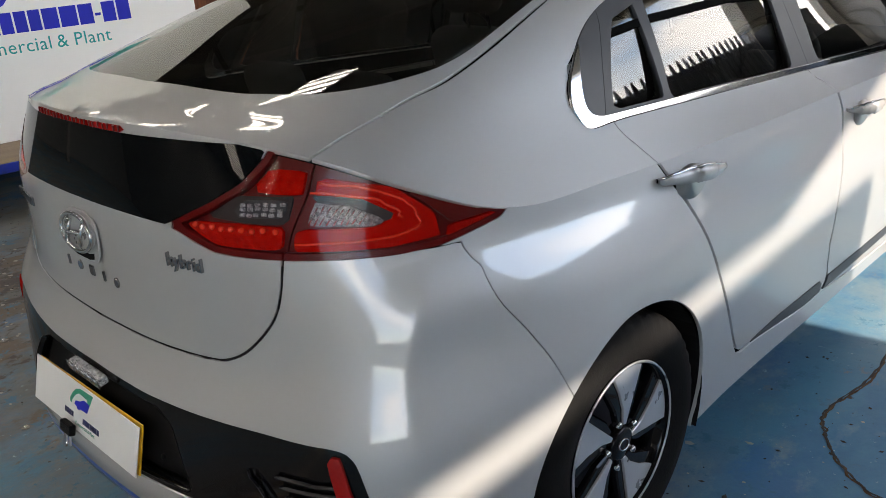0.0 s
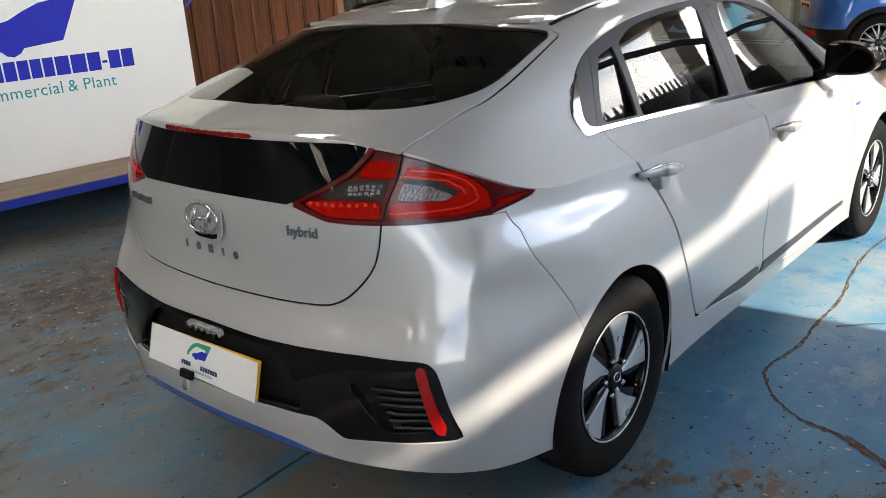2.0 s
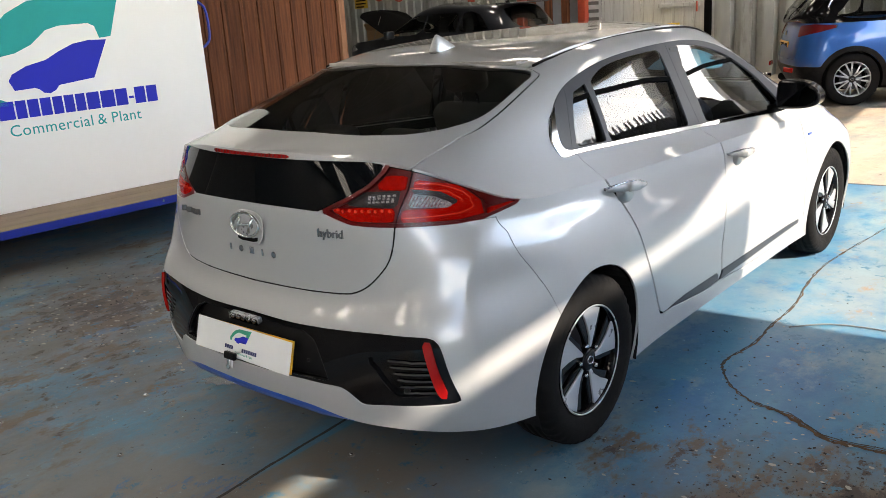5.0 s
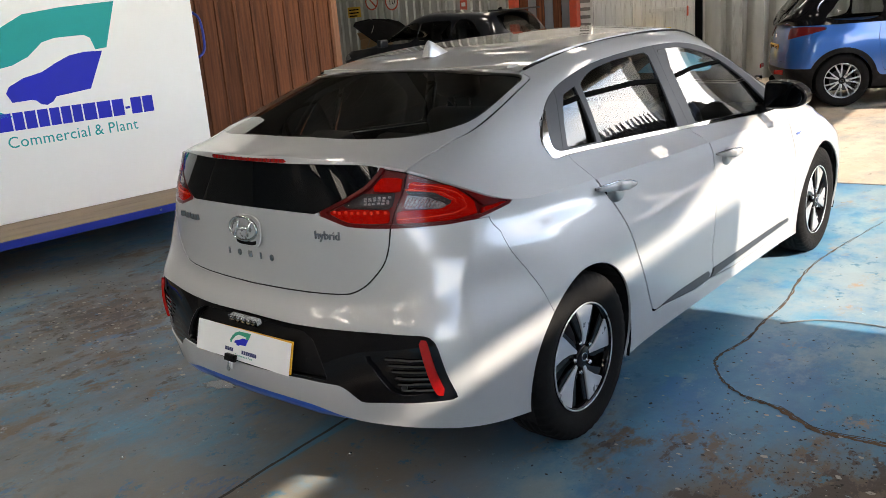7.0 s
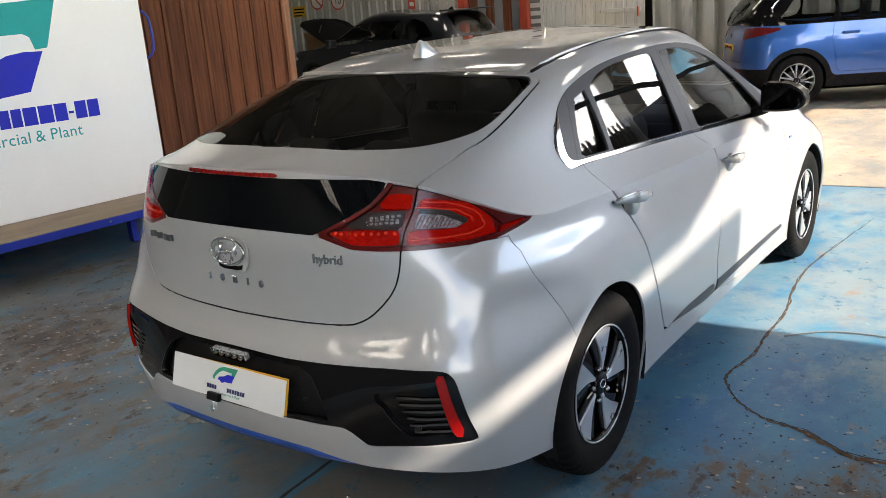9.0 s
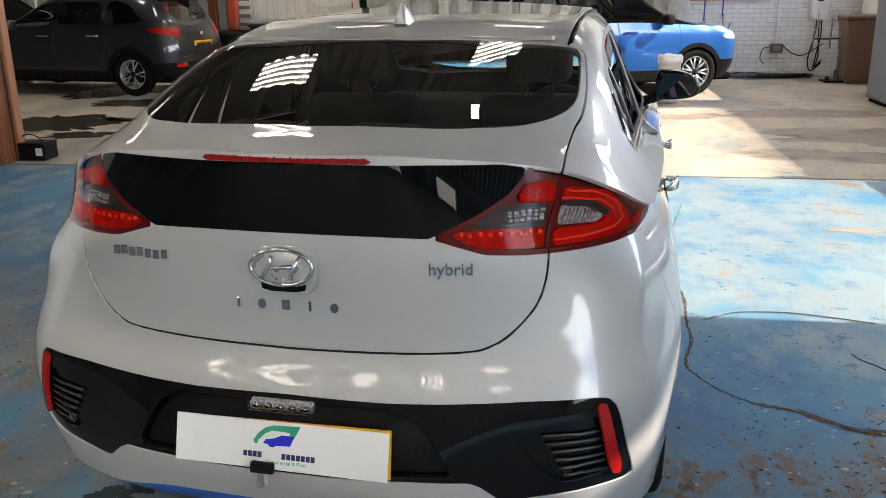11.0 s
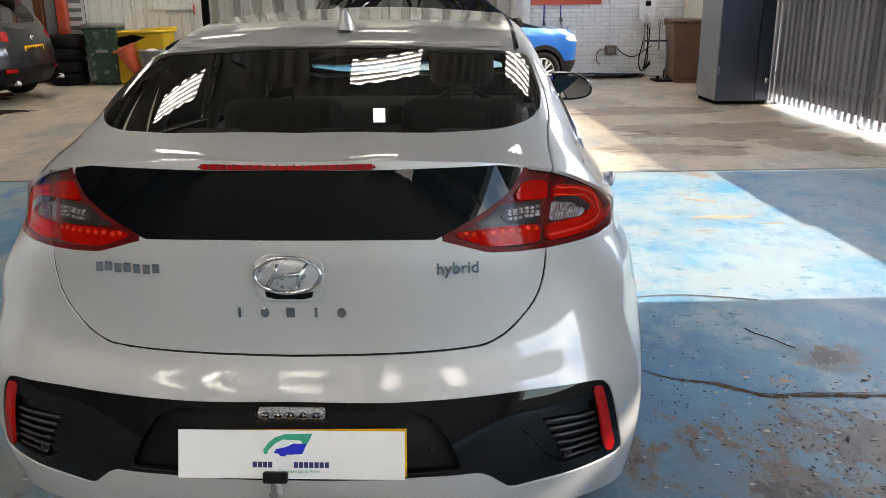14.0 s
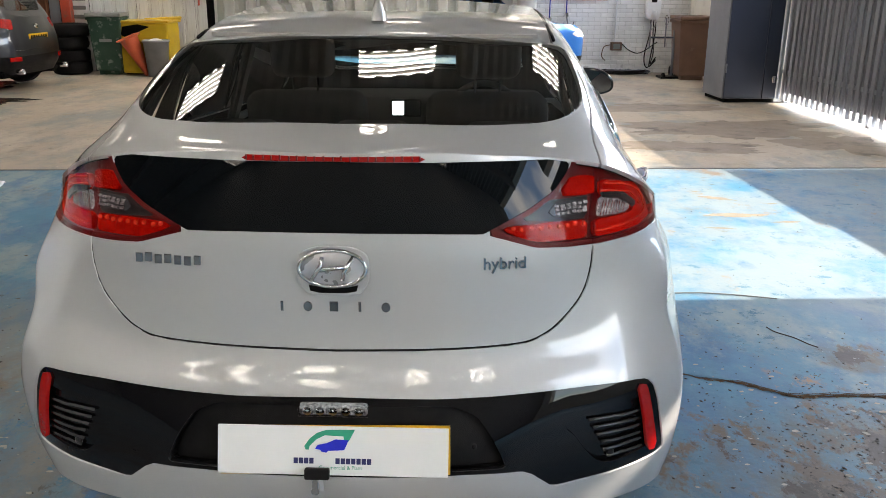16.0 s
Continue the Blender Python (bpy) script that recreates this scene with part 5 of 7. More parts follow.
M_BRICKG = surface("grey_brick", (0.19, 0.18, 0.17), rough=0.8, second=(0.13, 0.125, 0.12), scale=14, random_value=0.12, bump=0.3, bump_scale=120)
M_SHEET = surface("grey_profiled_sheet", (0.42, 0.42, 0.395), rough=0.55, second=(0.32, 0.32, 0.30), scale=3, rough_var=0.1, grime=(0.16, 0.15, 0.13), grime_scale=1.4, stretch=(2, 2, 0.35))
M_DOORW = surface("weathered_white_boards", (0.58, 0.575, 0.55), rough=0.75, second=(0.48, 0.475, 0.455), scale=5, random_value=0.06, stretch=(6, 6, 0.6), grime=(0.24, 0.22, 0.19), grime_scale=2.5, bump=0.2, bump_scale=60)
M_REDPAINT = surface("orange_red_paint", (0.50, 0.07, 0.03), rough=0.45, second=(0.36, 0.05, 0.025), scale=6, grime=(0.18, 0.10, 0.07), grime_scale=5)
M_TIMBER = surface("brown_stained_boards", (0.200, 0.070, 0.032), rough=0.6, spec=0.15, second=(0.060, 0.022, 0.013), scale=5, amount=0.45, stretch=(5, 5, 0.30), random_value=0.28, bump=0.4, bump_scale=70, grime=(0.36, 0.18, 0.095), grime_scale=2.2, grime_from=0.60)
M_POST = surface("orange_brown_post", (0.34, 0.15, 0.075), rough=0.6, second=(0.22, 0.09, 0.045), scale=8, stretch=(4, 4, 0.4), bump=0.3, bump_scale=60)
M_FENCE = surface("galvanised_pales", (0.50, 0.525, 0.57), rough=0.5, metal=0.1, second=(0.34, 0.36, 0.40), scale=5, amount=0.6, stretch=(3, 3, 0.5), rough_var=0.12, random_value=0.10)
M_FENCEBACK = surface("dull_backing_strip", (0.30, 0.315, 0.35), rough=0.6, second=(0.20, 0.215, 0.24), scale=4, amount=0.6, stretch=(3, 3, 0.5), random_value=0.15)
M_CABINET = surface("dark_blue_steel", (0.022, 0.032, 0.060), rough=0.35, second=(0.035, 0.045, 0.072), scale=2, rough_var=0.1, stretch=(1, 1, 0.4))
M_CABSIDE = surface("grey_steel_side", (0.20, 0.21, 0.23), rough=0.4, second=(0.15, 0.16, 0.18), scale=3, rough_var=0.1)
M_STEEL = surface("grey_steel_beam", (0.23, 0.21, 0.19), rough=0.6, second=(0.17, 0.15, 0.14), scale=5)
M_SKYLIGHT = lit("translucent_roof_sheet", (1.0, 0.985, 0.95), 3.0)


def lay(name, u0, u1, v0, v1, z0, z1, mat, label="", bevel=0.0):
    return tagged(part(name, box(u0, u1, v0, v1, z0, z1, bevel), mat, m=BUILD), label, kind="structure")


def slab(name, u0, u1, v0, v1, z, mat, label, step=0.25, wave=0.0012):
    """A floor as one sheet with a little unevenness."""
    nu, nv = int((u1 - u0) / step), int((v1 - v0) / step)
    v, f = [], []
    for i in range(nu + 1):
        for j in range(nv + 1):
            u, w = u0 + (u1 - u0) * i / nu, v0 + (v1 - v0) * j / nv
            v.append(at(u, w, z + wave * noise.noise(Vector((u * 0.8, w * 0.8, 0)))))
    for i in range(nu):
        for j in range(nv):
            a = i * (nv + 1) + j
            f.append((a, a + nv + 1, a + nv + 2, a + 1))
    return tagged(shape(name, v, f, mat), label, kind="structure")


slab("floor", -14, 12, -10, 5.45, 0.0, M_BLUEFLOOR, "worn blue painted concrete workshop floor", 0.5)
slab("floor_yard", -14, 12, 5.455, 20, -0.004, M_CONCRETE, "bare beige concrete floor beyond the paint", 0.5)
tagged(part("floor_edge", box(-14, 5.25, 5.44, 5.468, -.02, .0035), M_BRICKG, m=BUILD), "dark ragged edge of the floor paint", kind="structure")

lay("wall_left", -14.3, -14, -10, 14.2, 0, 5.4, M_BRICKG)
lay("wall_behind", -14, 5.45, -10.3, -10, 0, 5.4, M_BRICKG)
# the right side: an unseen wall and slit added to shape the sun, then an open side over a low wall and a fence
lay("wall_right", 5.25, 5.45, -4.0, 2.27, 0, 3.74, M_RENDER)
lay("wall_right_end", 5.25, 5.45, -10, -9.2, 0, 3.70, M_RENDER)
# the opening behind is added to light the tail; this low wall trims its glow
lay("wall_right_low", 5.25, 5.45, -9.198, -4.002, 0, 1.15, M_RENDER)
tagged(part("wall_right_head", prism([(-10, 4.50), (-4.01, 4.50), (-4.0, 3.965), (1.55, 3.965), (2.6, 4.28), (5.4, 4.42), (5.4, 5.4), (-10, 5.4)], .2), M_RENDER, m=BUILD @ pose(5.25, 0, 0, 90, 0, 90)), "unseen cream wall head shaped to fit the sun band", kind="structure")
lay("wall_yard_head", 5.25, 5.45, 5.405, 14.0, 3.92, 5.4, M_RENDER)
lay("wall_low", 5.25, 5.40, 2.272, 3.62, 0, 1.70, M_RENDER)
lay("wall_low_step", 5.25, 5.40, 3.622, 5.40, 0, 1.76, M_RENDER)
lay("wall_yard", 5.30, 5.5, 10.61, 13.3, 0, 2.0, M_RENDER)
lay("wall_yard_end", 5.30, 5.5, 13.302, 14.2, 0, 3.79, M_RENDER)

# roof of profiled sheet with rows of translucent sheets
# rear and far rows are enlarged to add fill light on tail and back wall
COLS, ROWS_V = (-7.25, -4.85, -2.45, .02, 2.35), ((-8.9, .80), (-5.2, .80), (-1.5, .45), (2.2, .3), (5.9, .3), (9.6, .3), (13.0, .55))
HALF_U = .37
SKY_GAPS = {(i, j) for i in range(5) for j in range(7)} - {(0, 4), (1, 4), (3, 2), (4, 2), (3, 3), (4, 3)}
us, vs = [-14.0], [-10.0]
for u in COLS:
    us += [u - HALF_U, u + HALF_U]
us.append(5.25)
for w, half_v in ROWS_V:
    vs += [w - half_v, w + half_v]
vs.append(14.0)
bm = bmesh.new()
for i in range(len(us) - 1):
    for j in range(len(vs) - 1):
        if not (i % 2 and j % 2 and ((i - 1) // 2, (j - 1) // 2) in SKY_GAPS):
            n_rib = max(1, int((us[i + 1] - us[i]) / .15))
            for k in range(n_rib):
                a, b = us[i] + (us[i + 1] - us[i]) * k / n_rib, us[i] + (us[i + 1] - us[i]) * (k + 1) / n_rib
                low = [bm.verts.new(at(x, y, 4.6 + h)) for x, y, h in ((a, vs[j], 0), ((a + b) / 2, vs[j], .035), (b, vs[j], 0), (b, vs[j + 1], 0), ((a + b) / 2, vs[j + 1], .035), (a, vs[j + 1], 0))]
                bm.faces.new((low[0], low[1], low[4], low[5]))
                bm.faces.new((low[1], low[2], low[3], low[4]))
M_ROOF = surface("aged_roof_sheet", (0.17, 0.165, 0.155), rough=0.7, second=(0.12, 0.115, 0.11), scale=2, grime=(0.09, 0.08, 0.07), grime_scale=0.8)
tagged(part("ceiling", bm, M_ROOF), "grey profiled sheet roof", kind="structure")
for i, j in sorted(SKY_GAPS):
    u, (w, half_v) = COLS[i], ROWS_V[j]
    sk = tagged(part("skylight", box(u - HALF_U - .14, u + HALF_U + .14, w - half_v - .14, w + half_v + .14, 4.66, 4.665), M_SKYLIGHT, m=BUILD), "glowing translucent roof sheet", kind="structure")
    laths = round(half_v / .064)
    for k in range(laths):
        y = w - half_v + 2 * half_v * (k + .5) / laths
        part("roof_lath", box(u - HALF_U, u + HALF_U, y - .016, y + .016, 4.60, 4.63), M_STEEL, sk, m=BUILD)
for w in (-7.0, -3.3, 0.4, 4.05, 7.75, 11.4):
    lay("beam", -14, 5.24, w - .07, w + .07, 4.33, 4.59, M_STEEL)
for w in (-3.6, 3.55):
    lay("column", -12.1, -11.9, w - .1, w + .1, 0, 4.33, M_STEEL)

# back wall: grey sheet, doorway, boarded doors, profiled sheet, painted brick
lay("wall_back", -14, 5.7, 14.05, 14.3, 0, 5.4, M_MORTAR)


def brick_wall(u0, u1, z0, z1, v, mat, owner_name, label, single):
    """Courses of bricks that stand a little proud of the mortar."""
    owner = lay(owner_name, u0, u1, v + .012, 14.049, 0, 4.3, M_MORTAR, label)
    bm = bmesh.new()
    bmesh.ops.create_cube(bm, size=1.0)
    for vert in bm.verts:
        vert.co = Vector((vert.co.x * .215, vert.co.y * .03, vert.co.z * .065))
    bmesh.ops.bevel(bm, geom=list(bm.edges), offset=.004, segments=1, affect="EDGES")
    me = bpy.data.meshes.new("brick")
    bm.to_mesh(me)
    me.materials.append(mat)
    rnd = random.Random(5)
    verts, faces = [], []
    base_v, base_f = [tuple(x.co) for x in bm.verts], [[x.index for x in q.verts] for q in bm.faces]
    bm.free()
    course = 0
    z = .04
    while z < 4.2:
        u = u0 + .11 + (.1125 if course % 2 else 0)
        while u < u1 - .10:
            spot = BUILD @ pose(u, v + .011 + rnd.uniform(-.003, .003), z, 0, 0, rnd.uniform(-.5, .5))
            if z0 < z < z1 and u > single:
                ob = new("brick", me)
                ob.matrix_world = spot
                ob.parent = owner
            else:
                k = len(verts)
                verts += [spot @ Vector(p) for p in base_v]
                faces += [tuple(i + k for i in q) for q in base_f]
            u += .225
        z += .075
        course += 1
    rest = shape("brick_rest", verts, faces, mat, owner, smooth=False)
    rest["kind"] = "stuff"


def planks(name, u0, u1, v, z0, z1, wide, mat, label, gap=.006, thick=.022, turn=None):
    owner = tagged(new(name), label, kind="structure")
    count = int((u1 - u0) / wide)
    me = bpy.data.meshes.new("board")
    bm = box(-wide / 2 + gap / 2, wide / 2 - gap / 2, -thick, 0, z0, z1, .003)
    bm.to_mesh(me)
    bm.free()
    me.materials.append(mat)
    rnd = random.Random(11)
    for k in range(count):
        ob = new("board", me)
        ob.matrix_world = (turn or BUILD) @ pose(u0 + wide * (k + .5), v + rnd.uniform(-.003, .003), 0, 0, rnd.uniform(-.15, .15), rnd.uniform(-.8, .8))
        ob.parent = owner
    return owner


doors = planks("door_1", -5.33, -3.30, 13.99, .03, 2.6, .202, M_DOORW, "weathered white boarded double doors")
for z, u0, u1 in ((1.27, -4.18, -3.38), (2.2, -5.2, -3.4)):
    part("ledge", box(u0, u1, 13.93, 13.965, z - .035, z + .035, .004), M_DOORW, doors, m=BUILD)
part("latch", box(-3.44, -3.41, 13.90, 13.93, 1.14, 1.32, .006), M_REDPAINT, doors, "red door latch", m=BUILD)
# near-black sheet paints the shade in the gaps between the door boards
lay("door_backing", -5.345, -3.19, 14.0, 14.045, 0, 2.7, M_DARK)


def profiled(name, u0, u1, v, pitch, depth, z1, mat, label):
    bm = bmesh.new()
    pts, u = [], u0
    while u < u1:
        for a, d in ((0, 0), (.32, 0), (.42, -depth), (.90, -depth)):
            pts.append((u + a * pitch, v + d))
        u += pitch
    low = [bm.verts.new(at(x, y, 0)) for x, y in pts]
    top = [bm.verts.new(at(x, y, z1)) for x, y in pts]
    for k in range(len(pts) - 1):
        bm.faces.new((low[k], low[k + 1], top[k + 1], top[k]))
    return tagged(part(name, bm, mat), label, kind="structure")


profiled("wall_sheet", -3.14, 1.95, 14.03, .375, .16, 4.3, M_SHEET, "pale deep-profiled steel wall sheet")
profiled("wall_sheet_left", -13.9, -7.25, 14.03, .22, .05, 4.3, M_SHEET, "grey profiled steel wall sheet")
brick_wall(-5.62, -5.35, 0, 0, 13.98, M_BRICKG, "brick_pier", "dark grey brick pier", 99)
for u in (-7.10, -5.71):
    lay("door_post", u - .08, u + .08, 13.85, 14.04, 0, 2.6, M_REDPAINT, "orange-red painted steel door post", .01)
# flat near-black board paints the doorway's shade; no room lies behind it
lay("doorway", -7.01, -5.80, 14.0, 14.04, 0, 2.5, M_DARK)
for k in range(6):
    tagged(part("curtain_strip", box(-.09, .09, -.004, .004, .05, 2.4, .003), M_CABSIDE if k % 2 else M_TIMBER, m=BUILD @ pose(-6.88 + .19 * k, 13.97, 0, 0, 0, 6 - 4 * (k % 3))), "hanging strip in the doorway", kind="structure")
brick_wall(2.0, 5.6, .12, 1.38, 13.98, M_BRICKW, "wall_brick", "white painted brick wall with stains", 2.45)
tagged(part("column", lathe([(.17, 0), (.17, 4.3)], 28), M_MORTAR, m=BUILD @ pose(2.30, 13.70, 0), smooth=True), "round white column against the brick wall", kind="structure")
lay("lintel", 2.5, 3.78, 13.93, 13.985, 1.27, 1.50, M_REDPAINT, "orange painted strip on the wall")

# timber wall with its end post, on the left
turn = BUILD @ pose(-4.6, 0, 0, 0, 0, 90)
planks("timber_wall", 2.6, 5.62, 0.0, .0, 2.7, .232, M_TIMBER, "dark brown stained vertical timber boarding", .012, .028, turn)
for k in range(13):
    tagged(part("cover_strip", box(-.022, .022, -.046, -.029, 0, 2.7, .004), M_TIMBER, m=turn @ pose(2.6 + .232 * (k + 1), 0, 0)), "brown cover strip", kind="structure")
lay("timber_wall_core", -4.70, -4.602, 2.6, 5.62, 0, 2.7, M_DARK)
lay("wall_post", -4.72, -4.545, 5.625, 5.73, 0, 2.75, M_POST, "orange-brown timber end post", .008)

# column between the openings, steel cabinet and palisade fence on the right
lay("column", 5.22, 5.48, 9.86, 10.60, 0, 4.59, M_RENDER, "cream rendered column between the openings")
cab = thing("steel_cabinet", "tall dark blue steel cabinet with grey sides", "cabinet", BUILD @ pose(4.48, 9.81, 0))
part("body", box(0, .735, .02, .80, .05, 2.20, .006), M_CABSIDE, cab)
for u0, u1 in ((.008, .535), (.541, .727)):
    part("cabinet_door", box(u0, u1, -.012, .018, .06, 2.18, .006), M_CABINET, cab, "dark blue steel door")
part("lock", box(.655, .70, -.035, -.012, .27, .36, .006), M_CHROME, cab)
part("lock_bolt", tube([(.64, -.035, .33), (.722, -.035, .33)], .008, 8), M_CHROME, cab, smooth=True)
part("hinge", tube([(.012, -.016, .40), (.012, -.016, .52)], .010, 8), M_CABSIDE, cab, smooth=True)
part("plinth", box(.03, .70, .04, .77, 0, .05), M_DARK, cab)

fence = tagged(new("fence"), "grey galvanised palisade fence with pointed pales", kind="structure")
bm = bmesh.new()
half = .036
prof = [(-half, -.018), (-.013, .010), (0, .003), (.013, .010), (half, -.018)]
rows = []
for z, s in ((.055, 1), (2.10, 1), (2.17, .72), (2.30, .10)):
    rows.append([bm.verts.new((y * 1.0, x * s, z)) for x, y in prof])
for a, b in zip(rows, rows[1:]):
    for k in range(4):
        bm.faces.new((a[k], a[k + 1], b[k + 1], b[k]))
made = bmesh.ops.solidify(bm, geom=list(bm.faces), thickness=.004)
pale = bpy.data.meshes.new("pale")
bm.to_mesh(pale)
bm.free()
pale.materials.append(M_FENCE)
w, k = 5.55, 0
rnd = random.Random(3)
while w < 9.82:
    ob = new("pale", pale)
    ob.matrix_world = BUILD @ pose(5.25 + rnd.uniform(-.004, .004), w, 0, rnd.uniform(-.5, .5), rnd.uniform(-.4, .4), rnd.uniform(-4, 4))
    ob.parent = fence
    w += .146
    k += 1
for z in (.42, 1.93):
    part("rail", box(5.275, 5.315, 5.45, 9.82, z - .025, z + .025, .004), M_FENCE, fence, m=BUILD)
w = 5.47
while w < 9.80:                          # narrow sheet strips close the gaps between the pales
    part("backing_strip", box(5.290, 5.296, w, min(w + .142, 9.80), .15, 2.06, .002), M_FENCEBACK, fence, m=BUILD)
    w += .146
for w in (5.47, 7.6, 9.83):
    part("fence_post", box(5.33, 5.41, w - .04, w + .04, 0, 2.3, .006), M_FENCE, fence, m=BUILD)
# ground outside
slab("ground", 12.001, 60, -10.3, 60, -.02, M_CONCRETE, "pale concrete yard outside", 4.0, 0.0)

# crack, joint, and worn spots in the floor
M_CRACK = surface("dirt_in_crack", (0.060, 0.038, 0.024), rough=0.9, spec=0.2, second=(0.155, 0.098, 0.058), scale=14, amount=0.8, bump=0.5, bump_scale=120)
M_BARE = surface("bare_patch", (0.30, 0.235, 0.17), rough=0.85, second=(0.20, 0.19, 0.165), scale=16, bump=0.5, bump_scale=90)
M_JOINT = surface("dark_joint", (0.035, 0.032, 0.03), rough=0.9, second=(0.06, 0.05, 0.045), scale=20, bump=0.4, bump_scale=100)


def ribbon(name, keys, width, mat, label, jag=.4, seed=1, z=.0022):
    """An uneven strip along the floor."""
    rnd = random.Random(seed)
    line = glide([(x, y, 0) for x, y in keys], 24)
    v, f = [], []
    for k, p in enumerate(line):
        d = line[min(k + 1, len(line) - 1)] - line[max(k - 1, 0)]
        d = d / max(np.linalg.norm(d), 1e-6)
        n2 = np.array((-d[1], d[0], 0))
        w = width * (1 + jag * (1.3 * noise.noise(Vector((k * .31, seed, 0))) + rnd.uniform(-.3, .3))) * min(1, .25 + 4 * min(k, len(line) - 1 - k) / len(line))
        p = p + n2 * jag * width * (1.6 * noise.noise(Vector((k * .17, seed, 5))) + rnd.uniform(-.12, .12))
        v += [(*(p - n2 * w / 2)[:2], z), (*(p + n2 * w / 2)[:2], z)]
        if k:
            f.append((2 * k - 2, 2 * k - 1, 2 * k + 1, 2 * k))
    return tagged(shape(name, v, f, mat, smooth=False), label, kind="structure")


ribbon("floor_crack", [(1.08, 4.6), (1.02, 4.1), (.95, 3.4), (.965, 2.995), (1.018, 2.612), (1.018, 2.293), (1.03, 2.05), (.996, 1.806), (1.03, 1.70), (1.116, 1.573), (1.239, 1.485), (1.40, 1.45), (1.553, 1.357), (1.75, 1.37), (2.1, 1.375), (2.9, 1.42)], .0065, M_JOINT, "dark crack in the floor paint", .75, 2)
ribbon("floor_crack_edge", [(1.086, 4.6), (1.026, 4.1), (.956, 3.4), (.971, 2.995), (1.024, 2.612), (1.024, 2.293), (1.036, 2.05), (1.002, 1.802), (1.034, 1.694), (1.120, 1.566), (1.242, 1.477), (1.402, 1.441), (1.555, 1.348), (1.75, 1.36), (2.1, 1.366), (2.9, 1.41)], .0080, M_CRACK, "brown broken edge of the crack", .8, 12, .0014)
ribbon("floor_crack_dirt", [(1.25, 1.47), (1.40, 1.43), (1.56, 1.335), (1.76, 1.345), (2.1, 1.35), (2.8, 1.38)], .018, M_CRACK, "brown dirt beside the crack", .7, 7, .0016)
ribbon("floor_joint", [(.02, -1.2), (.02, -.2), (.004, .05), (-.02, .45), (-.05, 1.2), (-.09, 2.6)], .014, M_JOINT, "dark joint between floor slabs", .25, 4)


def patch(name, x, y, a, b, turn_deg, mat, label, seed, z=.0018):
    rnd = random.Random(seed)
    n = 72
    v = [(0, 0, z)]
    for k in range(n):
        t = 2 * math.pi * k / n
        c = Vector((math.cos(t), math.sin(t), seed * 1.7))
        s = 1 + .55 * noise.noise(c * 1.6) + .32 * noise.noise(c * 4.5) + .18 * noise.noise(c * 13) + rnd.uniform(-.03, .03)
        v.append((a * s * math.cos(t), b * s * math.sin(t), z))
    f = [(0, k + 1, (k + 1) % n + 1) for k in range(n)]
    m = pose(x, y, 0, 0, 0, turn_deg)
    return tagged(shape(name, [m @ Vector(p) for p in v], f, mat, smooth=False), label, kind="structure")


for k, (x, y, a, b, r) in enumerate(((2.16, 4.06, .20, .045, 3), (2.15, 4.55, .12, .045, -20), (2.45, 3.90, .10, .02, 4), (1.95, 3.72, .09, .018, -6), (2.05, 4.75, .03, .02, 0), (2.5, 4.4, .05, .012, 12))):
    patch("worn_patch", x, y, a, b, r, M_BARE, "bare worn patch in the blue paint", 30 + k)

M_OIL = surface("dark_oil_stain", (0.022, 0.017, 0.013), rough=0.22, second=(0.070, 0.054, 0.040), scale=5, amount=0.7, rough_var=0.12, bump=0.2, bump_scale=60)
for k, (x, y, a, b, r) in enumerate(((-6.3, 7.45, 1.0, .62, -8), (-5.35, 6.75, .45, .22, 14), (-6.3, 9.45, .75, .40, 5), (-7.4, 10.9, .6, .9, 0), (-5.6, 7.9, .35, .14, -20))):
    patch("oil_stain", x, y, a, b, r, M_OIL, "dark damp stain on the bare concrete", 60 + k, -.0005)

M_WET = surface("wet_floor", (0.030, 0.045, 0.055), rough=0.04, second=(0.040, 0.055, 0.062), scale=9)
patch("puddle", -.79, .44, .085, .05, 25, M_WET, "small puddle of water under the car", 91, .0028)
patch("puddle", -.70, .50, .05, .03, -10, M_WET, "small puddle of water under the car", 92, .0028)

M_DAMP = surface("damp_concrete", (0.21, 0.165, 0.125), rough=0.55, second=(0.30, 0.24, 0.185), scale=3, amount=0.6, rough_var=0.15, bump=0.2, bump_scale=60, grime=(0.10, 0.078, 0.06), grime_scale=2.4, grime_from=0.52)
for k, (u, v, a, b, r) in enumerate(((3.6, 7.6, 1.15, .62, 6), (2.9, 6.5, .8, .35, -10), (3.4, 9.3, .9, .4, 4), (4.6, 6.6, .55, .6, 0), (2.1, 9.0, .5, .22, 12))):
    p = at(u, v)
    patch("damp_stain", p.x, p.y, a, b, r + BUILD_YAW, M_DAMP, "dirty damp stain on the bare concrete", 80 + k, -.0012 + .0003 * k)

# ---- things round the car ----
M_BOARD = surface("white_sign_board", (0.86, 0.855, 0.845), rough=0.45, second=(0.83, 0.825, 0.815), scale=1.5, rough_var=0.05)
M_DECK = surface("worn_plywood", (0.32, 0.24, 0.165), rough=0.75, second=(0.22, 0.165, 0.115), scale=6, stretch=(1, 0.25, 1), random_value=0.10, bump=0.3, bump_scale=50, grime=(0.13, 0.10, 0.075), grime_scale=3)
M_BLUESTEEL = surface("blue_painted_steel", (0.012, 0.035, 0.36), rough=0.4, second=(0.010, 0.028, 0.26), scale=4, grime=(0.06, 0.06, 0.09), grime_scale=6, grime_from=0.64)

sign_at = BUILD @ pose(-3.34, 1.457, 0, 0, 0, -8.7)
trailer = thing("display_trailer", "blue steel flat trailer with a timber deck", "trailer", sign_at)
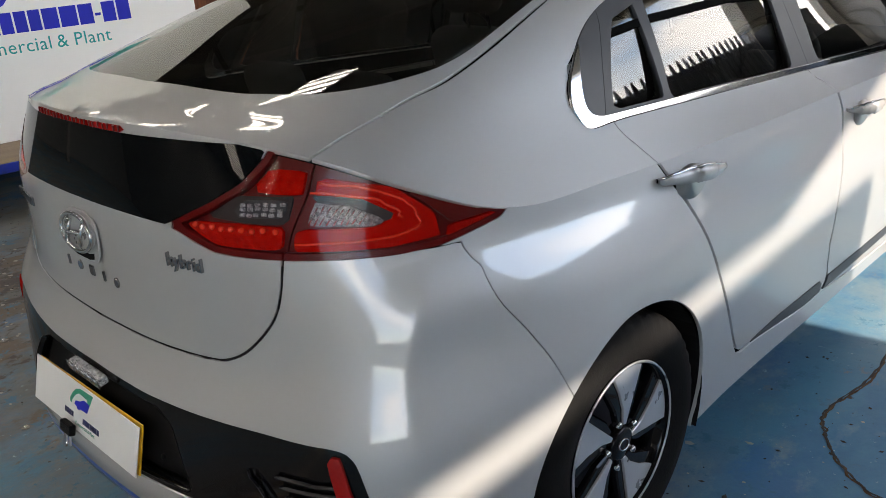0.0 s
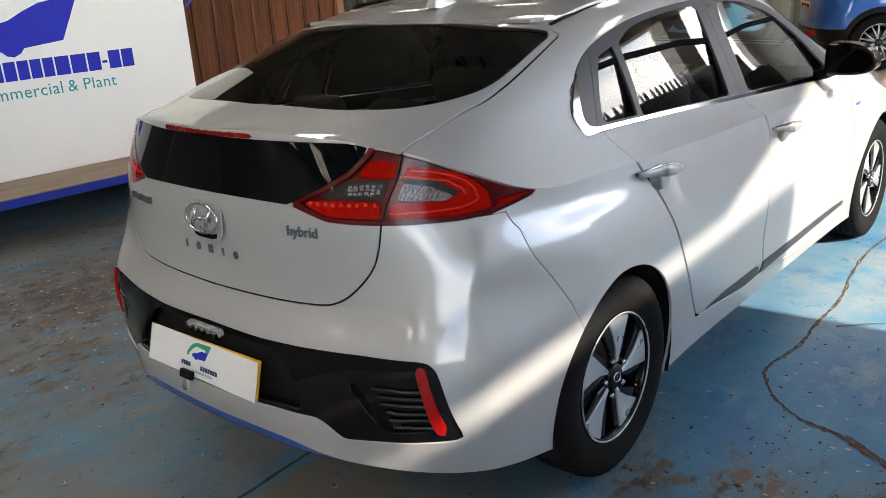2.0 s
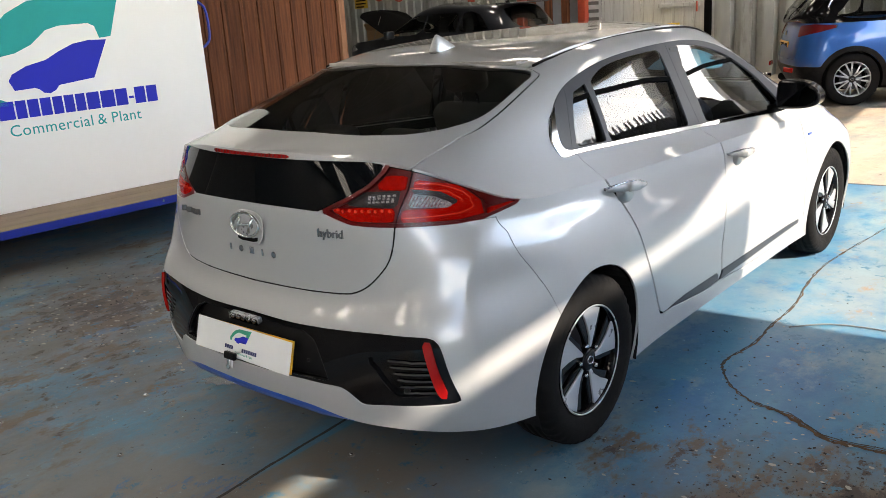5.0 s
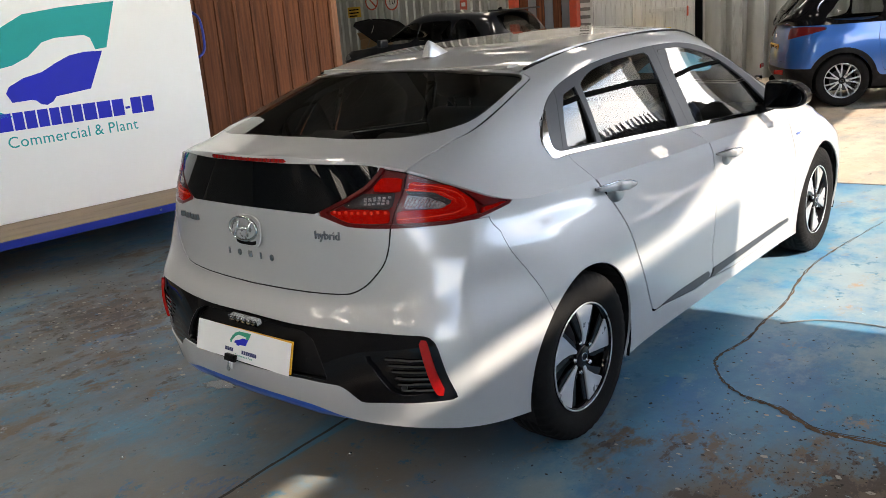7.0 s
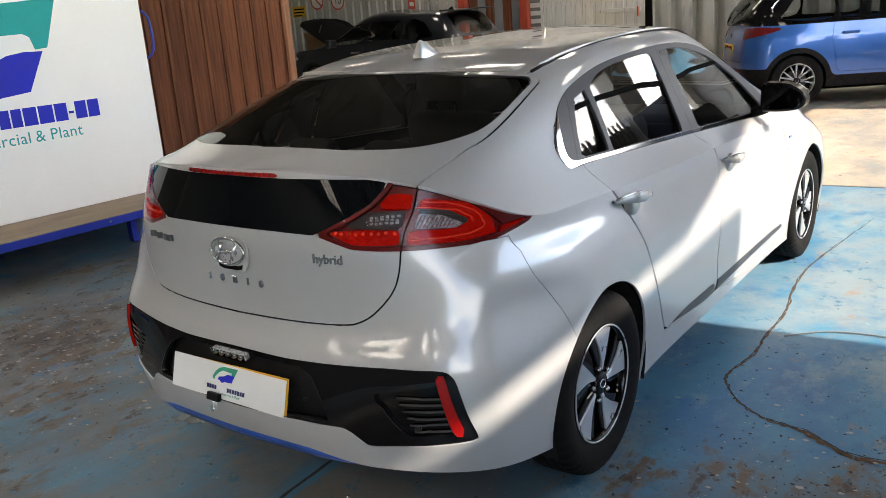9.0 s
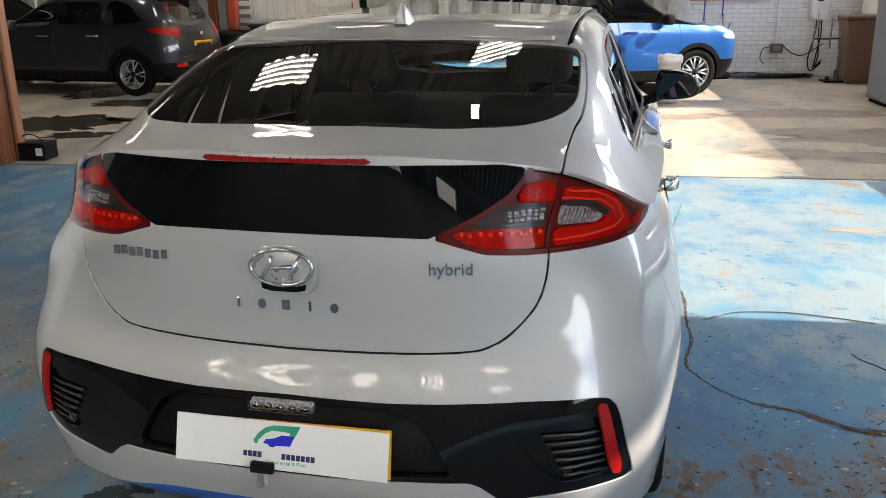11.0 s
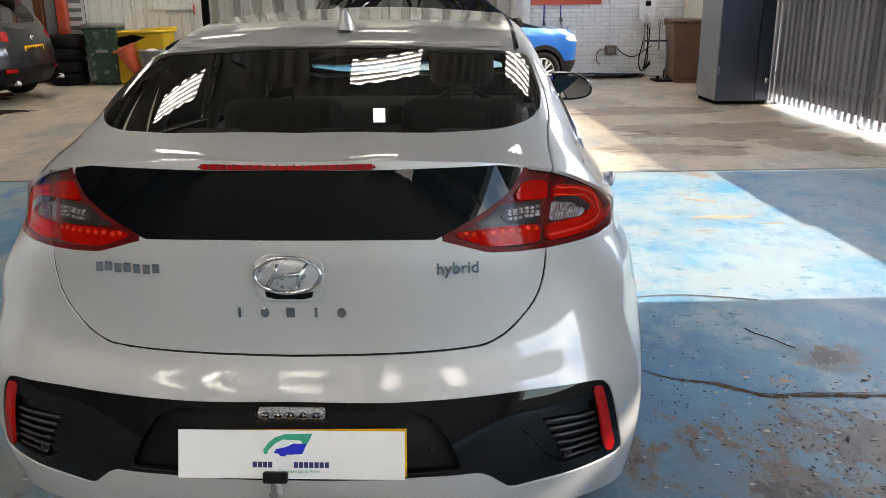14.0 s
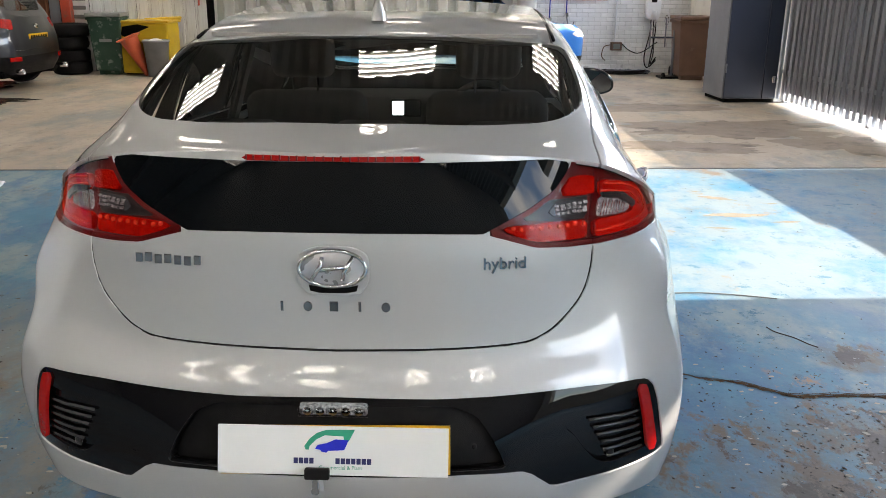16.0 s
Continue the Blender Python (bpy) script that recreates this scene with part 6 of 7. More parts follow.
part("side_beam", box(-.05, 0, -1.7, 1.62, .246, .308, .006), M_BLUESTEEL, trailer)
part("side_beam", box(-2.05, -2.0, -1.7, 1.62, .246, .308, .006), M_BLUESTEEL, trailer)
for y in (-1.7, -.5, 1.57):
    part("cross_beam", box(-2.0, -.05, y, y + .05, .248, .284), M_BLUESTEEL, trailer)
for k in range(7):
    part("deck_plank", box(-2.0 + .28 * k, -1.725 + .28 * k + (.042 if k == 6 else 0), -1.66, 1.60, .285, .311, .003), M_DECK, trailer)
for y in (-1.15,):
    part("trailer_wheel", lathe([(.05, -.05), (.10, -.05), (.12, -.03), (.12, .03), (.10, .05), (.05, .05)], 32, axis="x", closed=True), M_RUBBER, trailer, smooth=True, m=pose(-.35, y, .12))
    part("trailer_wheel", lathe([(.05, -.05), (.10, -.05), (.12, -.03), (.12, .03), (.10, .05), (.05, .05)], 32, axis="x", closed=True), M_RUBBER, trailer, smooth=True, m=pose(-1.7, y, .12))
part("axle", tube([(-1.7, -1.15, .12), (-.35, -1.15, .12)], .02, 8), M_BLUESTEEL, trailer, smooth=True)
for x in (-1.55, -.5):
    part("axle_bracket", box(x - .03, x + .03, -1.18, -1.12, .12, .284), M_BLUESTEEL, trailer)
part("prop_stand", box(-.40, -.34, .95, 1.01, 0, .283, .005), M_BLUESTEEL, trailer)
part("prop_stand", box(-1.7, -1.64, .95, 1.01, 0, .283, .005), M_BLUESTEEL, trailer)
for y in (.62, -.9):
    part("bolt_head", lathe([(0, 0), (.010, 0), (.010, .006), (0, .006)], 8, axis="x"), M_CHROME, trailer, m=pose(0, y, .279))

board = thing("sign_board", "large white sign board with teal and blue mark", "sign", sign_at)
part("panel", box(-.60, -.56, -1.35, 1.46, .312, 2.75, .004), M_BOARD, board)
for y in (-1.3, 1.30):
    part("prop", box(-.66, -.602, y, y + .06, .312, 2.6), M_BLUESTEEL, board)
part("grab_hook", tube(glide([(-.58, 1.47, 1.72), (-.58, 1.53, 1.66), (-.58, 1.545, 1.50), (-.58, 1.53, 1.40), (-.58, 1.47, 1.35)], 4), .011, 8), M_BLUESTEEL, board, "blue bent steel hook", True)
face = pose(-.559, 0, 0, 90, 0, 90)      # print: x along the board, y up


def printed(name, pts, mat, label="", smooth_n=0):
    if smooth_n:
        pts = [tuple(p) for p in glide(pts, smooth_n, True)]
    return part(name, prism(pts, .0012), mat, board, label, m=face)


printed("teal_mark", [(-.50, 1.22), (-.36, 1.36), (-.20, 1.56), (-.06, 1.70), (.10, 1.78), (.38, 1.815), (.80, 1.84), (.68, 1.50), (.59, 1.492), (.565, 1.58), (.52, 1.605), (.30, 1.60), (.20, 1.575), (.08, 1.48), (-.04, 1.43), (-.22, 1.40),
                      (-.33, 1.33), (-.34, 1.22), (-.22, 1.13), (-.10, 1.07), (-.23, 1.07), (-.36, 1.12)], M_TEAL)
printed("blue_mark", [(-.12, 1.24), (-.09, 1.285), (.02, 1.335), (.16, 1.365), (.27, 1.42), (.38, 1.465), (.50, 1.482), (.64, 1.478), (.50, 1.205), (.23, 1.178), (.20, 1.145), (.155, 1.125), (.11, 1.135), (.08, 1.165), (.05, 1.175), (-.09, 1.170)], M_NAVY)
s = .985
widths = [.10, .10, .05, .105, .12, .11, .085, .085, .085, .09, .09, .085, .12, .095, .10, .10]
for k, wd in enumerate(widths):
    tall = .018 if k == 2 else .128
    z = 1.035 - .0 * k
    mid = z if k != 2 else z - .01
    printed("name_bar", [(s - wd + .012, mid - tall / 2), (s, mid - tall / 2), (s, mid + tall / 2), (s - wd + .012, mid + tall / 2)], M_NAVY, "plain dark blue letter bar")
    s -= wd
tag_end = .825
for word in ("Plant", "&", "Commercial", "Cars,"):
    made = lettering("tagline_word", word, .118, M_TEAL, board, face @ pose(tag_end, .885, .001), .0006, "teal tagline word", "RIGHT", 1.06)
    tag_end -= dict(zip(("Plant", "&", "Commercial"), (.285, .102, .70))).get(word, 0)
tagged(part("paper_sheet", box(-.12, .12, -.08, .08, 0, .004, .001), M_WHITEPLATE, m=sign_at @ pose(-.18, 1.34, .312, 0, 0, 25)), "white paper sheet lying on the trailer deck", "paper")

# battery box by the post
batt = thing("battery_box", "black plastic battery box with white label", "box", BUILD @ pose(-4.47, 5.72, 0, 0, 0, 3))
part("case", box(-.23, .17, -.11, .13, 0, .145, .010, 2), M_BLACK, batt)
part("lid", box(-.235, .175, -.115, .135, .146, .165, .006), M_BLACK, batt)
part("label", box(.085, .15, -.1135, -.1105, .05, .12), M_WHITEPLATE, batt, "white label")
part("cable", tube(glide([(-.1, .0, .165), (-.08, -.03, .22), (.02, -.02, .235), (.10, .03, .165)], 5), .006, 6), M_BLACK, batt, smooth=True)

# bins, cone, tyres at the back
M_CHARGER = surface("white_charger_shell", (0.78, 0.79, 0.80), rough=0.3, coat=0.3, second=(0.73, 0.74, 0.75), scale=3)
M_GREENBIN = surface("scuffed_green_plastic", (0.020, 0.052, 0.034), rough=0.6, spec=0.2, second=(0.035, 0.072, 0.050), scale=5, grime=(0.26, 0.28, 0.25), grime_scale=7, grime_from=0.55)
M_GREYLID = surface("grey_bin_lid", (0.16, 0.165, 0.155), rough=0.6, second=(0.22, 0.22, 0.21), scale=6)
M_YELLOW = surface("yellow_plastic", (0.62, 0.40, 0.015), rough=0.5, second=(0.50, 0.31, 0.012), scale=4, grime=(0.16, 0.10, 0.04), grime_scale=5, grime_from=0.62)
M_BROWNBIN = surface("brown_plastic_bin", (0.155, 0.085, 0.055), rough=0.55, second=(0.115, 0.062, 0.042), scale=4, grime=(0.25, 0.20, 0.16), grime_scale=4, grime_from=0.63)
M_ORANGE = surface("orange_cone_plastic", (0.60, 0.10, 0.035), rough=0.5, second=(0.45, 0.075, 0.03), scale=6, grime=(0.2, 0.12, 0.1), grime_scale=5)
M_GREYBIN = surface("grey_plastic_tub", (0.17, 0.175, 0.18), rough=0.5, second=(0.22, 0.225, 0.23), scale=6, grime=(0.4, 0.4, 0.4), grime_scale=6, grime_from=0.66)
M_BAG = surface("white_bin_bag", (0.75, 0.75, 0.76), rough=0.45, second=(0.66, 0.66, 0.68), scale=16, bump=0.8, bump_scale=30)


def wheelie(name, label, m, mat, lid_mat, w=.56, d=.68, h=.98):
    b = thing(name, label, "bin", m, group="wheeled bins")
    bm = box(-w / 2, w / 2, -d / 2, d / 2, .06, h, .03, 2)
    for vert in bm.verts:
        k = .78 + .22 * (vert.co.z - .06) / (h - .06)
        vert.co.x *= k
        vert.co.y *= k
    part("body", bm, mat, b)
    part("collar", box(-w / 2 - .015, w / 2 + .015, -d / 2 - .015, d / 2 + .015, h - .05, h, .01), mat, b)
    part("lid", box(-w / 2 - .02, w / 2 + .02, -d / 2 - .04, d / 2 + .02, h + .002, h + .065, .02, 2), lid_mat, b)
    part("handle_bar", tube([(-w / 2 + .05, d / 2 + .05, h - .02), (w / 2 - .05, d / 2 + .05, h - .02)], .016, 8), mat, b, smooth=True)
    for x in (-w / 2 + .06, w / 2 - .06):
        part("wheel", lathe([(0, -.025), (.09, -.025), (.10, -.01), (.10, .01), (.09, .025), (0, .025)], 20, axis="x"), M_RUBBER, b, smooth=True, m=pose(x, d / 2 - .05, .10))
    part("foot", box(-w / 2 + .10, w / 2 - .10, -d / 2 + .10, d / 2 - .12, 0, .06), mat, b)
    return b


green = wheelie("wheeled_bin", "scuffed dark green wheeled bin with grey lid", BUILD @ pose(-4.92, 13.60, 0, 0, 0, 4), M_GREENBIN, M_GREYLID, .54, .60, .96)
part("print_bar", box(-.10, .10, -.282, -.272, .55, .60), M_GREYLID, green, "faded pale print")
wheelie("wheeled_bin", "brown wheeled bin by the steel cabinet", BUILD @ pose(5.02, 12.95, 0, 0, 0, -3), M_BROWNBIN, M_BROWNBIN)
ybin = thing("yellow_bin", "cracked yellow bin with a torn open lid", "bin", BUILD @ pose(-4.24, 13.66, 0, 0, 0, -6))
part("body", box(-.42, .42, -.28, .28, .02, .86, .03, 2), M_YELLOW, ybin)
part("rim", box(-.45, .45, -.31, .31, .86, .90, .01), M_YELLOW, ybin)
part("lid", box(-.45, .45, -.02, .02, 0, .60, .01), M_YELLOW, ybin, "broken yellow lid", m=pose(0, .29, .90, -62, 0, 0))
# thin near-black sheet on the solid body paints the shaded inside of the break
part("dark_mouth", prism([(-.40, .66), (-.36, .80), (-.10, .84), (.12, .80), (-.12, .70), (-.34, .63)], .003), M_DARK, ybin, m=pose(0, -.282, 0, 90, 0, 0))
part("foot", box(-.38, .38, -.24, .24, 0, .02), M_DARK, ybin)
cone = thing("traffic_cone", "battered orange traffic cone upturned against the bins", "cone", BUILD @ pose(-4.49, 13.22, .645, 0, 156, 0))
part("cone_body", lathe([(.16, .03), (.15, .06), (.05, .66), (.045, .70), (.03, .70), (.03, .60)], 24), M_ORANGE, cone, smooth=True)
part("cone_base", box(-.17, .17, -.17, .17, 0, .03, .01), M_ORANGE, cone)
tub = thing("rubbish_tub", "grey round tub full of rubbish", "bin", BUILD @ pose(-4.01, 13.15, 0))
part("tub_body", lathe([(0, 0), (.165, 0), (.21, .56), (.225, .56), (.225, .60), (.20, .60), (.195, .55)], 28), M_GREYBIN, tub, smooth=True)
part("rubbish", lathe([(.19, .54), (.12, .59), (.05, .62), (0, .61)], 12), M_BAG, tub)
tub2 = thing("rubbish_tub", "slim white tub lined with a white bag", "bin", BUILD @ pose(1.86, 10.28, 0))
part("tub_body", lathe([(0, 0), (.125, 0), (.150, .56), (.160, .56), (.160, .60), (.145, .60), (.14, .55)], 28), M_CHARGER, tub2, smooth=True)
bm = lathe([(.163, .52), (.170, .60), (.155, .63), (.10, .62), (.05, .65), (0, .64)], 30)
for vert in bm.verts:
    vert.co.z += .02 * noise.noise(vert.co * 14)
part("bag", bm, M_BAG, tub2, smooth=True)

tyre_prof = [(.19, -.085), (.20, -.10), (.27, -.105), (.305, -.085), (.318, -.05), (.318, .05), (.305, .085), (.27, .105), (.20, .10), (.19, .085)]
first = None
rnd = random.Random(8)
for col, (u, w, n) in enumerate(((-5.58, 13.56, 4),)):
    for k in range(n):
        m = BUILD @ pose(u + rnd.uniform(-.02, .02), w + rnd.uniform(-.02, .02), .106 + .212 * k, 0, 0, 40 * k)
        if first is None:
            first = tagged(part("old_tyre", lathe(tyre_prof, 44, closed=True), M_RUBBER, smooth=True), "worn black tyre in a stack", "tyre", "stacked tyres")
            first.matrix_world = m
        else:
            copy_thing(first, m)

# on and by the brick wall
charger = thing("wall_charger", "white wall charger with hanging black cables", "charger", BUILD @ pose(4.60, 13.965, 0))
part("shell", prism(glide([(-.10, .96), (-.13, 1.10), (-.13, 1.36), (-.09, 1.44), (0, 1.455), (.09, 1.44), (.13, 1.36), (.13, 1.10), (.10, .96), (0, .94)], 4, True), .12, .02, 2), M_CHARGER, charger, m=pose(0, 0, 0, 90, 0, 0))
part("window", box(-.05, .05, -.127, -.1205, 1.24, 1.33, .003), M_GLOSSBLACK, charger)
part("plug", lathe([(0, 0), (.035, .0), (.045, .05), (.04, .13), (0, .14)], 16), M_CHARGER, charger, smooth=True, m=pose(0, -.13, .98, 20, 0, 0))
for x0, x1, low in ((-.03, -.10, .10), (.02, .06, .16), (.05, .02, .12)):
    part("cable", tube(glide([(x0, -.10, .96), (x0 * 1.2, -.10, .7), (x1, -.07, low + .2), (x1 * .4, -.06, low), (.12, -.05, low + .12)], 6), .011, 6), M_BLACK, charger, smooth=True)
sock = thing("socket_box", "brown electric socket box with a conduit", "socket", BUILD @ pose(3.98, 13.965, 0))
part("socket_body", box(-.10, .10, -.09, 0, .40, .55, .012, 2), M_BROWNBIN, sock)
part("socket_cover", box(-.06, .06, -.10, -.091, .43, .52, .006), M_GREYLID, sock)
part("conduit", tube([(-.03, -.03, .55), (-.03, -.03, 2.4)], .014, 8), M_CHARGER, sock, smooth=True)
part("wire", tube(glide([(-.10, -.05, .50), (-.22, -.04, .46), (-.25, -.04, .30), (-.18, -.03, .22)], 5), .009, 6), M_BROWNBIN, sock, smooth=True)
part("wire", tube(glide([(.10, -.05, .52), (.25, -.04, .40), (.45, -.04, .36), (.75, -.04, .55)], 5), .009, 6), M_BLACK, sock, smooth=True)
for u, drop in ((2.75, .30), (3.05, .22)):
    tap = thing("wall_tap", "blue hose tap on the brick wall", "tap", BUILD @ pose(u, 13.965, 0))
    part("pipe", tube([(0, -.03, 1.27), (0, -.03, 1.27 - drop)], .012, 8), M_BLUESTEEL, tap, smooth=True)
    part("tap_body", box(-.03, .03, -.10, -.01, 1.20 - drop, 1.27 - drop, .01), M_CHROME, tap)
    part("hose", tube(glide([(0, -.08, 1.20 - drop), (.03, -.09, 1.08 - drop), (.10, -.08, 1.04 - drop), (.14, -.06, 1.12 - drop)], 5), .012, 6), M_GREYBIN, tap, smooth=True)
stand = thing("steel_stand", "dark steel clamp stand on a heavy foot", "stand", BUILD @ pose(4.76, 13.05, 0))
part("upright", tube([(0, 0, .02), (0, 0, .80)], .022, 8), M_CABSIDE, stand, smooth=True)
part("cross_arm", tube([(-.42, 0, .68), (.30, 0, .68)], .016, 8), M_CABINET, stand, smooth=True)
for x, z0, z1 in ((-.42, .50, .90), (-.16, .52, 1.0), (.14, .56, .84)):
    part("clamp", tube([(x, -.02, z0), (x, -.02, z1)], .013, 6), M_CABSIDE, stand, smooth=True)
part("hook", tube(glide([(-.42, -.02, .80), (-.36, -.02, .86), (-.34, -.02, .94), (-.38, -.02, .97)], 4), .010, 6), M_CHROME, stand, smooth=True)
part("loop", tube(glide([(-.16, -.02, .88), (-.12, -.02, .96), (-.16, -.02, 1.05), (-.19, -.02, .96)], 4, True), .006, 6, closed=True), M_CHROME, stand, smooth=True)
part("foot", box(-.22, .22, -.16, .16, 0, .035, .006), M_BLACK, stand)
part("caster", lathe([(0, -.02), (.05, -.02), (.05, .02), (0, .02)], 14, axis="x"), M_RUBBER, stand, m=pose(-.18, -.14, .05))
M_HOSE = surface("blue_hose", (0.05, 0.065, 0.09), rough=0.5, second=(0.09, 0.10, 0.12), scale=6)
rnd = random.Random(21)
for k, (u, w, r, mat) in enumerate(((3.65, 13.62, .30, M_HOSE), (3.95, 13.55, .34, M_BLACK), (3.50, 13.70, .22, M_BLACK), (4.25, 13.62, .2, M_HOSE))):
    pts = []
    for j in range(90):
        a = j * .28
        pts.append((r * (1 + .18 * math.sin(j * .37 + k)) * math.cos(a) * 1.3, r * .45 * math.sin(a) * (1 + .2 * math.cos(j * .21)), .016 + .0007 * j + .010 * rnd.random()))
    hose = tagged(part("hose_coil", tube(pts, .014, 6), mat, smooth=True), "loose coil of dark hose on the floor", "hose")
    hose.matrix_world = BUILD @ pose(u, w, 0)

# signs on the grey sheet wall
M_SIGNW = surface("white_sign", (0.62, 0.61, 0.58), rough=0.5, second=(0.54, 0.53, 0.50), scale=6)
M_SIGNY = surface("yellow_sign", (0.62, 0.38, 0.02), rough=0.5, second=(0.52, 0.31, 0.02), scale=6)
for u, z, word in ((-10.33, 1.86, "10"), (-10.92, 1.90, "")):
    sg = thing("round_sign", "round white sign with a red ring", "sign", BUILD @ pose(u, 13.965, z))
    part("disc", lathe([(0, 0), (.19, 0), (.19, .008), (0, .008)], 32), M_SIGNW, sg, m=pose(0, 0, 0, 90, 0, 0))
    part("red_ring", lathe([(.155, .009), (.19, .009), (.19, .012), (.155, .012)], 32, closed=True), M_REDPAINT, sg, m=pose(0, 0, 0, 90, 0, 0))
    if word:
        lettering("number", word, .20, M_DARK, sg, pose(0, -.010, 0, 90, 0, 0), .001)
    else:
        part("slash", box(-.17, .17, -.018, .018, .009, .012), M_REDPAINT, sg, m=pose(0, 0, 0, 90, 0, 0) @ pose(0, 0, 0, 0, 0, -45))
ys = thing("yellow_sign", "small yellow notice with dark print", "sign", BUILD @ pose(-11.48, 13.965, 1.70))
part("plate", box(-.20, .20, -.012, -.004, -.12, .12, .003), M_SIGNY, ys)
for k in range(3):
    part("print_bar", box(-.15, .15 - .06 * (k == 2), -.0145, -.0125, .055 - .07 * k - .015, .055 - .07 * k + .015), M_DARK, ys)
rs = thing("red_notice", "small red and white notice on the post", "sign", BUILD @ pose(-8.35, 13.94, 1.66))
part("plate", box(-.09, .09, -.010, 0, -.10, .10, .002), M_REDPAINT, rs)
part("print_bar", box(-.05, .05, -.012, -.0105, -.03, .05), M_SIGNW, rs)
ct = thing("cardboard_carton", "open brown cardboard carton on a bench", "box", BUILD @ pose(-9.75, 12.6, .70, 0, 0, 12))
M_CARD = surface("cardboard", (0.42, 0.27, 0.15), rough=0.8, second=(0.36, 0.23, 0.125), scale=5)
part("carton_body", box(-.28, .28, -.2, .2, 0, .42, .004), M_CARD, ct)
part("flap", box(-.28, .28, -.004, .004, 0, .18), M_CARD, ct, m=pose(0, -.2, .42, 40, 0, 0))
bench2 = thing("work_bench", "steel work bench below the signs", "bench", BUILD @ pose(-9.75, 12.7, 0))
part("bench_top", box(-.75, .75, -.33, .33, .66, .70, .004), M_STEEL, bench2)
for x in (-.70, .70):
    for y in (-.28, .28):
        part("leg", box(x - .025, x + .025, y - .025, y + .025, 0, .66), M_STEEL, bench2)

# trolley, rag, paper, twig, studs, grit on the floor
jack = thing("trolley_jack", "low blue trolley jack with a red wheel", "jack", BUILD @ pose(4.22, 2.40, 0))
part("frame_rail", box(-.10, .55, -.12, -.09, .10, .24, .01), M_BLUESTEEL, jack)
part("frame_rail", box(-.10, .55, .09, .12, .10, .24, .01), M_BLUESTEEL, jack)
part("deck", box(-.12, .56, -.13, .13, .235, .262, .006), M_DECK, jack)
for y in (-.10, .10):
    part("fork", box(-.05, .03, y - .03, y + .03, .07, .12, .008), M_CHROME, jack)
    part("wheel", lathe([(0, -.02), (.048, -.02), (.052, -.012), (.052, .012), (.048, .02), (0, .02)], 18, axis="x"), M_REDPAINT, jack, smooth=True, m=pose(-.02, y, .052, 0, 0, 90))
part("wheel", lathe([(0, -.05), (.05, -.05), (.05, .05), (0, .05)], 18, axis="x"), M_RUBBER, jack, smooth=True, m=pose(.50, 0, .05, 0, 0, 90))
bm = bmesh.new()
bmesh.ops.create_grid(bm, x_segments=14, y_segments=10, size=.5)
for vert in bm.verts:
    x, y = vert.co.x, vert.co.y
    vert.co = Vector((x * .26 + .02 * noise.noise(Vector((x * 5, y * 5, 3))), y * .18, .012 + .17 * abs(noise.noise(Vector((x * 4, y * 6, 1)))) * (1 - 1.4 * abs(y)) * (1 - 1.2 * abs(x))))
bmesh.ops.solidify(bm, geom=list(bm.faces), thickness=.003)
tagged(part("rag", bm, M_BAG, smooth=True, m=BUILD @ pose(-3.05, 4.80, .002, 0, 0, 8)), "crumpled white rag on the blue floor", "rag")
tagged(part("twig", tube(glide([(1.68, 2.02, .006), (1.70, 1.96, .008), (1.76, 1.90, .007), (1.80, 1.83, .007), (1.83, 1.80, .005)], 5), .0028, 6), M_JOINT, smooth=True), "thin dark twig on the floor", "twig")
tagged(part("pipe_mark", tube(glide([(1.10, 2.30, .006), (1.25, 2.43, .006), (1.48, 2.47, .006), (1.70, 2.44, .006), (1.86, 2.40, .006)], 5), .0038, 6), M_GREYBIN, smooth=True), "thin pale cable lying on the floor", "cable")
stud = None
for x, y in ((-.55, -.20), (-.30, -.60), (-.95, .15), (-1.25, -.35), (-.20, -.95), (.55, -.75), (-1.7, .35), (.20, .30), (-1.05, .95)):
    m = pose(x, y, 0, 0, 0, 37 * x)
    if stud is None:
        stud = thing("floor_stud", "rusty steel stud cut off at the floor", "stud", m, group="floor studs")
        part("stud_pin", lathe([(0, 0), (.007, 0), (.006, .009), (0, .010)], 8), M_CHROME, stud, smooth=True)
        part("washer", lathe([(.0, 0), (.013, 0), (.013, .003), (0, .003)], 10), M_STEEL, stud)
    else:
        copy_thing(stud, m)
rnd = random.Random(77)
verts, faces = [], []
for k in range(2600):
    if k < 900:
        x, y = rnd.gauss(-2.3, .65), rnd.gauss(.9, .65)
    elif k < 1500:
        x, y = rnd.uniform(.8, 3.2), rnd.uniform(-.4, 2.2)
    elif k < 2200:
        x, y = rnd.gauss(1.85, .35), rnd.gauss(.95, .28)
    else:
        x, y = rnd.uniform(-4, 4), rnd.uniform(-2.5, 5)
    s = .0018 + .008 * rnd.random() ** 2.2 * (1.5 if rnd.random() < .1 else 1)
    a = rnd.uniform(0, 6.28)
    c, d = s * math.cos(a), s * math.sin(a)
    h = rnd.uniform(.001, .004)
    b = len(verts)
    verts += [(x + c, y + d, .002), (x - d * .6, y + c * .6, .002), (x - c, y - d, .002), (x + d * .6, y - c * .6, .002), (x, y, .002 + h)]
    faces += [(b, b + 1, b + 4), (b + 1, b + 2, b + 4), (b + 2, b + 3, b + 4), (b + 3, b, b + 4)]
chips = []
chip_faces = []
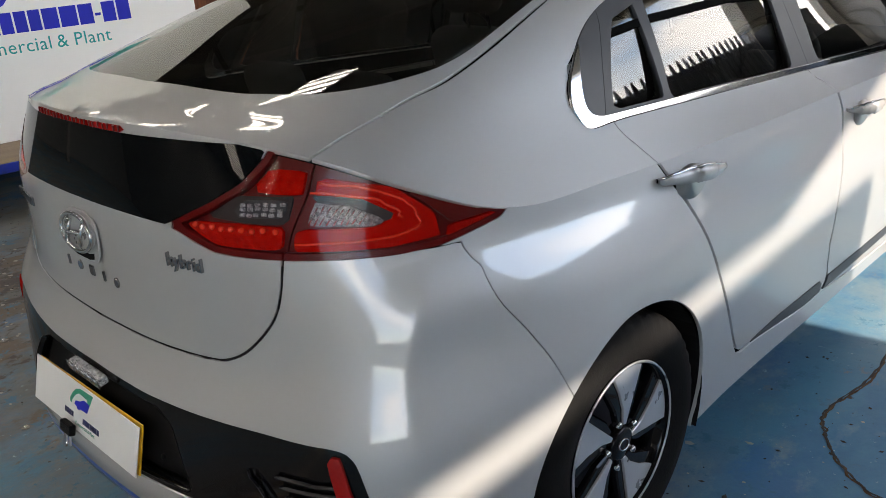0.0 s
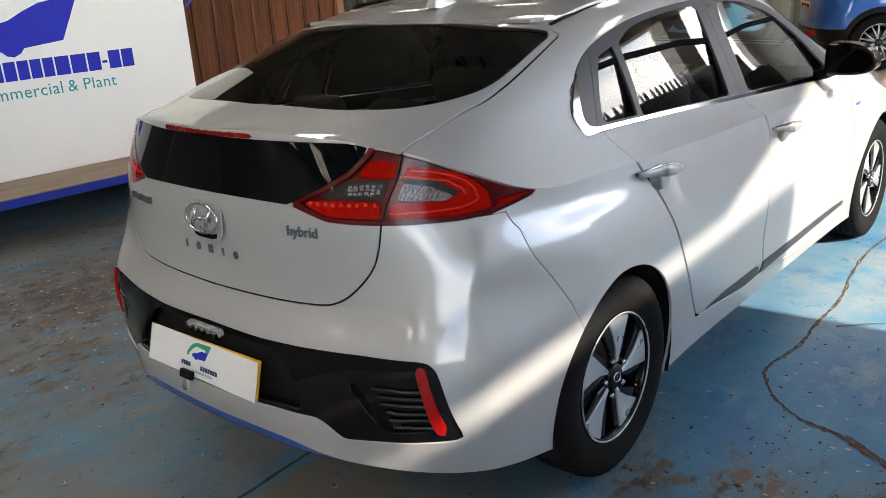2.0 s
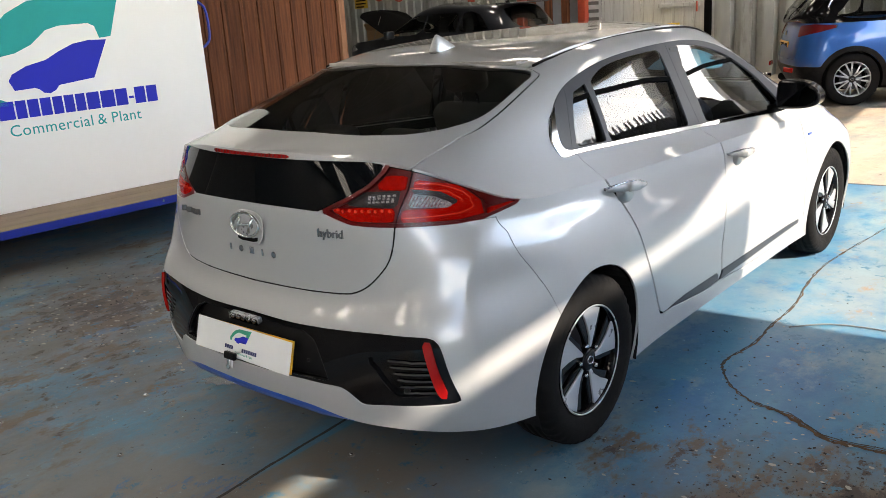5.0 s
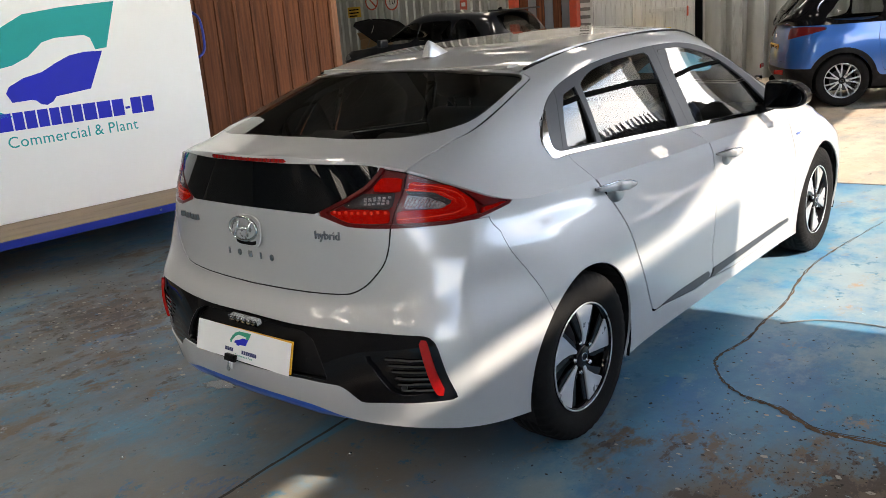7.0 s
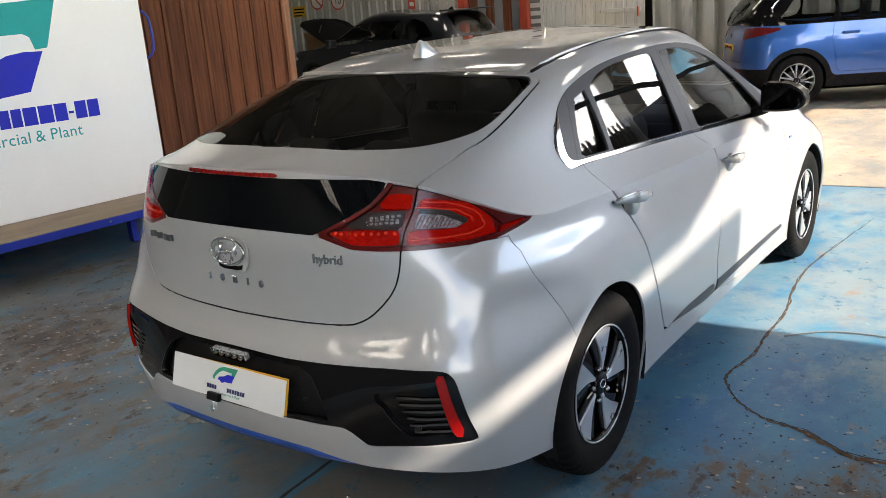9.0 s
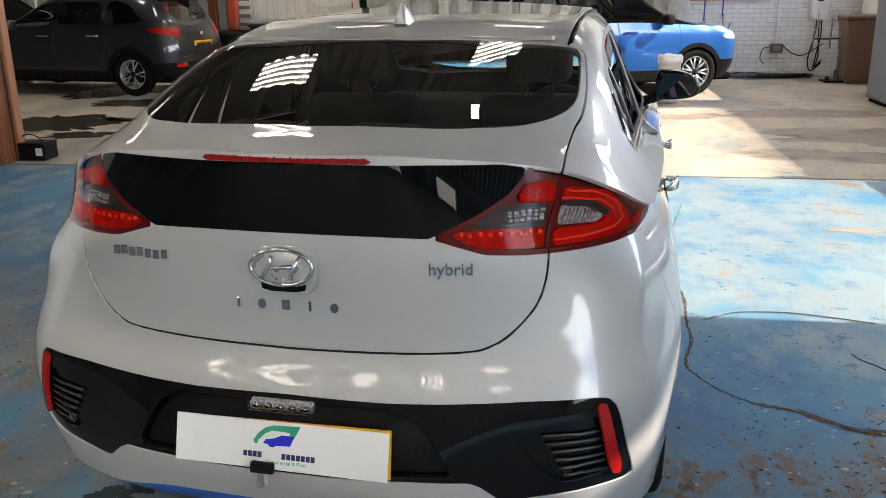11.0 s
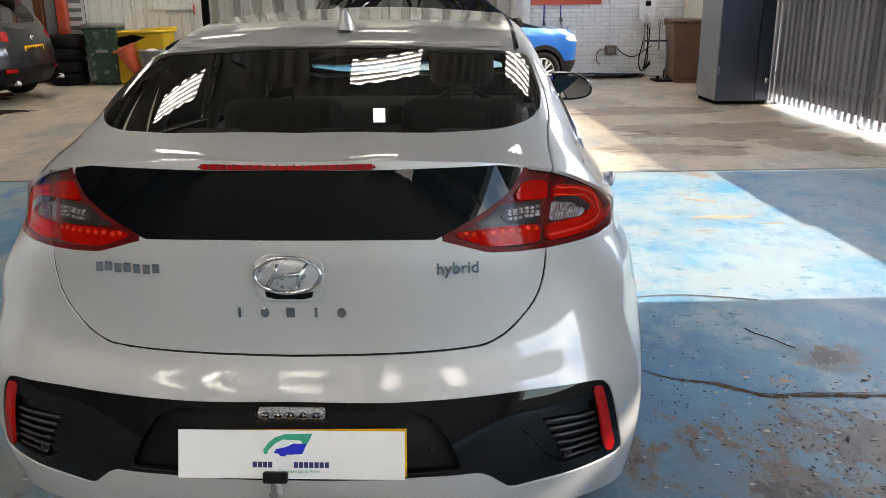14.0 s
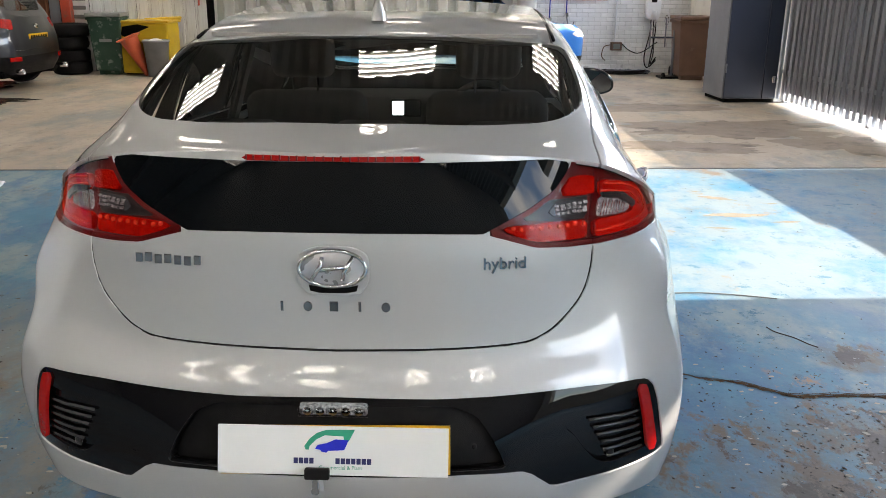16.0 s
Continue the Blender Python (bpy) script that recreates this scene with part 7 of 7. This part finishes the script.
for k in range(900):
    x, y = (rnd.gauss(-2.1, .55), rnd.gauss(.65, .45)) if k < 600 else (rnd.gauss(1.8, .5), rnd.gauss(.9, .5))
    size = .003 + .016 * rnd.random() ** 3
    b = len(chips)
    a = rnd.uniform(0, 6.28)
    for j in range(5):
        r = size * rnd.uniform(.5, 1.2)
        chips.append((x + r * math.cos(a + 1.257 * j), y + .7 * r * math.sin(a + 1.257 * j), .0026 + .0015 * rnd.random()))
    chip_faces.append(tuple(range(b, b + 5)))
M_CHIP = surface("pale_paint_chip", (0.42, 0.40, 0.36), rough=0.8, second=(0.26, 0.23, 0.19), scale=40, amount=0.8)
tagged(shape("paint_chips", chips, chip_faces, M_CHIP, smooth=False), "pale flaked paint chips on the floor", "grit", kind="stuff")
tagged(shape("floor_grit", verts, faces, M_JOINT, smooth=False), "dark grit and paint flakes on the floor", "grit", kind="stuff")

# ---- the two cars behind ----
def plan(w, y0, y1, z, nose=.25):
    return [(0, y0, z), (.45 * w, y0 + .025, z), (.78 * w, y0 + .085, z), (.94 * w, y0 + .22, z), (w, y0 + .50, z), (w, y0 + 1.2, z), (w, y1 - 1.6, z), (w * .995, y1 - .65, z), (w * .93, y1 - nose, z), (w * .74, y1 - nose * .45, z), (w * .42, y1 - nose * .12, z), (0, y1, z)]


def steps_of(keys, n):
    return [n] * (len(keys) - 1)


def crossover(name, label, m, paint, clad, length, height, lift_bonnet, lamp_mat, rim_spokes, plate_mat, chrome_line, tail_in=0.0):
    """A small crossover: body, cladding, glass, lamps, wheels."""
    thing_ob = thing(name, label, "car", m)
    w = .885
    levels = [plan(w * .95, .14 + tail_in, length - .12, .24), plan(w * .985, .03 + tail_in, length - .02, .44), plan(w, .02 + tail_in, length, .62), plan(w * .985, .06 + tail_in, length - .03, .86), plan(w * .945, .12 + tail_in, length - .12, 1.00)]
    levels[4] = [(x, y, 1.03 - .10 * max(0, (y - 2.6) / 1.5)) for x, y, z in levels[4]]
    ref = levels[2]
    gaps = np.linalg.norm(np.diff(np.array(ref), axis=0), axis=1)
    ends = {0: (1, 0, 0), -1: (-1, 0, 0)}
    lines = np.array([hermite(q, steps_of(ref, 9), gaps, ends) for q in levels])
    vg = np.maximum(np.linalg.norm(np.diff(lines, axis=0), axis=2), 1e-4)
    g = hermite(lines, [5, 6, 6, 6], vg)
    way = np.r_[0, np.cumsum(np.linalg.norm(np.diff(lines[2], axis=0), axis=1))]
    low = grid_sheet(g, np.broadcast_to(way, g.shape[:2]))
    top = height
    spine = [(0, .12, 1.03), (0, .17, 1.10), (0, .25, 1.22), (0, .36, 1.36), (0, .52, top - .05), (0, 1.25, top), (0, 2.35, top - .02), (0, 3.15, 1.10), (0, 3.55, 1.02), (0, 3.85, .98), (0, length - .22, .95), (0, length - .12, .90)]
    rail = [(0, .12, 1.03), (.36, .18, 1.09), (.55, .27, 1.19), (.60, .38, 1.30), (.61, .54, top - .11), (.60, 1.25, top - .06), (.58, 2.35, top - .10), (.66, 3.12, 1.05), (.60, 3.55, .98), (.50, 3.85, .95), (.30, length - .22, .93), (0, length - .12, .90)]
    sp = hermite(spine, steps_of(ref, 9), gaps)
    sp[:, 0] = 0
    rl = hermite(rail, steps_of(ref, 9), gaps, ends)
    edge = lines[4]
    mid = .5 * (edge + rl)
    mid[:, 0] += .03
    crown = rl * .5 + sp * .5
    crown[:, 2] = rl[:, 2] + (sp[:, 2] - rl[:, 2]) * .8
    keys = np.array([edge, mid, rl, crown, sp])
    vg = np.maximum(np.linalg.norm(np.diff(keys, axis=0), axis=2), 1e-4)
    up = grid_sheet(hermite(keys, [7, 7, 6, 5], vg, {-1: (-1, 0, 0)}), np.broadcast_to(way, (26, len(way))))
    fy = length - .86
    f_wheel = lambda yy, r: (lambda s: np.where(s.v[:, 0] > .45, np.hypot(s.v[:, 1] - yy, s.v[:, 2] - .33) - r, 1.0))
    body = low
    for yy in (.80, fy):
        _, body = cut(body, f_wheel(yy, .355))
    f_clad = lambda s: np.minimum(s.v[:, 2] - np.where((s.v[:, 1] > .45) & (s.v[:, 1] < length - .5), .38, .50), np.minimum(f_wheel(.80, .415)(s), f_wheel(fy, .415)(s)))
    clad_part, body = cut(body, f_clad, .001)
    lamp_poly = [(.56, .86), (.92, .93), (1.12, .985), (1.10, 1.0), (.80, 1.02), (.52, 1.0)]
    lamp_part, body = cut(body, lambda s: inside_of(s.p, s.v[:, 2], lamp_poly), .001)
    head_poly = [(way[-1] - 1.15, .80), (way[-1] - .55, .74), (way[-1] - .52, .82), (way[-1] - .95, .90)]
    head_part, body = cut(body, lambda s: inside_of(s.p, s.v[:, 2], head_poly), .001)
    f_door = lambda s: np.where(s.v[:, 0] > .4, inside_of(s.v[:, 1], s.v[:, 2], [(1.25, 1.2), (1.20, .85), (1.28, .42), (2.10, .42), (2.13, .85), (2.08, 1.2)]), 1.0)
    f_door2 = lambda s: np.where(s.v[:, 0] > .4, inside_of(s.v[:, 1], s.v[:, 2], [(2.09, 1.2), (2.14, .85), (2.11, .42), (3.02, .42), (3.08, .80), (3.02, 1.2)]), 1.0)
    door_a, body = cut(body, f_door, .003)
    door_b, body = cut(body, f_door2, .003)
    f_tail = lambda s: inside_of(s.p, s.v[:, 2], [(-.1, .58), (.60, .58), (.66, .75), (.62, 1.2), (-.1, 1.2)])
    tail, body = cut(body, f_tail, .003)
    panel("body", both(body), paint, thing_ob)
    tailgate = panel("tailgate", both(tail), paint, thing_ob)
    panel("cladding", both(clad_part), clad, thing_ob, lift=.006, label="matt black lower cladding")
    f_rearglass = f_top([(-.1, .17), (.40, .20), (.52, .27), (.54, .40), (.50, .47), (-.1, .50)])
    rg, roof = cut(up, f_rearglass, .001)
    f_win1 = f_side(glide([(.62, 1.10), (.66, 1.20), (.85, top - .17), (1.18, top - .13), (1.22, 1.09)], 3, True))
    f_win2 = f_side([(1.30, 1.085), (1.28, top - .13), (2.05, top - .13), (2.09, 1.08)])
    f_win3 = f_side(glide([(2.16, 1.08), (2.13, top - .14), (2.35, top - .16), (2.72, 1.30), (2.98, 1.07)], 3, True))
    w1, roof = cut(roof, f_win1, .001)
    w2, roof = cut(roof, f_win2, .001)
    w3, roof = cut(roof, f_win3, .001)
    f_ws = f_top([(-.1, 2.42), (.50, 2.48), (.60, 3.06), (-.1, 3.14)])
    ws, roof = cut(roof, f_ws, .001)
    f_bon = f_top([(-.1, 3.22), (.64, 3.16), (.66, length - .30), (.40, length - .10), (-.1, length - .02)])
    bon, roof = cut(roof, f_bon, .003)
    panel("roof", both(roof), M_GLOSSBLACK if chrome_line else paint, thing_ob)
    panel("rear_window", both(rg), M_REARGLASS, tailgate, lift=-.003, depth=.004)
    panel("windscreen", both(ws), M_SIDEGLASS, thing_ob, lift=-.003, depth=.004)
    bonnet = panel("bonnet", both(bon), paint if not lift_bonnet else M_DARK, thing_ob)
    if lift_bonnet:
        bonnet.matrix_local = Matrix.Translation((0, 3.18, 1.06)) @ pose(0, 0, 0, lift_bonnet, 0, 0) @ Matrix.Translation((0, -3.18, -1.06))
        part("engine", box(-.5, .5, 3.2, length - .3, .55, .86, .05, 2), M_DARK, thing_ob)
        part("bonnet_stay", tube([(-.5, length - .5, .88), (-.45, length - .75, 1.40)], .006, 6), M_STEEL, thing_ob)
        for x in (-.3, .1, .35):
            part("engine_cover", box(x - .1, x + .1, 3.45, 3.75, .86, .93, .02), M_GREYTRIM, thing_ob)
    for side in (1, -1):
        put = (lambda s: s) if side > 0 else mirrored
        for sheet, panes, yh in ((door_a, (w2,), 1.42), (door_b, (w3,), 2.30)):
            d = panel("door", put(sheet), paint, thing_ob)
            for pane in panes:
                panel("window", put(pane), M_SIDEGLASS, d, lift=-.006, depth=.004)
            part("handle", box(-.012, .022, -.10, .10, -.016, .016, .008, 2), M_CHROME if not chrome_line else paint, d, m=pose(side * .885, yh, .90))
        panel("quarter_window", put(w1), M_REARGLASS, thing_ob, lift=-.006, depth=.004)
        panel("tail_lamp", put(lamp_part), lamp_mat, thing_ob, lift=.006, depth=.02, label="red tail lamp")
        panel("headlamp", put(head_part), M_CELLS, thing_ob, lift=.004, depth=.02, label="clear headlamp")
        part("reflector", box(-.10, .10, -.01, .01, -.03, .03, .006), M_RED, thing_ob, m=pose(side * .62, .075, .46, 0, 0, side * 20))
        mir = box(-.10, .10, -.06, .06, -.07, .07, .03, 3)
        part("door_mirror", mir, clad if chrome_line else paint, thing_ob, smooth=True, m=pose(side * .97, 2.80, 1.07))
        for yy in (.80, fy):
            mm = pose(side * .775, yy, .33, 0, 0, 0 if side > 0 else 180)
            wheel_build("wheel", thing_ob, mm, .33, .218, .20, "spoke", rim_spokes, (M_RUBBER, M_ALLOY, M_BLACK))
            bm = bmesh.new()
            arc = [(yy + .35 * math.cos(a), .33 + .35 * math.sin(a)) for a in np.linspace(-.3, math.pi + .3, 18)]
            rws = [[bm.verts.new((side * x, b, c)) for b, c in arc] for x in (.56, .86)]
            for k in range(17):
                bm.faces.new((rws[0][k], rws[0][k + 1], rws[1][k + 1], rws[1][k]))
            part("arch_liner", bm, M_DARK, thing_ob)
        if chrome_line:
            ln = glide([(.78, .62, 1.10), (.735, .50, 1.22), (.70, .62, 1.36), (.675, .95, 1.45)], 5)
            part("chrome_line", tube([(side * x, y, z) for x, y, z in ln], .012, 6), M_CHROME, thing_ob, smooth=True)
    np_ = part("number_plate", box(-.26, .26, -.008, .008, -.056, .056, .002), plate_mat, tailgate, "yellow number plate with plain bars", m=pose(0, .045 + tail_in, .74, 6, 0, 0))
    for k in range(7):
        part("plate_bar", box(-.022, .022, -.0105, -.0085, -.034, .034), M_DARK, np_, m=pose(-.20 + .064 * k + (.02 if k > 3 else 0), .045 + tail_in, .74, 6, 0, 0))
    part("badge", lathe([(0, 0), (.05, 0), (.05, .01), (0, .01)], 20), M_CHROME, tailgate, smooth=True, m=pose(0, .065 + tail_in, .90, 84, 0, 0) @ Matrix.Diagonal((1, .7, 1, 1)))
    part("spoiler", box(-.56, .56, .30, .62, top - .055, top - .03, .010), paint if not chrome_line else M_GLOSSBLACK, thing_ob, m=pose(0, -.02, .02))
    part("fin_antenna", prism([(-.08, 0), (.04, .055), (.055, .05), (.06, 0)], .02), M_BLACK, thing_ob, m=pose(.01, .78, top - .02, 90, 0, -90))
    part("wiper", tube([(0, .24, 1.215), (.28, .235, 1.20)], .01, 6), M_BLACK, thing_ob, m=pose(0, -.02, .01))
    for x in (-.62, .62):
        part("exhaust", lathe([(.024, -.08), (.036, -.08), (.036, .02), (.024, .02)], 16, axis="x", closed=True), M_CHROME, thing_ob, smooth=True, m=pose(x, .06, .29, 0, 0, 90))
    part("underbody", box(-.78, .78, .2, length - .2, .20, .30, .03), M_DARK, thing_ob)
    seatrow = part("cabin_dark", box(-.66, .66, .75, 3.0, .60, 1.0, .05), M_CABIN, thing_ob)
    for x in (-.36, .36):
        part("headrest", box(x - .12, x + .12, 1.95, 2.05, 1.02, 1.28, .04, 2), M_SEAT, thing_ob, smooth=True)
    return thing_ob


M_GRAPHITE = surface("graphite_paint", (0.014, 0.017, 0.024), rough=0.3, metal=0.4, coat=1.0, second=(0.011, 0.013, 0.019), scale=700, amount=0.4, detail=1)
M_BLUECAR = surface("bright_blue_paint", (0.013, 0.118, 0.41), rough=0.3, metal=0.35, coat=1.0, second=(0.011, 0.10, 0.36), scale=700, amount=0.4, detail=1)
crossover("grey_crossover", "dark grey crossover with its bonnet raised", BUILD @ pose(-5.18, 11.42, 0, 0, 0, 84), M_GRAPHITE, M_BLACK, 4.27, 1.53, 36, M_RED, 5, M_YELLOWPLATE, False)
crossover("blue_crossover", "bright blue crossover with black cladding", BUILD @ pose(-1.10, 10.46, 0, 0, 0, -65), M_BLUECAR, M_BLACK, 4.21, 1.58, 0, M_DEEPRED, 7, M_YELLOWPLATE, True, .09)
